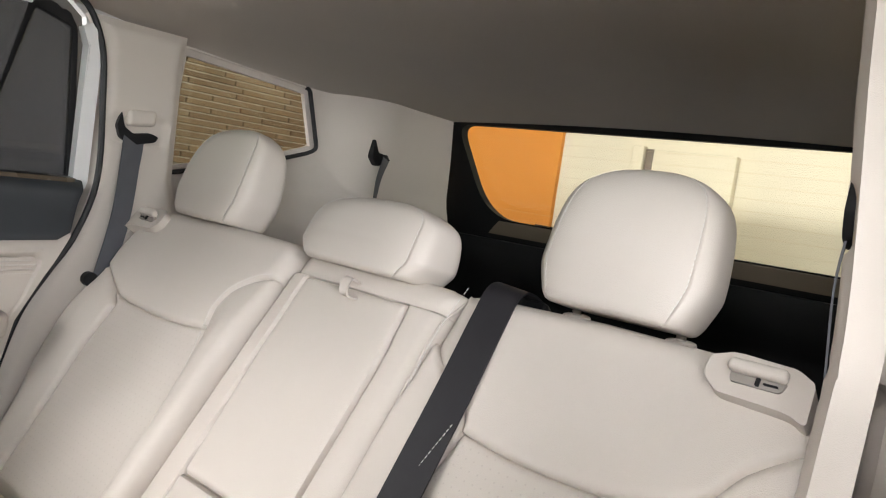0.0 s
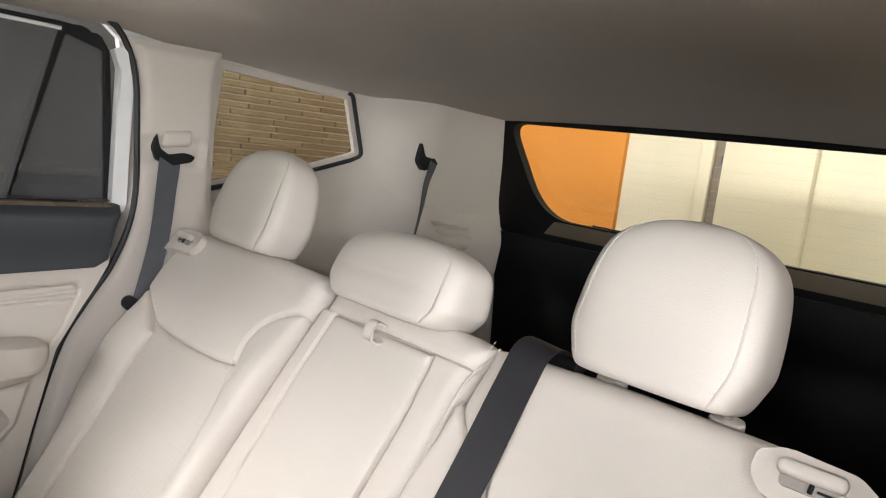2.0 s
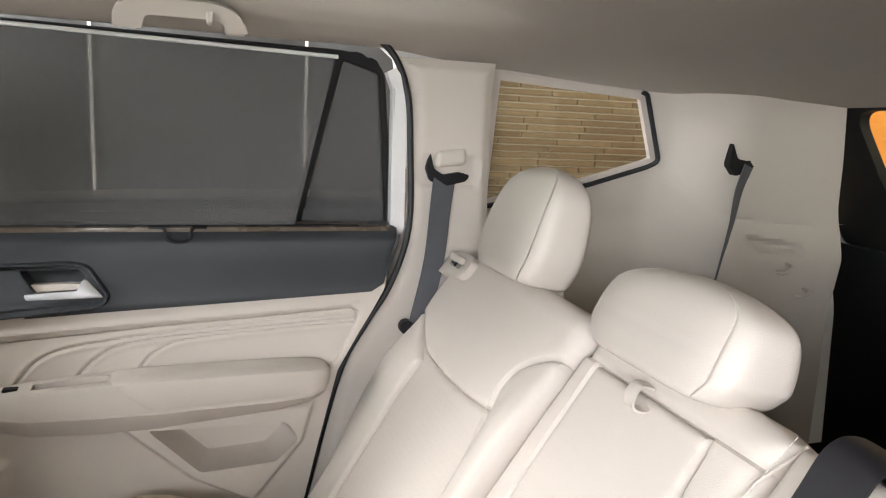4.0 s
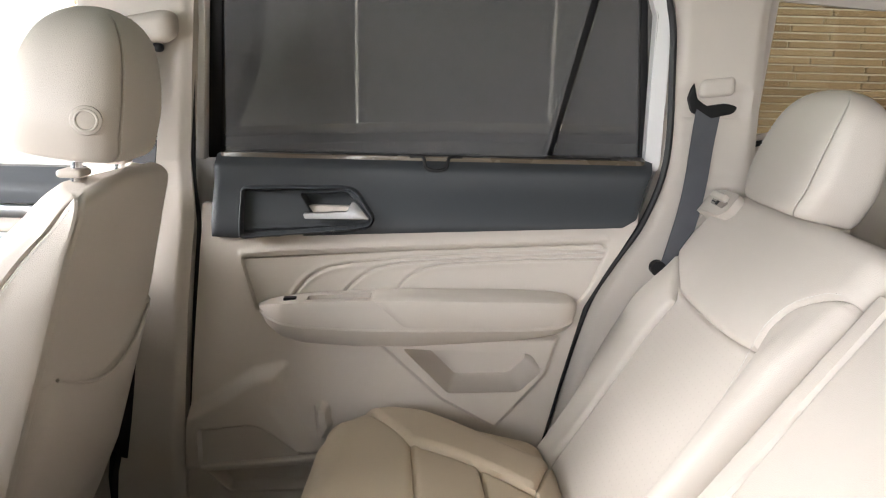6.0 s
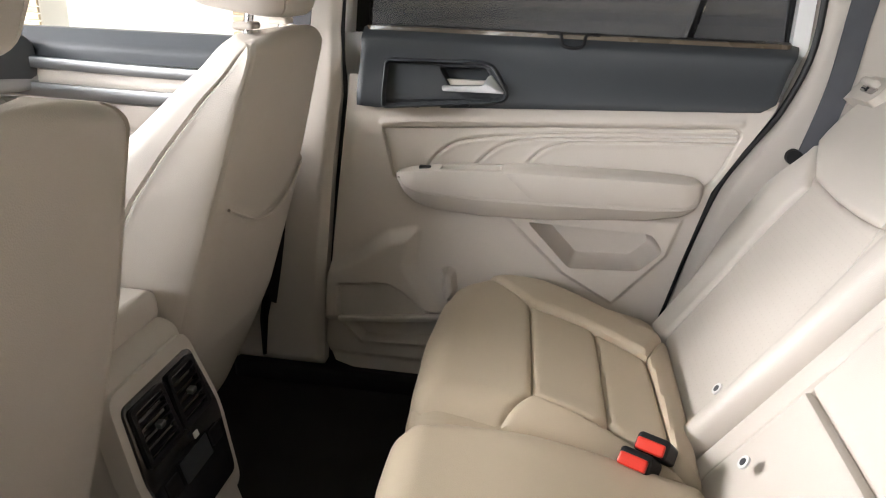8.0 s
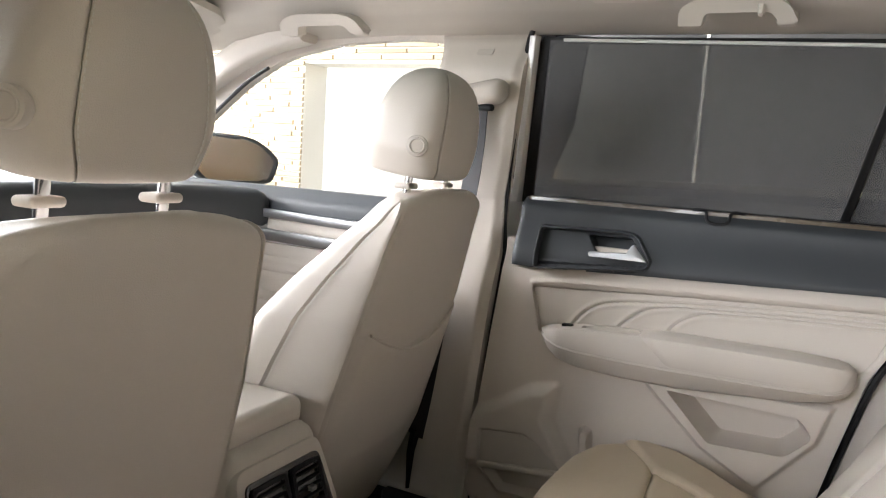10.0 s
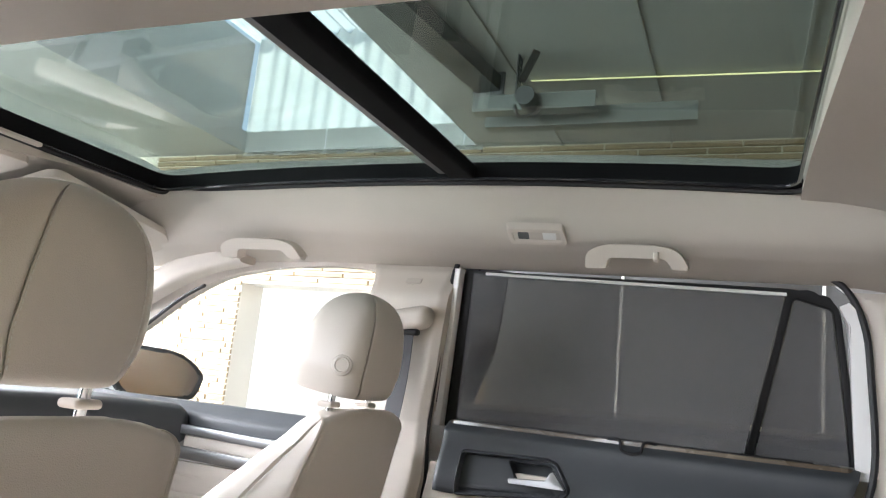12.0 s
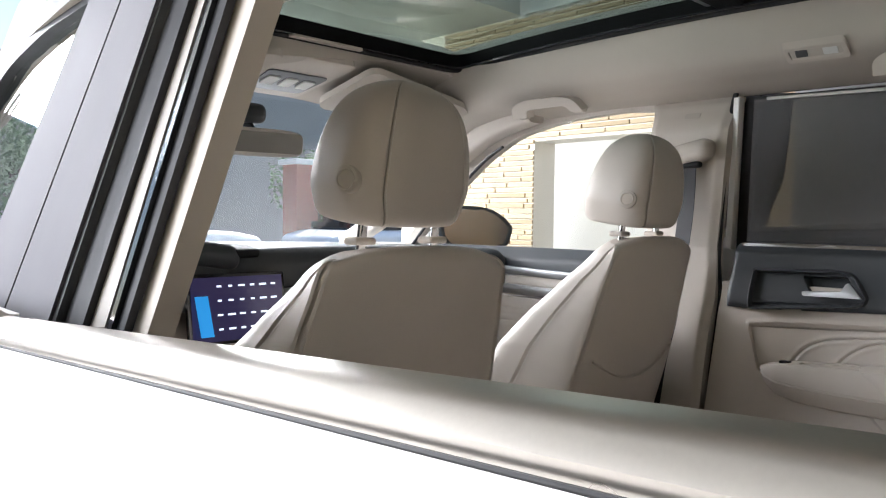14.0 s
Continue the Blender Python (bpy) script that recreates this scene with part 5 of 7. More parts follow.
    for y, z, s_ in ((-1.425, 1.06, 0.02), (-1.475, 1.005, 0.016)):
        x = float(qx(y, z))
        part("cargo_hook", sweep(along([(sgn * x, y - s_ / 2, z + s_ / 2), (sgn * (x - 0.022), y - s_ / 2, z + s_ * 0.3), (sgn * (x - 0.022), y + s_ / 2, z - s_ * 0.3), (sgn * x, y + s_ / 2, z - s_ / 2)], 4), ring(0.005, 6)), PLASTIC, q)
    d = thing("cargo_belt", (sgn * 0.63, -1.29, 1.2), "dark third-row seat belt hanging from its guide", "seat belt", "seat belts")
    x = float(qx(-1.30, 1.28)) - 0.004
    part("guide", plate(arc([(-1.275, 1.335), (-1.292, 1.300), (-1.318, 1.296), (-1.352, 1.304), (-1.348, 1.290), (-1.318, 1.270), (-1.290, 1.262), (-1.272, 1.285)], 0.006, 3), lambda a, b_, k: Vector((sgn * (x - 0.006 + k), a, b_)), 0.02, bevel=0.003), BLACK, d, "black belt guide")
    part("webbing", strap(along([(sgn * (x - 0.008), -1.322, 1.285), (sgn * (x - 0.006), -1.305, 1.23), (sgn * (x - 0.012), -1.29, 1.15), (sgn * (x - 0.012), -1.265, 1.02), (sgn * (x - 0.01), -1.26, 0.95)], 6), 0.036, lambda t: (0.2 + t, -1, 0.2)), WEBBING, d)
    # outer body behind and ahead of the door
    tagged(part("body_side", relief(-1.90, -0.59, 0.35, 1.14, 0.05, lambda y, z, k: (sgn * (0.83 - 0.05 * step(z, 1.0, 1.18) - 0.08 * step(-y, 1.5, 1.95) + k), y, z), lambda y, z: 0 * y, None, 0.04), WHITE_PAINT), "white painted rear quarter of the car body", "car body", kind="structure")
    tagged(part("body_pillar", plate([(-0.60, 1.16), (-0.53, 1.46), (-0.45, 1.52), (-1.46, 1.50), (-1.60, 1.16), (-1.10, 1.16), (-1.20, 1.30), (-1.13, 1.46), (-0.73, 1.47), (-0.73, 1.16)], on_side(sgn, -0.03), 0.02), WHITE_PAINT, smooth=False), "white painted body round the quarter window", "car body", kind="structure")


rear_door(1, True)
body_side(1)
rear_door(-1, False, 0.10, 0.06, 0.055, z_in=-0.06)
body_side(-1)
OFF[:] = 0.0, 0.0


# ---- sunroof ----
roof = thing("sunroof", (0, 0.19, 1.6), "panoramic sunroof with green-tinted panes and black frames", "sunroof")


def bowed(bm):
    for v in bm.verts:
        v.co.z += arch(v.co.y)
    return bm


def fine(pts, gap=0.05):
    """An outline with extra points along its long sides, so that it can bow."""
    out = []
    for p, q in zip(pts, list(pts[1:]) + [pts[0]]):
        n = max(1, int(math.hypot(q[0] - p[0], q[1] - p[1]) / gap))
        out += [(p[0] + (q[0] - p[0]) * k / n, p[1] + (q[1] - p[1]) * k / n) for k in range(n)]
    return out


def roof_ring(x0, x1, y0, y1, x2, x3, y2, y3, za, zb):
    """A frame between an outer and an inner rectangle."""
    o = fine(arc([(x0, y0), (x1, y0), (x1, y1), (x0, y1)], 0.05, 6))
    i = fine(arc([(x2, y2), (x3, y2), (x3, y3), (x2, y3)], 0.05, 6))
    return bowed(plate(o, lambda a, b, k: Vector((a, b, za + k)), zb - za, [i], 0.003))


part("frame", roof_ring(-0.425, 0.462, -0.445, 0.968, -0.392, 0.426, -0.422, 0.930, 1.606, 1.640), FRAME_BLACK, roof, "black sunroof frame")
for inset, z_, r_ in ((0.0, 1.604, 0.006), (0.016, 1.607, 0.0035)):
    part("inner_seal", bowed(sweep([Vector((a, b, z_)) for a, b in fine(arc([(-0.408 + inset, -0.43 + inset), (0.443 - inset, -0.43 + inset), (0.443 - inset, 0.952 - inset), (-0.408 + inset, 0.952 - inset)], 0.05, 6))], ring(r_, 8), True)), RUBBER if inset == 0 else GLOSS_BLACK, roof)
part("crossbar", bowed(rbox(0.856, 0.056, 0.03, 0.008, 0.02, None, Matrix.Translation((0.018, 0.182, 1.622)))), FRAME_BLACK, roof, "black bar across the sunroof")
part("crossbar_rail", bowed(rbox(0.836, 0.022, 0.018, 0.006, 0.02, None, Matrix.Translation((0.018, 0.224, 1.626)))), STEEL, roof)
for y0, y1 in ((0.20, 0.955), (-0.42, 0.165)):
    part("pane", bowed(plate(fine([(-0.41, y0), (0.444, y0), (0.444, y1), (-0.41, y1)]), lambda a, b, k: Vector((a, b, 1.642 + k)), 0.004)), GLASS_ROOF, roof, "green-tinted glass pane")

# ---- grab handles, lamps and visors on the lining ----


def grab(sgn, y0, y1, x0, z0, hook):
    o = thing("grab_handle", (sgn * x0, (y0 + y1) / 2, z0), "beige plastic grab handle on the headliner", "grab handle", "grab handles")
    run = (y1 - y0) / 0.215
    bridge = arc([(0.0, 0.0), (0.002, 0.040), (0.042, 0.060), (0.155, 0.059), (0.196, 0.046), (0.215, 0.006), (0.182, 0.004), (0.168, 0.027), (0.050, 0.027), (0.044, 0.0)], [0.004, 0.02, 0.02, 0.03, 0.02, 0.004, 0.006, 0.012, 0.010, 0.004], 5)
    part("grip", plate(bridge, lambda a, b_, k: Vector((sgn * (x0 - 0.40 * b_ + k), y0 + run * a, z0 + 0.68 * b_ + 0.25 * k)), 0.030, bevel=0.0065), PLASTIC, o)
    for y in (y0 + run * 0.022, y1 - run * 0.020):
        part("foot", rbox(0.022, 0.032, 0.022, 0.006, 0.008, None, Matrix.Translation((sgn * (x0 + 0.018), y, z0 + 0.012))), PLASTIC, o)
    if hook:
        part("coat_hook", sweep(along([(sgn * (x0 + 0.01), y1 + 0.055, z0 + 0.026), (sgn * (x0 - 0.020), y1 + 0.055, z0 + 0.014), (sgn * (x0 - 0.024), y1 + 0.055, z0 + 0.028)], 4), ring(0.005, 6)), PLASTIC, o)


for sgn in (1,):
    grab(sgn, -0.060, -0.245, 0.490, 1.463, True)
    grab(sgn, 0.787, 0.570, 0.490, 1.458, False)
    lamp = thing("reading_lamp", (sgn * 0.48, -0.002, 1.51), "beige reading lamp with switch set in the headliner", "reading lamp", "reading lamps")
    def lam(a, b, k):
        p = roof_place(sgn * 0.735, a + 0.042)
        return Vector((p.x - sgn * (b * 0.78 + 0.0) - sgn * 0.35 * k, a + 0.042, p.z + b * 0.62 - 0.008 + k * 0.6))
    part("bezel", plate(arc([(0.052, -0.018), (-0.062, -0.018), (-0.058, 0.020), (0.056, 0.020)], 0.008, 4), lam, 0.02, [arc([(0.044, -0.011), (-0.052, -0.011), (-0.050, 0.013), (0.046, 0.013)], 0.004, 3)], 0.002), PLASTIC, lamp)
    part("tray", plate(arc([(0.043, -0.010), (-0.051, -0.010), (-0.049, 0.012), (0.045, 0.012)], 0.004, 3), lambda a, b, k: lam(a, b, k + 0.006), 0.01), CLOTH, lamp)
    part("switch", plate(arc([(0.034, -0.006), (0.012, -0.006), (0.012, 0.008), (0.034, 0.008)], 0.002, 3), lambda a, b, k: lam(a, b, k + 0.002), 0.006), STEEL, lamp, "dark square switch")
    part("lens", plate(arc([(-0.016, -0.006), (-0.042, -0.006), (-0.042, 0.009), (-0.016, 0.009)], 0.002, 3), lambda a, b, k: lam(a, b, k + 0.002), 0.006), WHITE_CORD, lamp, "white lamp lens")
for sgn in (1, -1):
    OFF_Y[0] = 0.10
    visor = thing("sun_visor", (sgn * 0.36, 0.85, 1.49), "beige cloth sun visor folded against the headliner", "sun visor", "sun visors")
    vo = arc([(0.12, 0.82), (0.49, 0.85), (0.53, 0.90), (0.54, 1.06), (0.17, 1.10), (0.13, 1.06)], 0.03, 5)
    part("panel", plate(vo, lambda a, b, k: Vector((sgn * a, b, 1.548 - 0.20 * (b - 0.8) - 0.22 * max(0, a - 0.30) + k)), 0.016, bevel=0.006), CLOTH, visor)
    part("mirror_flap", plate(arc([(0.20, 0.90), (0.40, 0.91), (0.40, 1.02), (0.20, 1.02)], 0.012, 4), lambda a, b, k: Vector((sgn * a, b, 1.545 - 0.20 * (b - 0.8) - 0.22 * max(0, a - 0.30) + k)), 0.006, bevel=0.002), PLASTIC, visor)

OFF_Y[0] = 0.13
console = thing("overhead_console", (0, 0.95, 1.54), "beige overhead console with map lamps and switches", "overhead console")
part("housing", plate(arc([(-0.11, 0.83), (0.11, 0.83), (0.09, 1.08), (-0.09, 1.08)], 0.03, 5), lambda a, b, k: Vector((a, b, 1.560 - 0.20 * (b - 0.83) + k)), 0.04, bevel=0.008), PLASTIC, console)
part("panel", plate(arc([(-0.085, 0.92), (0.085, 0.92), (0.075, 1.04), (-0.075, 1.04)], 0.015, 5), lambda a, b, k: Vector((a, b, 1.557 - 0.20 * (b - 0.83) + k)), 0.02, bevel=0.003), STEEL, console)
for x in (-0.05, 0.0, 0.05):
    part("map_lamp", plate(arc([(x - 0.017, 0.95), (x + 0.017, 0.95), (x + 0.017, 1.0), (x - 0.017, 1.0)], 0.006, 4), lambda a, b, k: Vector((a, b, 1.5535 - 0.20 * (b - 0.83) + k)), 0.008, bevel=0.001), WHITE_CORD, console)

tray = thing("lining_hatch", (-0.16, 0.56, 1.6), "flush beige hatch in the headliner behind the console", "hatch")
part("lid", plate(arc([(-0.10, 0.835), (0.10, 0.835), (0.10, 0.80), (-0.10, 0.80)], 0.01, 3), lambda a, b, k: Vector((a, b, 1.594 + k)), 0.006, bevel=0.002), PLASTIC, tray)

OFF_Y[0] = 0.0

# ---- tailgate ----


def gate(a, b, k):
    """Across, height, and depth outwards on the leaning tailgate."""
    return Vector((a, -1.52 - 0.70 * (1.42 - b) - k, b)) if b > 1.1 else Vector((a, -1.744 - 0.12 * (1.1 - b) - k, b))


LEDGE_BROWN = mat("tailgate_ledge", (0.19, 0.15, 0.11), 0.5, var=0.06, bump=0.15, bscale=800)
tail = thing("tailgate", (0, -1.75, 0.5), "closed tailgate, black inner trim and rear window", "tailgate")
rw = arc([(-0.565, 1.418), (0.565, 1.418), (0.550, 1.160), (-0.550, 1.160)], [0.05, 0.05, 0.11, 0.11], 9)
part("window_trim", plate(arc([(-0.68, 1.452), (0.68, 1.452), (0.74, 1.09), (-0.74, 1.09)], 0.03, 5), gate, 0.03, [rw], 0.006), BLACK, tail, "black trim round the rear window")
part("ledge", plate([(-0.50, 1.156), (0.50, 1.156), (0.56, 1.110), (-0.56, 1.110)], lambda a, b, k: gate(a, b, k) + Vector((0, 0.05 if b < 1.11 else 0.004, 0)), 0.03, bevel=0.004), LEDGE_BROWN, tail, "brown-grey ledge under the rear window")
part("lower_trim", relief(-0.70, 0.70, 0.42, 1.10, 0.02, lambda x, z, k: (x, -1.70 - 0.08 * (1.1 - z) + 0.03 * step(z, 0.9, 1.08) + k, z), lambda x, z: -0.02 * step(signed(x, z, arc([(-0.5, 1.0), (0.5, 1.0), (0.46, 0.7), (-0.46, 0.7)], 0.06, 5)), 0, 0.05), None, 0.02), BLACK, tail, "black moulded lower trim")
part("outer_skin", relief(-0.80, 0.80, 0.40, 1.12, 0.05, lambda x, z, k: (x, -1.90 - 0.05 * np.sin(z * 3) - 0.06 * (1 - (x / 0.8) ** 2) - k, z), lambda x, z: 0 * x, None, 0.03), WHITE_PAINT, tail)
rg = part("rear_window", plate(arc([(-0.59, 1.425), (0.59, 1.425), (0.635, 1.125), (-0.635, 1.125)], 0.05, 5), lambda a, b, k: gate(a, b, 0.034 + k), 0.004), GLASS, tail, "clear rear window with heating wires")
rg.visible_shadow = False
WIRE = mat("heating_wire", (0.55, 0.45, 0.30), 0.6)
for i in range(9):
    z = 1.165 + i * 0.028
    w = 0.60 - 0.05 * (i / 9)
    part("heating_wire", cyl(gate(-w, z, 0.032), gate(w, z, 0.032), 0.00022, 5), WIRE, rg)
wiper = thing("rear_wiper", (0.1, -1.77, 1.13), "black rear wiper resting along the window's lower edge", "wiper")
part("arm", sweep(along([gate(-0.02, 1.118, 0.06), gate(0.05, 1.135, 0.07), gate(0.20, 1.142, 0.065), gate(0.30, 1.146, 0.055)], 6), rect(0.016, 0.010), scale=lambda t: 1.2 - 0.6 * t), BLACK, wiper)
part("blade", sweep([gate(0.08, 1.150, 0.048), gate(0.22, 1.152, 0.048), gate(0.40, 1.156, 0.048)], rect(0.008, 0.014)), RUBBER, wiper)
part("spindle_cap", cyl(gate(-0.03, 1.115, 0.045), gate(-0.03, 1.115, 0.085), 0.018, bevel=0.004), BLACK, wiper)
tagged(part("cargo_floor", box(-0.66, 0.66, -1.72, -0.75, 0.55, 0.58), CARPET, smooth=False), "black carpeted cargo floor behind the bench", "car floor", kind="structure")

# ---- seat details ----


def lock(parent, sgn, x):
    """The release at the seat's upper outer corner: bevelled bezel, well with painted shade, raised button."""
    o = [(x - 0.050 * sgn, 0.006), (x - 0.050 * sgn, 0.029), (x - 0.030 * sgn, 0.040), (x + 0.030 * sgn, 0.037), (x + 0.051 * sgn, 0.024), (x + 0.053 * sgn, -0.021), (x + 0.036 * sgn, -0.012), (x - 0.034 * sgn, -0.009)]
    base = part("release_bezel", plate(arc(o, 0.008, 4), lambda a, b, k: on_back(a, b, 0.019 - k - 0.4 * max(0, b - 0.025)), 0.03, bevel=0.004), PLASTIC, parent, "beige seat release bezel")
    part("release_well", plate(arc([(x - 0.028, 0.018), (x + 0.026, 0.018), (x + 0.024, 0.005), (x - 0.024, 0.005)], 0.004, 3), lambda a, b, k: on_back(a, b, 0.0202 - k), 0.004), PLASTIC_SHADED, base)
    part("release_button", rbox(0.056, 0.014, 0.014, 0.0055, 0.006, None, back_matrix(x, -0.64, 1.07) @ Matrix.Translation((0, 0.021, 0.024))), PLASTIC, base)
    part("release_tongue", rbox(0.004, 0.010, 0.006, 0.001, 0.006, None, back_matrix(x, -0.64, 1.07) @ Matrix.Translation((-0.002, 0.011, 0.0205))), BLACK, base)
    part("release_tongue", rbox(0.014, 0.002, 0.004, 0.0008, 0.006, None, back_matrix(x, -0.64, 1.07) @ Matrix.Translation((0.014 * sgn, 0.010, 0.0205))), BLACK, base)


# beige plastic darkened in its colour for the shade inside the release well
PLASTIC_SHADED = mat("shadowed_plastic", (0.30, 0.27, 0.24), 0.6)
lock(rear_l, -1, -0.588)
lock(rear_r, 1, 0.582)
for pts, par, off in ((R_INNER_SEAM, rear_r, -0.006), (R_HOOK, rear_r, -0.006), (L_STITCH, rear_l, -0.007), (L_INNER_SEAM, rear_l, 0.006)):
    dashes("stitching", par, [on_back(u + off, v, 0.012 if off > -0.007 else 0.0) for u, v in pts], THREAD)
for pts, par in ((R_PIPE, rear_r), (L_STITCH, rear_l)):
    part("piping", sweep([on_back(u, v, (0.004 if par is rear_r else -0.006) - 0.02 * float(step(np.array(v), -0.02, 0.04))) for u, v in pts], ring(0.0022, 6)), LEATHER, par)
part("pull_strap", strap(along([on_back(-0.002, 0.012, -0.012), on_back(-0.006, 0.006, 0.010), on_back(-0.010, -0.008, 0.016), on_back(-0.014, -0.020, 0.010), on_back(-0.016, -0.016, -0.004), on_back(-0.014, -0.002, -0.014)], 6), 0.016, lambda t: (1, 0, 0.15), 0.003), LEATHER, rear_l, "leather pull strap on the armrest")
cb = thing("centre_belt", (-0.26, -0.5, 0.7), "dark grey centre seat belt lying over the backrest", "seat belt", "seat belts")
part("webbing", strap(along([on_back(-0.258, 0.075, -0.10), on_back(-0.260, 0.070, -0.03), on_back(-0.262, 0.048, 0.004), on_back(-0.264, 0.0, 0.008), on_back(-0.270, -0.1, 0.010), on_back(-0.275, -0.25, 0.012), on_back(-0.28, -0.40, 0.012), on_back(-0.285, -0.50, 0.012)], 7), 0.050, lambda t: (1, 0.05, 0.1), 0.003), WEBBING_BLACK, cb)
part("exit_trim", rbox(0.075, 0.03, 0.02, 0.006, 0.01, None, back_matrix(-0.258, -0.64, 1.07) @ Matrix.Translation((0, 0.056, -0.055))), BLACK, cb)
for x, y, z in ((0.072, -0.285, 0.690), (0.045, -0.262, 0.684)):
    bk = thing("belt_buckle", (x, y, 0.66), "black seat belt buckle with a red button", "buckle", "belt buckles")
    mm = pose(x, y, z, -50, 0, 62)
    part("housing", rbox(0.042, 0.026, 0.062, 0.006, 0.008, None, mm @ Matrix.Translation((0, 0, -0.01))), BLACK, bk)
    part("button", rbox(0.036, 0.016, 0.010, 0.003, 0.006, None, mm @ Matrix.Translation((0, 0.003, 0.022))), RED, bk, "red release button")
for x, y, z in ((0.196, *on_back(0, -0.44).yz), (0.028, *on_back(0, -0.44).yz)):
    tg = thing("anchor_tag", (x, y, z), "small round child-seat anchor tag on the backrest", "tag", "anchor tags")
    p = Vector((x, y, z)) + W_BACK * 0.012
    part("disc", cyl(p, p + W_BACK * 0.003, 0.009, 18), WHITE_CORD, tg)
    part("mark", cyl(p + W_BACK * 0.003, p + W_BACK * 0.0036, 0.005, 12), DARK, tg)


# ---- centre console, dash and front ----
OFF[:], OFF_Y[0] = (0.004, -0.068), -0.02
cc = thing("centre_console", (0, 0.6, 0.42), "beige centre console with black rear air vents", "console")
part("body", rbox(0.225, 0.62, 0.46, 0.03, 0.02, lambda a, b, c: (a * (1 - 0.08 * (c > 0)), b + 0.69 - 0.10 * step(-b, 0.2, 0.31) * step(-c, -0.23, 0.23), c + 0.630)), PLASTIC, cc)
part("lid", rbox(0.20, 0.34, 0.05, 0.018, 0.015, lambda a, b, c: (a, b + 0.58, c + 0.868 + 0.006 * np.cos(a * 9))), LEATHER, cc, "leather armrest lid")


def rear_face(a, b, k):
    """Across and height on the console's leaning rear face."""
    return Vector((a, 0.388 - 0.30 * (0.86 - b) - k * 0.95, b - 0.016 + k * 0.25))


part("surround", plate(arc([(-0.095, 0.855), (0.088, 0.855), (0.108, 0.74), (0.085, 0.62), (-0.085, 0.62), (-0.108, 0.74)], 0.02, 5), lambda a, b, k: rear_face(a, b, 0.012 - k), 0.03, bevel=0.005), PLASTIC, cc)
vent = part("vent_panel", plate(arc([(-0.084, 0.835), (0.078, 0.835), (0.094, 0.74), (0.075, 0.645), (-0.075, 0.645), (-0.094, 0.74)], 0.012, 4), lambda a, b, k: rear_face(a, b, 0.016 - k), 0.01, bevel=0.002), GLOSS_BLACK, cc, "gloss black vent and climate panel")
for x0, x1 in ((-0.078, -0.006), (0.006, 0.072)):
    part("vent_frame", plate(arc([(x0, 0.828), (x1, 0.828), (x1 + 0.004, 0.752), (x0 - 0.004, 0.752)], 0.006, 3), lambda a, b, k: rear_face(a, b, 0.021 - k), 0.006, [arc([(x0 + 0.006, 0.822), (x1 - 0.006, 0.822), (x1 - 0.004, 0.758), (x0 + 0.004, 0.758)], 0.004, 3)]), BLACK, vent)
    for i in range(5):
        z = 0.767 + 0.012 * i
        part("slat", sweep([rear_face(x0 + 0.005, z, 0.018), rear_face(x1 - 0.005, z, 0.018)], rect(0.006, 0.0035)), BLACK, vent)
    part("slider", rbox(0.012, 0.010, 0.008, 0.002, 0.005, None, Matrix.Translation(rear_face((x0 + x1) / 2, 0.79, 0.024))), SATIN, vent)
part("climate_display", plate([(-0.03, 0.725), (0.04, 0.725), (0.04, 0.695), (-0.03, 0.695)], lambda a, b, k: rear_face(a, b, 0.018 - k), 0.003), DARK, vent)
for x in (-0.055, 0.06):
    part("climate_key", plate(arc([(x - 0.014, 0.722), (x + 0.014, 0.722), (x + 0.014, 0.70), (x - 0.014, 0.70)], 0.003, 3), lambda a, b, k: rear_face(a, b, 0.019 - k), 0.004), BLACK, vent)
part("indicator", plate([(0.012, 0.742), (0.022, 0.742), (0.022, 0.734), (0.012, 0.734)], lambda a, b, k: rear_face(a, b, 0.0215 - k), 0.002), WHITE_CORD, vent)
OFF[:], OFF_Y[0] = (0.0, 0.0), 0.0

dash = thing("dashboard", (0, 1.3, 0.7), "two-tone dashboard with centre display", "dashboard")
part("upper", rbox(1.28, 0.62, 0.12, 0.04, 0.03, lambda a, b, c: (a, b + 1.32 - 0.10 * (a / 0.64) ** 2, c + 1.042 + 0.02 * np.cos(a * 2) - 0.03 * step(b, 0.1, 0.3))), DARK, dash, "dark upper dash")
part("trim_strip", rbox(1.26, 0.05, 0.035, 0.012, 0.03, lambda a, b, c: (a, b + 1.02 - 0.08 * (a / 0.64) ** 2, c + 1.010)), SATIN, dash, "satin trim strip")
part("lower", rbox(1.26, 0.5, 0.30, 0.05, 0.03, lambda a, b, c: (a, b + 1.30 - 0.08 * (a / 0.64) ** 2, c + 0.84)), PLASTIC, dash, "beige lower dash")
part("meter_hood", rbox(0.34, 0.20, 0.06, 0.028, 0.015, lambda a, b, c: (a - 0.36, b + 1.08, c + 1.115 - 0.6 * (a / 0.34) ** 2 * 0.1)), DARK, dash)
part("vent_cover", rbox(0.15, 0.07, 0.02, 0.008, 0.01, None, pose(-0.22, 1.02, 1.118, 12, 0, 0)), BLACK, dash)
SCREEN = bpy.data.materials.new("screen_glow")
SCREEN.use_nodes = True
_b = SCREEN.node_tree.nodes["Principled BSDF"]
_b.inputs["Base Color"].default_value, _b.inputs["Roughness"].default_value = (0.012, 0.012, 0.03, 1), 0.15
_b.inputs["Emission Color"].default_value, _b.inputs["Emission Strength"].default_value = (0.05, 0.04, 0.13, 1), 0.25


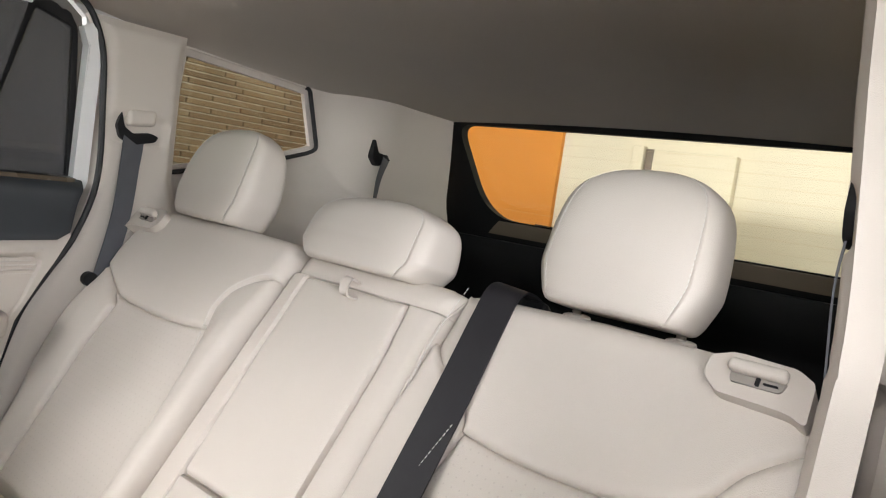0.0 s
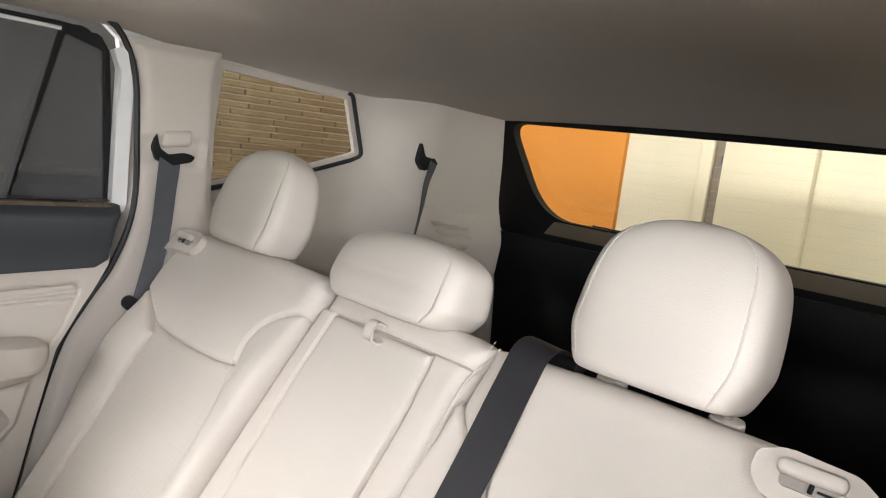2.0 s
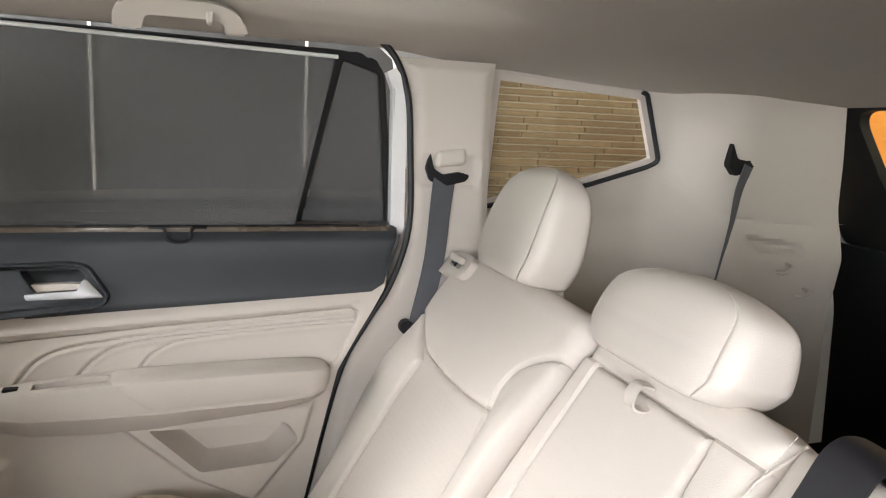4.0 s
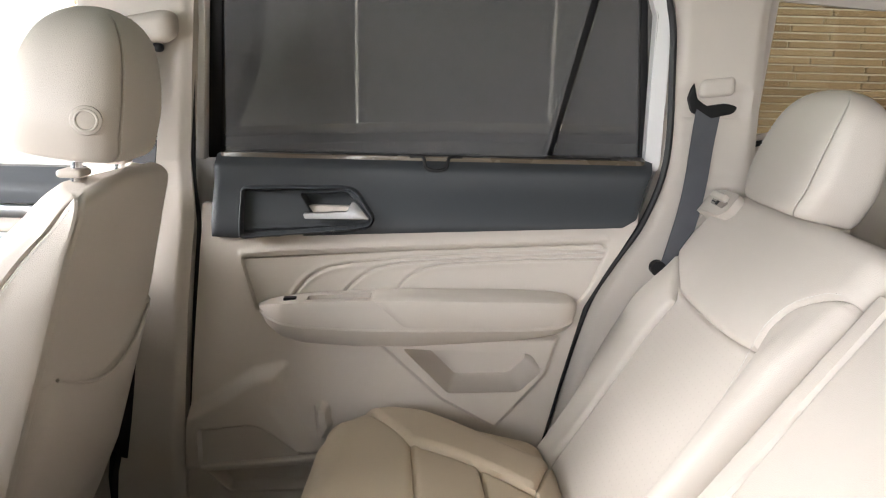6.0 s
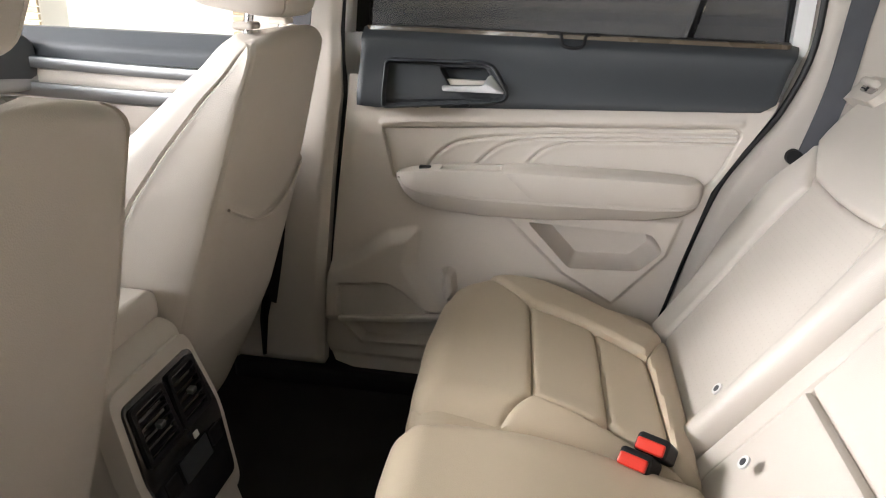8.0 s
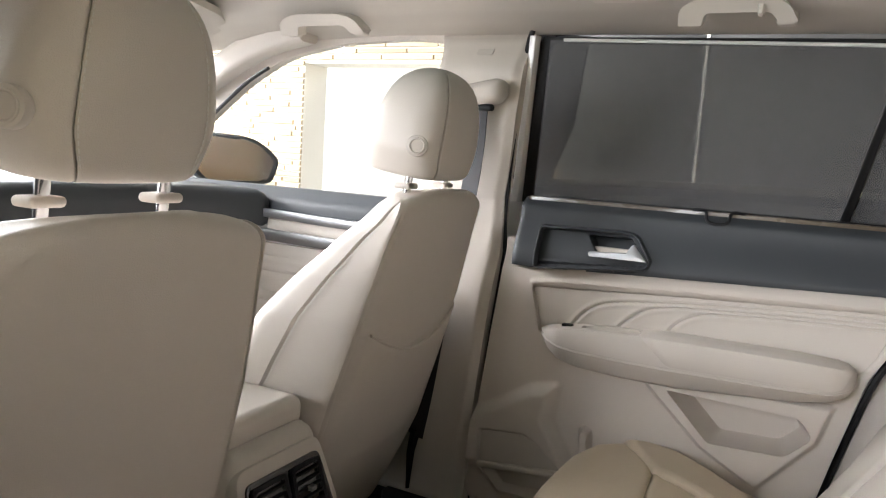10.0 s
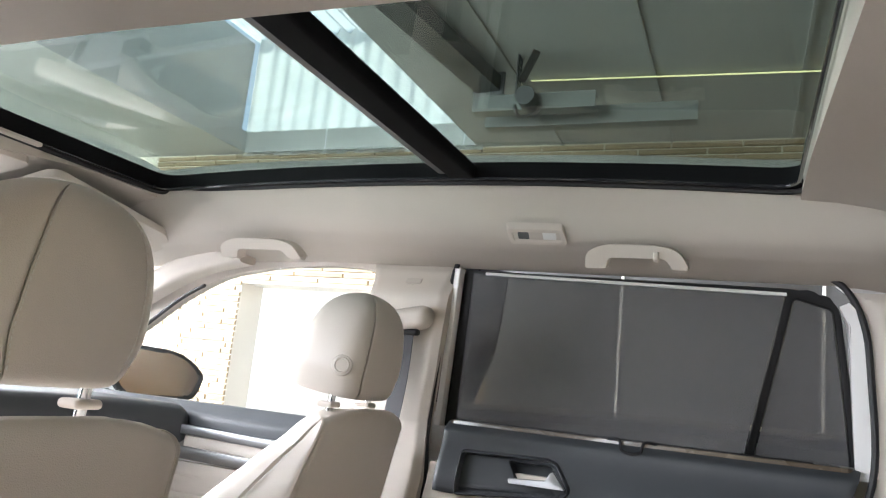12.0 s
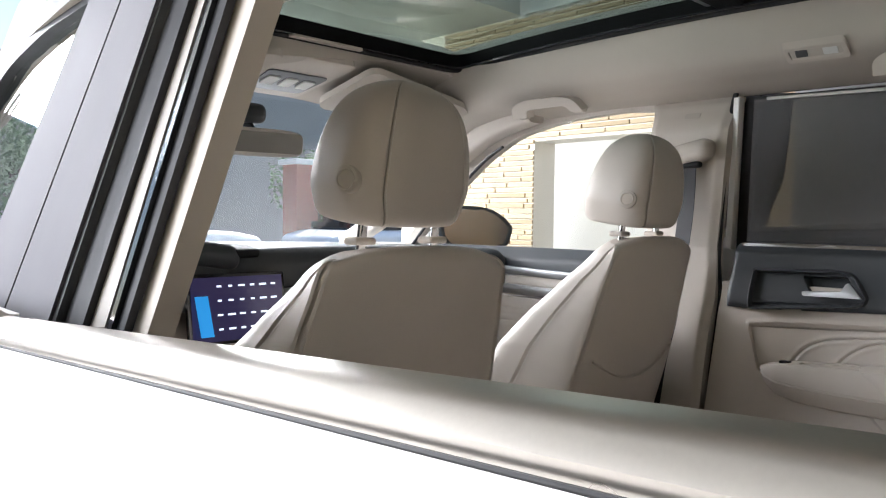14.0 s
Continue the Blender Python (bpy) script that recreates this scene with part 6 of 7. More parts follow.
def glow(name, colour, strength):
    m = bpy.data.materials.new(name)
    m.use_nodes = True
    b = m.node_tree.nodes["Principled BSDF"]
    b.inputs["Base Color"].default_value = (*colour, 1)
    b.inputs["Emission Color"].default_value, b.inputs["Emission Strength"].default_value = (*colour, 1), strength
    return m


BLUE_GLOW, ICON_GLOW = glow("blue_tile", (0.02, 0.30, 0.75), 0.45), glow("icon_white", (0.7, 0.75, 0.9), 0.9)


def scr(a, b, k):
    return Vector((a - 0.072, 0.955 + 0.12 * (b - 1.07) - k, b - 0.066))


disp = part("display", plate(arc([(-0.26, 1.138), (-0.03, 1.138), (-0.03, 0.99), (-0.26, 0.99)], 0.008, 4), scr, -0.012, bevel=0.002), GLOSS_BLACK, dash, "centre display, lit")
part("screen", plate([(-0.253, 1.131), (-0.037, 1.131), (-0.037, 0.997), (-0.253, 0.997)], lambda a, b, k: scr(a, b, 0.0015 - k), 0.001), SCREEN, disp)
part("blue_tile", plate([(-0.250, 1.094), (-0.222, 1.094), (-0.212, 1.01), (-0.240, 1.01)], lambda a, b, k: scr(a, b, 0.014 - k), 0.003), BLUE_GLOW, disp, "bright blue tag at the display")
random.seed(4)
for i in range(6):
    for j in range(4):
        x, z = -0.19 + 0.026 * i, 1.112 - 0.03 * j
        w = random.uniform(0.004, 0.009)
        part("icon", plate([(x - w, z + 0.002), (x + w, z + 0.002), (x + w, z - 0.002), (x - w, z - 0.002)], lambda a, b, k: scr(a, b, 0.003 - k), 0.001), ICON_GLOW, disp)

OFF[:] = -0.09, -0.048
mir = thing("rear_view_mirror", (0.03, 1.1, 1.42), "beige-backed interior mirror on the windscreen", "mirror")
part("housing", rbox(0.235, 0.04, 0.068, 0.016, 0.012, lambda a, b, c: (a * 0.98 + 0.01, b + 1.115 - 0.15 * a, c * (1 - 0.25 * (2 * a / 0.235) ** 4) + 1.422)), PLASTIC, mir)
part("glass", plate(arc([(-0.095, 1.396), (0.115, 1.396), (0.118, 1.446), (-0.095, 1.446)], 0.015, 4), lambda a, b, k: Vector((a, 1.0945 - 0.15 * (a - 0.01) + k, b)), 0.002), CHROME, mir)
part("stalk", cyl((0.01, 1.12, 1.43), (0.01, 1.19, 1.50), 0.012), BLACK, mir)
part("sensor_box", rbox(0.10, 0.09, 0.05, 0.02, 0.015, None, Matrix.Translation((0.0, 1.17, 1.495))), DARK, mir)
OFF[:] = 0.0, 0.0

# windscreen, bonnet and front pillars
ws = tagged(part("windscreen", solid([(x, y, z) for y, z in ((1.27, 1.510), (1.98, 1.10)) for x in np.linspace(-0.66, 0.66, 9)] + [(x, y + 0.004, z + 0.004) for y, z in ((1.27, 1.510), (1.98, 1.10)) for x in np.linspace(-0.66, 0.66, 9)],
      [(i, i + 1, i + 10, i + 9) for i in range(8)] + [(i + 18, i + 19, i + 28, i + 27) for i in range(8)]), GLASS), "clear windscreen", "windscreen", kind="structure")
ws.visible_shadow = False
tagged(part("bonnet", relief(-0.78, 0.78, 1.6, 2.75, 0.05, lambda x, y, k: (x, y, 1.08 - 0.12 * ((y - 1.6) / 1.15) ** 2 - 0.10 * (x / 0.78) ** 4 + k), lambda x, y: 0.0 * x, None, 0.03), WHITE_PAINT), "white painted bonnet ahead of the windscreen", "car body", kind="structure")
tagged(part("body_front", box(-0.78, 0.78, 2.70, 2.85, 0.35, 0.95, 0.03), WHITE_PAINT), "white front end of the car", "car body", kind="structure")
for sgn in (1, -1):
    tagged(part("windscreen_pillar", sweep(along([(sgn * 0.60, 0.80, 1.490), (sgn * 0.615, 0.98, 1.450), (sgn * 0.66, 1.25, 1.335), (sgn * 0.70, 1.60, 1.18), (sgn * 0.715, 1.80, 1.10)], 6), arc([(-0.035, -0.03), (0.03, -0.03), (0.03, 0.03), (-0.035, 0.03)], 0.018, 3)), PLASTIC), "beige trimmed windscreen pillar", "pillar", kind="structure")
    OFF[:] = 0.0, -0.022 if sgn > 0 else -0.05
    fd = thing("front_door", (sgn * 0.68, 0.8, 0.42), "closed front door with beige and dark trim", "car door", "car doors")
    part("upper_trim", relief(0.405, 1.30, 1.075, 1.135, 0.01, yz(sgn, lambda y, z: 0.63 + 0.04 * step(z, 1.10, 1.14)), lambda y, z: 0 * y, None, 0.03), DARK, fd)
    part("satin_strip", sweep(along([(sgn * 0.615, 0.42, 1.062), (sgn * 0.608, 0.7, 1.066), (sgn * 0.61, 1.0, 1.075), (sgn * 0.62, 1.25, 1.085)], 5), arc([(-0.006, -0.011), (0.006, -0.011), (0.006, 0.011), (-0.006, 0.011)], 0.003, 2)), SATIN, fd, "satin metal strip")
    part("grey_insert", relief(0.405, 1.28, 1.00, 1.055, 0.008, yz(sgn, lambda y, z: 0.622), lambda y, z: 0.003 * np.cos((z - 1.0) * 180), None, 0.02), PLASTIC, fd)
    part("satin_strip", sweep(along([(sgn * 0.612, 0.42, 1.012), (sgn * 0.606, 0.8, 1.016), (sgn * 0.61, 1.25, 1.03)], 5), arc([(-0.006, -0.014), (0.006, -0.014), (0.006, 0.014), (-0.006, 0.014)], 0.003, 2)), SATIN, fd)
    def fr(y, z):
        h = 0.0 * y
        for k in range(3):
            h = h - 0.004 * np.exp(-(seg_dist(y, z, [(1.2, 0.965 - 0.018 * k), (0.78 - 0.08 * k, 0.96 - 0.02 * k), (0.68 - 0.08 * k, 0.92), (0.62 - 0.08 * k, 0.88)]) / 0.004) ** 2)
        return h + 0.035 * step(signed(y, z, [(0.41, 0.86), (0.41, 0.79), (1.1, 0.79), (1.1, 0.87)]), -0.012, 0.012)
    part("door_trim", relief(0.405, 1.28, 0.45, 0.995, 0.008, yz(sgn, lambda y, z: 0.618), fr, None, 0.02), PLASTIC, fd)
    OFF[:] = (0.0, -0.06) if sgn > 0 else (-0.055, -0.075)
    part("outer_skin", relief(0.385, 1.75, 0.40, 1.165, 0.04, lambda y, z, k: (sgn * (0.80 + 0.012 * np.sin((z - 0.6) * 3.2) - 0.05 * step(z, 1.02, 1.18) - 0.03 * step(0.6 - z, 0, 0.25) + k), y, z), lambda y, z: 0.0 * y, None, 0.03), WHITE_PAINT, fd)
    part("waist_strip", sweep([(sgn * 0.760, y, 1.166 - 0.045 * (y - 0.38)) for y in np.linspace(0.378, 1.45, 24)], [(-0.016, -0.004), (0.016, -0.010), (0.018, -0.002), (0.004, 0.008), (-0.014, 0.009)]), ALUMINIUM, fd)
    OFF[:] = 0.0, 0.0
    if sgn > 0:
        part("pillar_cover", plate([(0.470, 1.150), (0.366, 1.160), (0.227, 1.492), (0.305, 1.497)], on_side(sgn, -0.045), -0.012, bevel=0.002), PILLAR_FILM, fd, "glossy grey pillar cover")
    else:
        pillar_band("pillar_cover", 0.757, (0.796, 0.476), (0.613, 0.363), PILLAR_FILM, fd, "satin grey pillar cover")
    win = arc([(0.49 if sgn > 0 else 0.70, 1.095), (0.455 if sgn > 0 else 0.47, 1.466), (0.55, 1.478), (0.75, 1.470), (0.92, 1.440), (1.06, 1.375), (1.30, 1.22), (1.46, 1.09)], [0, 0.03, 0.05, 0.05, 0.05, 0.05, 0.02, 0], 4)
    out = arc([(0.40 if sgn > 0 else 0.62, 1.08), (0.32 if sgn > 0 else 0.40, 1.51), (0.55, 1.532), (0.79, 1.520), (0.98, 1.478), (1.11, 1.402), (1.34, 1.235), (1.54, 1.07)], [0, 0.03, 0.05, 0.05, 0.05, 0.05, 0.02, 0], 4)
    part("window_frame", plate(out, on_side(sgn, 0.005 if sgn > 0 else 0.05), 0.03, [win], 0.003), PLASTIC if sgn > 0 else RUBBER, fd, "window surround")
    part("pillar_seal", sweep(along([(sgn * (float(side_x(z)) - 0.012), y, z) for y, z in ((0.98, 1.412), (1.06, 1.373), (1.18, 1.295), (1.30, 1.218), (1.46, 1.088))], 4), ring(0.005, 6)), RUBBER, fd)
    pane = part("window_pane", plate(win, on_side(sgn, -0.008 if sgn > 0 else 0.04), 0.004), GLASS, fd, "clear side window")
    pane.visible_shadow = False
    em = thing("door_mirror", (sgn * 0.92, 1.3, 1.06), "grey-edged door mirror with a clear glass", "door mirror", "door mirrors")
    rim = arc([(0.765, 1.246), (0.965, 1.238), (1.030, 1.216), (1.094, 1.166), (1.066, 1.088), (0.835, 1.084), (0.780, 1.122)], [0.02, 0.06, 0.06, 0.02, 0.03, 0.05, 0.04], 6)
    mid_ = np.array((0.92, 1.166))
    facing = lambda a, b_, k: Vector((sgn * a, 1.320 - 0.20 * (a - 0.92) + k, b_))
    shell_rings = []
    for grow, back in ((0.93, 0.004), (1.0, 0.014), (1.01, 0.05), (0.90, 0.09), (0.6, 0.118), (0.2, 0.126)):
        shell_rings.append([tuple(facing(*(mid_ + (np.array(p) - mid_) * grow), back)) for p in rim])
    part("shell", loft(shell_rings), WHITE_PAINT, em)
    part("bezel", plate(rim, lambda a, b_, k: facing(a, b_, k - 0.004), 0.016, [[tuple(mid_ + (np.array(p) - mid_) * (0.90, 0.87)) for p in rim]], 0.004), DARK, em, "dark grey rim")
    part("glass", plate([tuple(mid_ + (np.array(p) - mid_) * (0.915, 0.885)) for p in rim], lambda a, b_, k: facing(a, b_, k + 0.001), 0.002), CHROME, em, "mirror glass")
    part("arm", sweep([(sgn * 0.70, 1.42, 1.080), (sgn * 0.78, 1.42, 1.085), (sgn * 0.88, 1.39, 1.10)], rect(0.07, 0.04)), DARK, em)
    OFF[:], OFF_Y[0] = (0.0, 0.0), 0.0
# sills
for sgn in (1, -1):
    tagged(part("door_sill", rbox(0.10, 0.95, 0.05, 0.012, 0.03, None, Matrix.Translation((sgn * 0.63, 0.05, 0.415))), BLACK), "black door sill trim", "sill", "door sills", "structure")
    tagged(part("underbody", box(min(sgn * 0.62, sgn * 0.78), max(sgn * 0.62, sgn * 0.78), -1.7, 2.2, 0.30, 0.40), BLACK, smooth=False), "dark underbody edge", "car body", kind="structure")


# ---- carport fittings ----
SHEET = bpy.data.materials.new("translucent_sheet")
SHEET.use_nodes = True
_n, _l = SHEET.node_tree.nodes, SHEET.node_tree.links
_n.remove(_n["Principled BSDF"])
_t, _d, _x = _n.new("ShaderNodeBsdfTranslucent"), _n.new("ShaderNodeBsdfDiffuse"), _n.new("ShaderNodeMixShader")
_t.inputs[0].default_value, _d.inputs[0].default_value = (0.93, 0.95, 0.99, 1), (0.88, 0.90, 0.93, 1)
_x.inputs[0].default_value = 0.10
_l.new(_t.outputs[0], _x.inputs[1])
_l.new(_d.outputs[0], _x.inputs[2])
_l.new(_x.outputs[0], _n["Material Output"].inputs["Surface"])
tagged(part("skylight_sheet", relief(SKY_X0 - 0.05, WALL_X + 0.05, SKY_Y0 - 0.05, SKY_Y1 + 0.05, 0.0125, lambda x, y, k: (x, y, CEIL + 0.70 + k), lambda x, y: 0.012 * np.sin(y * 78), None, 0.0), SHEET), "white translucent corrugated skylight sheet", "skylight", kind="structure")
tagged(part("skylight_side", relief(SKY_Y0 - 0.03, SKY_Y1 + 0.02, CEIL - 0.02, CEIL + 0.72, 0.0125, lambda y, z, k: (WALL_X - 0.005 + k, y, z), lambda y, z: 0.010 * np.sin(y * 62) + 0.006 * np.sin(y * 23 + 1), None, 0.0), SHEET), "white translucent ribbed sheet above the brick wall", "skylight", kind="structure")
for y0_, y1_ in ((SKY_Y0 - 0.16, SKY_Y0 - 0.06), (SKY_Y1 + 0.06, SKY_Y1 + 0.16)):
    tagged(part("skylight_curb", box(SKY_X0 - 0.1, WALL_X, y0_, y1_, CEIL + 0.122, CEIL + 0.68), SLAB, smooth=False), "grey upstand beside the skylight", "curb", kind="structure")
PANEL_DARK = mat("dark_gate", (0.075, 0.076, 0.076), 0.55, var=0.12, vscale=2, bump=0.15, bscale=90)
# white colour stands for daylight coming through the gate's gaps
JOINT_DAYLIGHT = mat("joint_daylight", (0.93, 0.93, 0.91), 0.7, var=0.02)
gatep = thing("dark_gate", (2.37, -0.4, 0.0), "dark grey panelled gate, white strips for daylight in its gaps", "gate")
for y0, y1 in ((-1.40, -0.624), (-0.616, 0.160), (0.168, 0.75)):
    for z0, z1 in ((0.02, 0.80), (0.81, 0.953), (0.961, 1.95)):
        part("panel", box(2.36, 2.395, y0, y1, z0, z1, 0.003), PANEL_DARK, gatep)
for y in (-0.62, 0.164):
    part("joint_strip", box(2.352, 2.372, y - 0.006, y + 0.006, 0.02, 1.95), JOINT_DAYLIGHT, gatep, "white strip painted for daylight in the gap")
part("joint_strip", box(2.352, 2.372, -1.40, 0.75, 0.951, 0.963), JOINT_DAYLIGHT, gatep)
back_panel = thing("wall_panel", (0.6, WALL_Y, 0.0), "cream door leaf set proud on the rear wall", "door")
part("leaf", box(0.318, 0.704, WALL_Y + 0.002, WALL_Y + 0.05, 0.05, 1.545, 0.004), CREAM, back_panel)
part("stile", box(0.757, 0.815, WALL_Y + 0.002, WALL_Y + 0.045, 0.0, 1.56, 0.004), CREAM, back_panel)
part("stile", box(0.709, 0.752, WALL_Y + 0.002, WALL_Y + 0.03, 0.0, 1.55, 0.004), LEDGE_BROWN, back_panel)
part("hinge", cyl((0.716, WALL_Y + 0.042, 1.40), (0.716, WALL_Y + 0.042, 1.44), 0.006), STEEL, back_panel)
# door rails hung from the ceiling
rails = thing("ceiling_rail", (1.85, 0.2, 2.3), "galvanised rails and perforated strap hung from the ceiling", "rail")
GALV = mat("galvanised", (0.36, 0.38, 0.37), 0.4, 0.7, var=0.12, vscale=12)
part("rail", sweep([(1.56, 0.165, 2.25), (1.56, 0.62, 2.25)], [(-0.03, -0.03), (0.03, -0.03), (0.03, -0.024), (-0.024, -0.024), (-0.024, 0.024), (0.03, 0.024), (0.03, 0.03), (-0.03, 0.03)]), GALV, rails)
part("rail", sweep([(1.71, -0.165, 2.25), (1.71, 0.62, 2.25)], [(-0.03, -0.035), (0.03, -0.035), (0.03, -0.028), (-0.024, -0.028), (-0.024, 0.028), (0.03, 0.028), (0.03, 0.035), (-0.03, 0.035)]), GALV, rails)
holes = [arc([(1.470, z - 0.005), (1.490, z - 0.005), (1.490, z + 0.005), (1.470, z + 0.005)], 0.003, 2) for z in np.arange(2.26, 2.39, 0.020)]
part("hanger_strap", plate([(1.457, 2.24), (1.503, 2.24), (1.503, 2.40), (1.457, 2.40)], lambda a, b, k: Vector((a, 0.43 + k, b)), 0.005, holes), STEEL, rails, "perforated steel strap")
part("brace", sweep([(1.49, 0.425, 2.31), (1.44, 0.36, 2.40)], rect(0.03, 0.006)), STEEL, rails)
part("bracket", cyl((1.46, 0.40, 2.245), (1.60, 0.40, 2.245), 0.035, 24), STEEL, rails)
part("hook", sweep(along([(1.50, 0.40, 2.28), (1.54, 0.36, 2.22), (1.52, 0.43, 2.19), (1.48, 0.44, 2.22)], 5), ring(0.006, 6)), STEEL, rails)
beam = thing("ceiling_beam", (1.4, 0.5, 2.34), "dark steel opener beam under the ceiling", "beam")
part("web", sweep([(0.2, 0.76, 2.345), (1.58, 0.58, 2.345)], rect(0.10, 0.06)), STEEL, beam)
part("end_plate", rbox(0.012, 0.13, 0.09, 0.003, 0.03, None, pose(1.58, 0.58, 2.345, 0, 0, -8)), STEEL, beam)
strip = thing("light_strip", (1.6, -0.3, 2.39), "thin yellow light strip on the ceiling", "light strip")
part("tube", cyl((1.66, 0.44, 2.388), (1.79, -1.4, 2.388), 0.003, 8), glow("yellow_glow", (0.9, 0.82, 0.45), 1.0), strip)
# added lamp, out of view, with a glowing face; brightens the rear wall
lampo = thing("rear_fill_lamp", (0.4, -2.3, 2.35), "unseen warm lamp added to brighten the rear wall", "ceiling lamp")
part("frame", rbox(0.62, 0.32, 0.04, 0.01, 0.05, None, Matrix.Translation((0.4, -2.25, 2.38))), SATIN, lampo)
part("diffuser", box(0.12, 0.68, -2.38, -2.12, 2.350, 2.359), glow("warm_glow", (1.0, 0.82, 0.55), 2.5), lampo, "glowing face of the added lamp")
area("rear_fill_light", (0.4 * S, -2.25 * S, 2.33 * S), (0.4 * S, -2.35 * S, 0), 0.6, 0.28, 2.4, (1.0, 0.82, 0.56))

# ---- outside ----
LEAF = mat("leaves", (0.10, 0.20, 0.045), 0.6, var=0.25, vscale=8, second=(0.05, 0.12, 0.02))
BARK = mat("bark", (0.16, 0.11, 0.08), 0.9, var=0.2, vscale=15, bump=0.5, bscale=80)
RED_BRICK = mat("red_brick", (0.42, 0.13, 0.08), 0.85, var=0.15, vscale=20, bump=0.4, bscale=150)
FAR_WALL = mat("far_facade", (0.44, 0.42, 0.39), 0.9, var=0.08, vscale=0.6, bump=0.2, bscale=20)
STUCCO = mat("white_stucco", (0.80, 0.79, 0.76), 0.9, var=0.04, vscale=2, bump=0.3, bscale=120)


def tree(x, y, h, r, seed):
    rnd = random.Random(seed)
    o = thing("tree", (x, y, 0), "leafy green street tree in the sun", "tree", "street trees")
    part("trunk", sweep(along([(x, y, -0.02), (x + 0.05, y, h * 0.3), (x - 0.04, y + 0.05, h * 0.6), (x, y, h * 0.8)], 5), ring(0.11, 8), scale=lambda t: 1 - 0.6 * t), BARK, o)
    for k in range(6):
        a = k * 1.05 + rnd.random()
        z = h * (0.4 + 0.06 * k)
        part("limb", sweep(along([(x, y, z), (x + 0.4 * r * math.cos(a), y + 0.4 * r * math.sin(a), z + 0.25 * r), (x + 0.8 * r * math.cos(a), y + 0.8 * r * math.sin(a), z + 0.5 * r)], 3), ring(0.035, 6), scale=lambda t: 1 - 0.7 * t, up=(0.3, 0.2, 1)), BARK, o)
    V, Fc = [], []
    for k in range(3200):
        a, b, q = rnd.random() * 6.283, math.acos(rnd.uniform(-1, 1)), r * rnd.random() ** 0.45
        lump = 1 + 0.25 * math.sin(3 * a + seed) * math.sin(2.3 * b)
        c = Vector((x + q * lump * math.sin(b) * math.cos(a), y + q * lump * math.sin(b) * math.sin(a), h * 0.78 + 0.8 * q * lump * math.cos(b)))
        s_ = rnd.uniform(0.05, 0.10)
        u = Vector((rnd.gauss(0, 1), rnd.gauss(0, 1), rnd.gauss(0, 1))).normalized()
        w = u.orthogonal().normalized()
        i = len(V)
        V += [tuple(c - u * s_), tuple(c + w * s_ * 0.5), tuple(c + u * s_), tuple(c - w * s_ * 0.5)]
        Fc.append((i, i + 1, i + 2, i + 3))
    part("crown", solid(V, Fc), LEAF, o, smooth=False)


tree(10.2, 15.5, 2.6, 1.3, 1)
tree(12.6, 16.8, 3.0, 1.5, 2)
tree(3.2, 16.0, 2.8, 1.4, 3)
tree(17.0, 18.0, 3.2, 1.6, 4)
for x, y in ((8.3, 13.5), (4.9, 14.0), (15.2, 14.2)):
    col = thing("brick_column", (x, y, 0), "red brick gate column across the yard", "column", "brick columns")
    part("shaft", box(x - 0.28, x + 0.28, y - 0.28, y + 0.28, -0.02, 2.35, 0.01), RED_BRICK, col, smooth=False)
    part("cap", box(x - 0.36, x + 0.36, y - 0.36, y + 0.36, 2.35, 2.47, 0.02), STUCCO, col, smooth=False)


def far_car(x, y, turn, label):
    o = thing("parked_car", (x, y, 0), label, "car", "parked cars")
    m = pose(x, y, 0, 0, 0, turn)
    part("body", rbox(4.1, 1.65, 0.62, 0.18, 0.15, lambda a, b, c: (a, b * (1 - 0.04 * (abs(a) > 1.6)), c + 0.62 - 0.10 * step(abs(a), 1.3, 2.05) * (c > 0)), m), WHITE_PAINT, o)
    part("cabin", rbox(2.3, 1.45, 0.55, 0.16, 0.15, lambda a, b, c: (a * (1 - 0.25 * (c > 0)) - 0.1, b * (1 - 0.12 * (c > 0)), c + 1.10), m), GLOSS_BLACK, o, "dark glazed cabin")
    part("roof", rbox(1.55, 1.2, 0.06, 0.03, 0.15, lambda a, b, c: (a - 0.1, b, c + 1.375), m), WHITE_PAINT, o)
    for a in (-1.25, 1.25):
        for b in (-0.80, 0.80):
            w = part("wheel", cyl(m @ Vector((a, b - 0.09, 0.29)), m @ Vector((a, b + 0.09, 0.29)), 0.31, 20, bevel=0.03), RUBBER, o)
            part("rim", cyl(m @ Vector((a, b - 0.095, 0.29)), m @ Vector((a, b + 0.095, 0.29)), 0.19, 16), SATIN, w)


far_car(9.6, 12.6, 8, "white parked car in the sunlit yard")
far_car(4.2, 12.4, -6, "white parked car beyond the gate")
tagged(part("far_building", box(-6, 34, 24, 25, 0, 6.0), FAR_WALL, smooth=False), "pale sunlit building across the yard", "building", kind="structure")
tagged(part("yard_wall", box(3.4, 3.55, 0.4, 4.2, 0, 2.4), STUCCO, smooth=False), "white sunlit wall seen through the doorway", "wall", kind="structure")

# ---- bricks of the wall beside the car, last ----
random.seed(11)
BRICK = bpy.data.materials.new("tan_brick")
BRICK.use_nodes = True
_n, _l = BRICK.node_tree.nodes, BRICK.node_tree.links
_b = _n["Principled BSDF"]
_b.inputs["Roughness"].default_value = 0.85
_oi, _gi, _cr, _ns, _ad, _tc = _n.new("ShaderNodeObjectInfo"), _n.new("ShaderNodeNewGeometry"), _n.new("ShaderNodeValToRGB"), _n.new("ShaderNodeTexNoise"), _n.new("ShaderNodeMath"), _n.new("ShaderNodeTexCoord")
_ad.operation = "ADD"
_fr = _n.new("ShaderNodeMath")
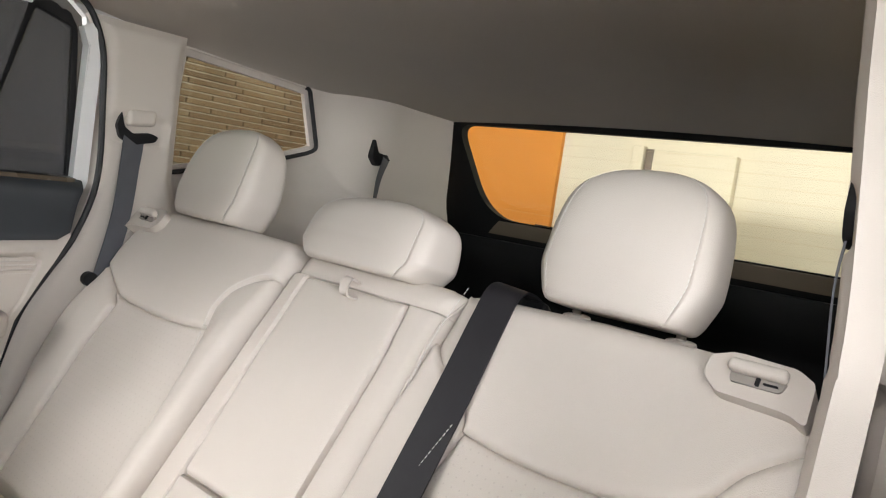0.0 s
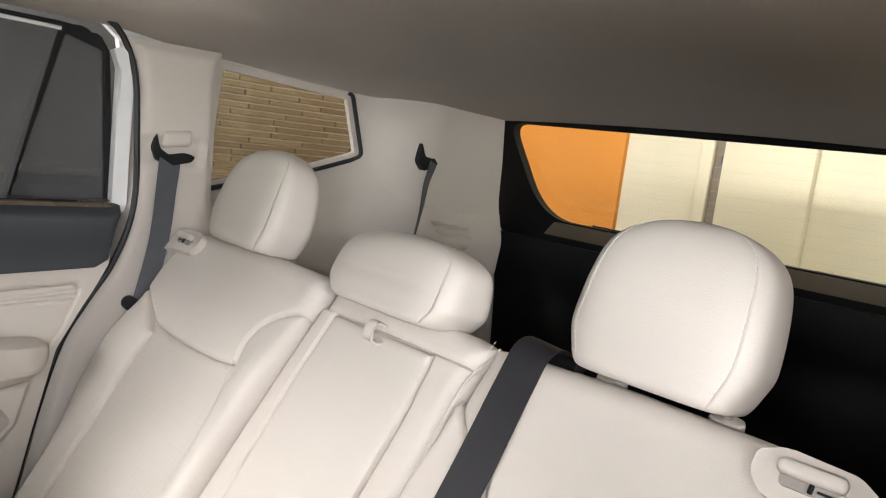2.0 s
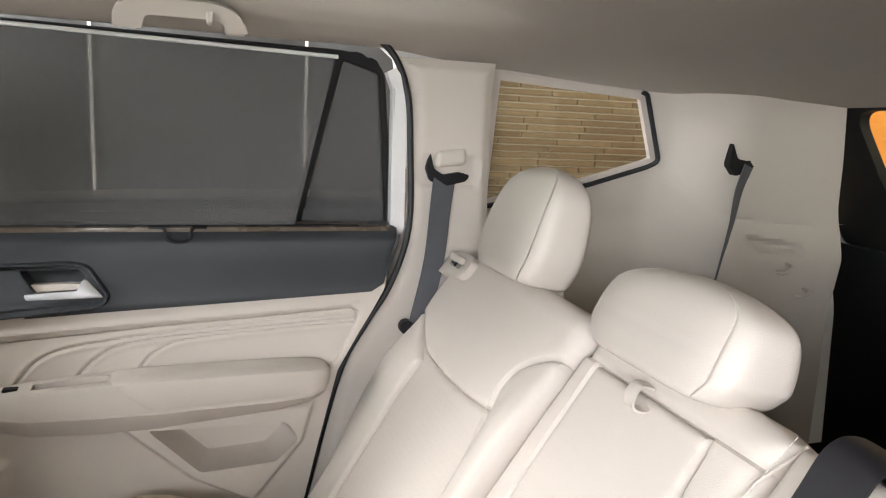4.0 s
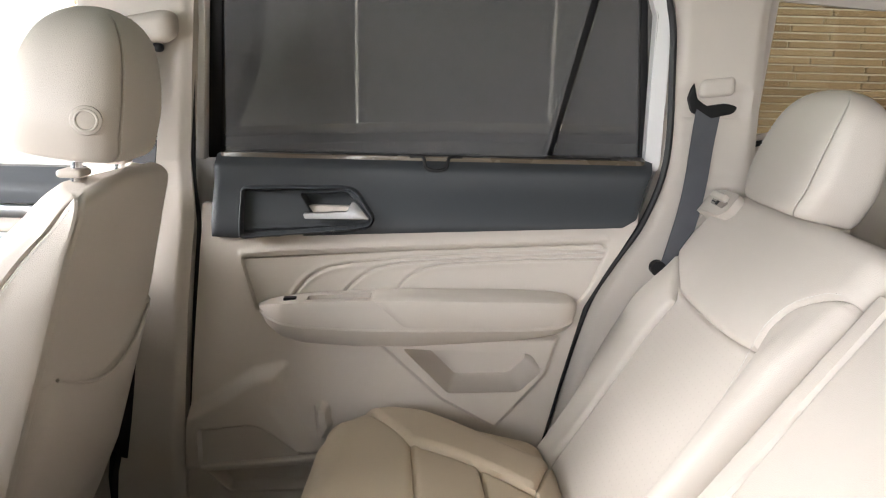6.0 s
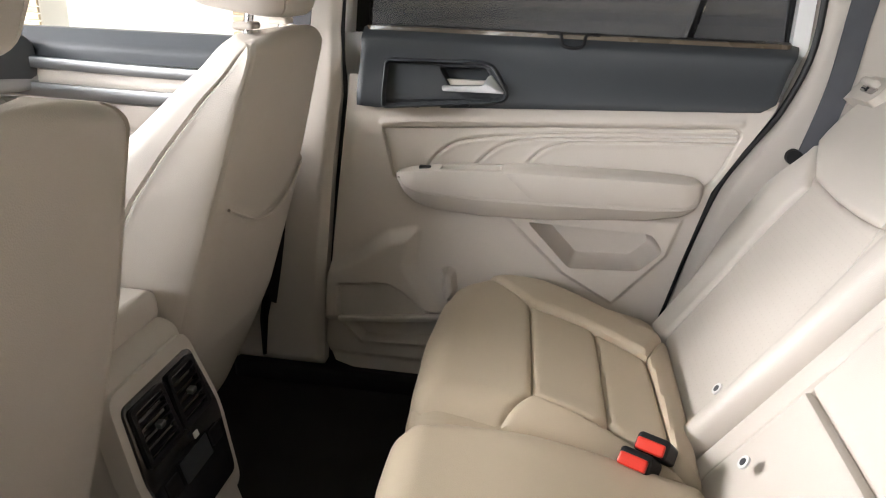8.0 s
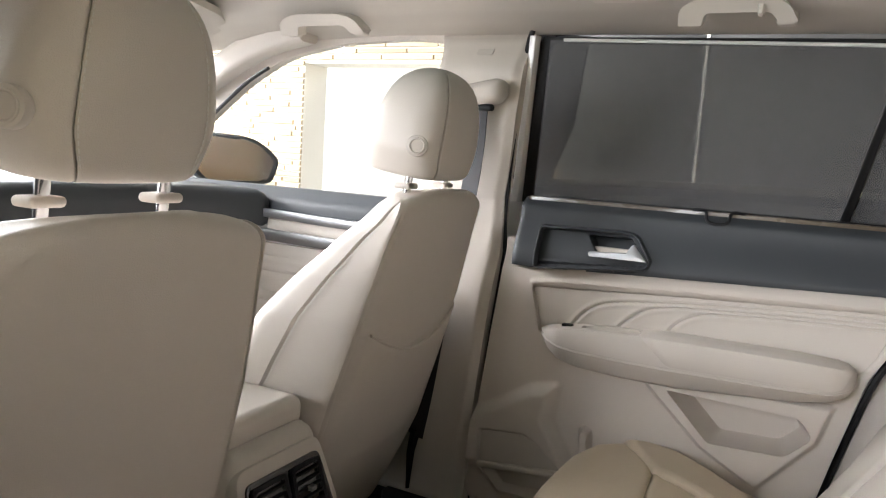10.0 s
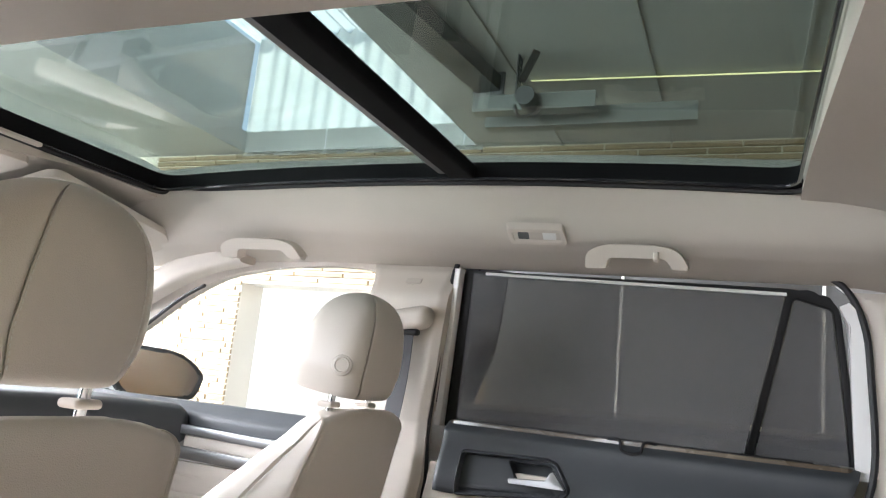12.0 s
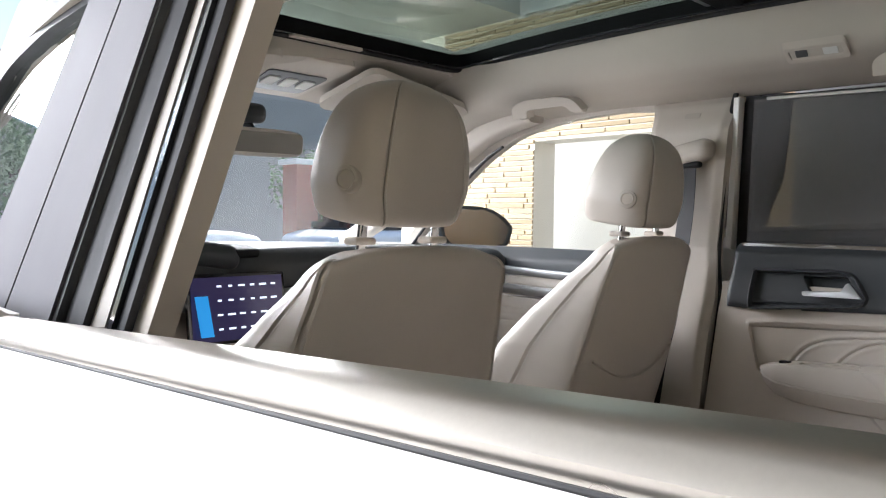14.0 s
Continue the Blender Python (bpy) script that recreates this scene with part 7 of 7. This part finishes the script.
_fr.operation = "FRACT"
_l.new(_oi.outputs["Random"], _ad.inputs[0])
_l.new(_gi.outputs["Random Per Island"], _ad.inputs[1])
_l.new(_ad.outputs[0], _fr.inputs[0])
_l.new(_fr.outputs[0], _cr.inputs[0])
_cr.color_ramp.elements[0].color, _cr.color_ramp.elements[1].color = (0.34, 0.25, 0.15, 1), (0.52, 0.40, 0.25, 1)
_mx = _n.new("ShaderNodeMix")
_mx.data_type, _mx.blend_type = "RGBA", "MULTIPLY"
_mx.inputs[0].default_value = 0.5
_ns.inputs["Scale"].default_value = 90
_l.new(_tc.outputs["Object"], _ns.inputs["Vector"])
_l.new(_cr.outputs[0], _mx.inputs[6])
_l.new(_ns.outputs["Fac"], _mx.inputs[7])
_l.new(_mx.outputs[2], _b.inputs["Base Color"])
_bp = _n.new("ShaderNodeBump")
_bp.inputs["Strength"].default_value, _bp.inputs["Distance"].default_value = 0.4, 0.002
_l.new(_ns.outputs["Fac"], _bp.inputs["Height"])
_l.new(_bp.outputs[0], _b.inputs["Normal"])

COURSE, JOINT, LONG = 0.0315, 0.006, 0.30


def brick_verts(y0, y1, z0, z1):
    """A brick's face with eased edges."""
    e = 0.0025
    x0, x1 = WALL_X + 0.012, WALL_X
    return [(x0, y0, z0), (x0, y1, z0), (x0, y1, z1), (x0, y0, z1), (x1, y0 + e, z0 + e), (x1, y1 - e, z0 + e), (x1, y1 - e, z1 - e), (x1, y0 + e, z1 - e)]


BRICK_FACES = [(4, 5, 6, 7), (0, 1, 5, 4), (1, 2, 6, 5), (2, 3, 7, 6), (3, 0, 4, 7)]
one = bpy.data.meshes.new("brick")
L2, H2 = (LONG - JOINT) / 2, (COURSE - JOINT) / 2
one.from_pydata([(p[0] * S - WALL_X * S, p[1] * S, p[2] * S) for p in brick_verts(-L2, L2, -H2, H2)], [], BRICK_FACES)
one.materials.append(BRICK)
rest_v, rest_f, single = [], [], 0
for row in range(int(CEIL / COURSE)):
    zc = row * COURSE + COURSE / 2
    y = WALL_Y + random.uniform(-0.3, 0)
    while y < 3.0:
        a, b = y + JOINT / 2, y + LONG - JOINT / 2
        y += LONG
        ac, bc = max(a, WALL_Y + 0.035), min(b, 2.98)
        if bc - ac < 0.02:
            continue
        if -1.39 < ac and bc < 0.75 and zc < 1.94:
            continue
        if zc < DOOR_Z + 0.02 and bc > DOOR_Y0 and ac < DOOR_Y1:
            if ac < DOOR_Y0 - 0.03:
                bc = DOOR_Y0
            elif bc > DOOR_Y1 + 0.03:
                ac = DOOR_Y1
            else:
                continue
        if ac == a and bc == b and -2.55 < ac and bc < -1.30 and 0.95 < zc < 1.75 and single < 300:
            o = new("brick", one)
            o.parent = wall_right
            o.location = (WALL_X * S, (a + b) / 2 * S, zc * S)
            single += 1
        else:
            i = len(rest_v)
            rest_v += brick_verts(ac, bc, zc - H2, zc + H2)
            rest_f += [tuple(k + i for k in f) for f in BRICK_FACES]
rest = part("bricks", solid(rest_v, rest_f), BRICK, wall_right, "long thin tan bricks", smooth=False)
rest["kind"] = "stuff"
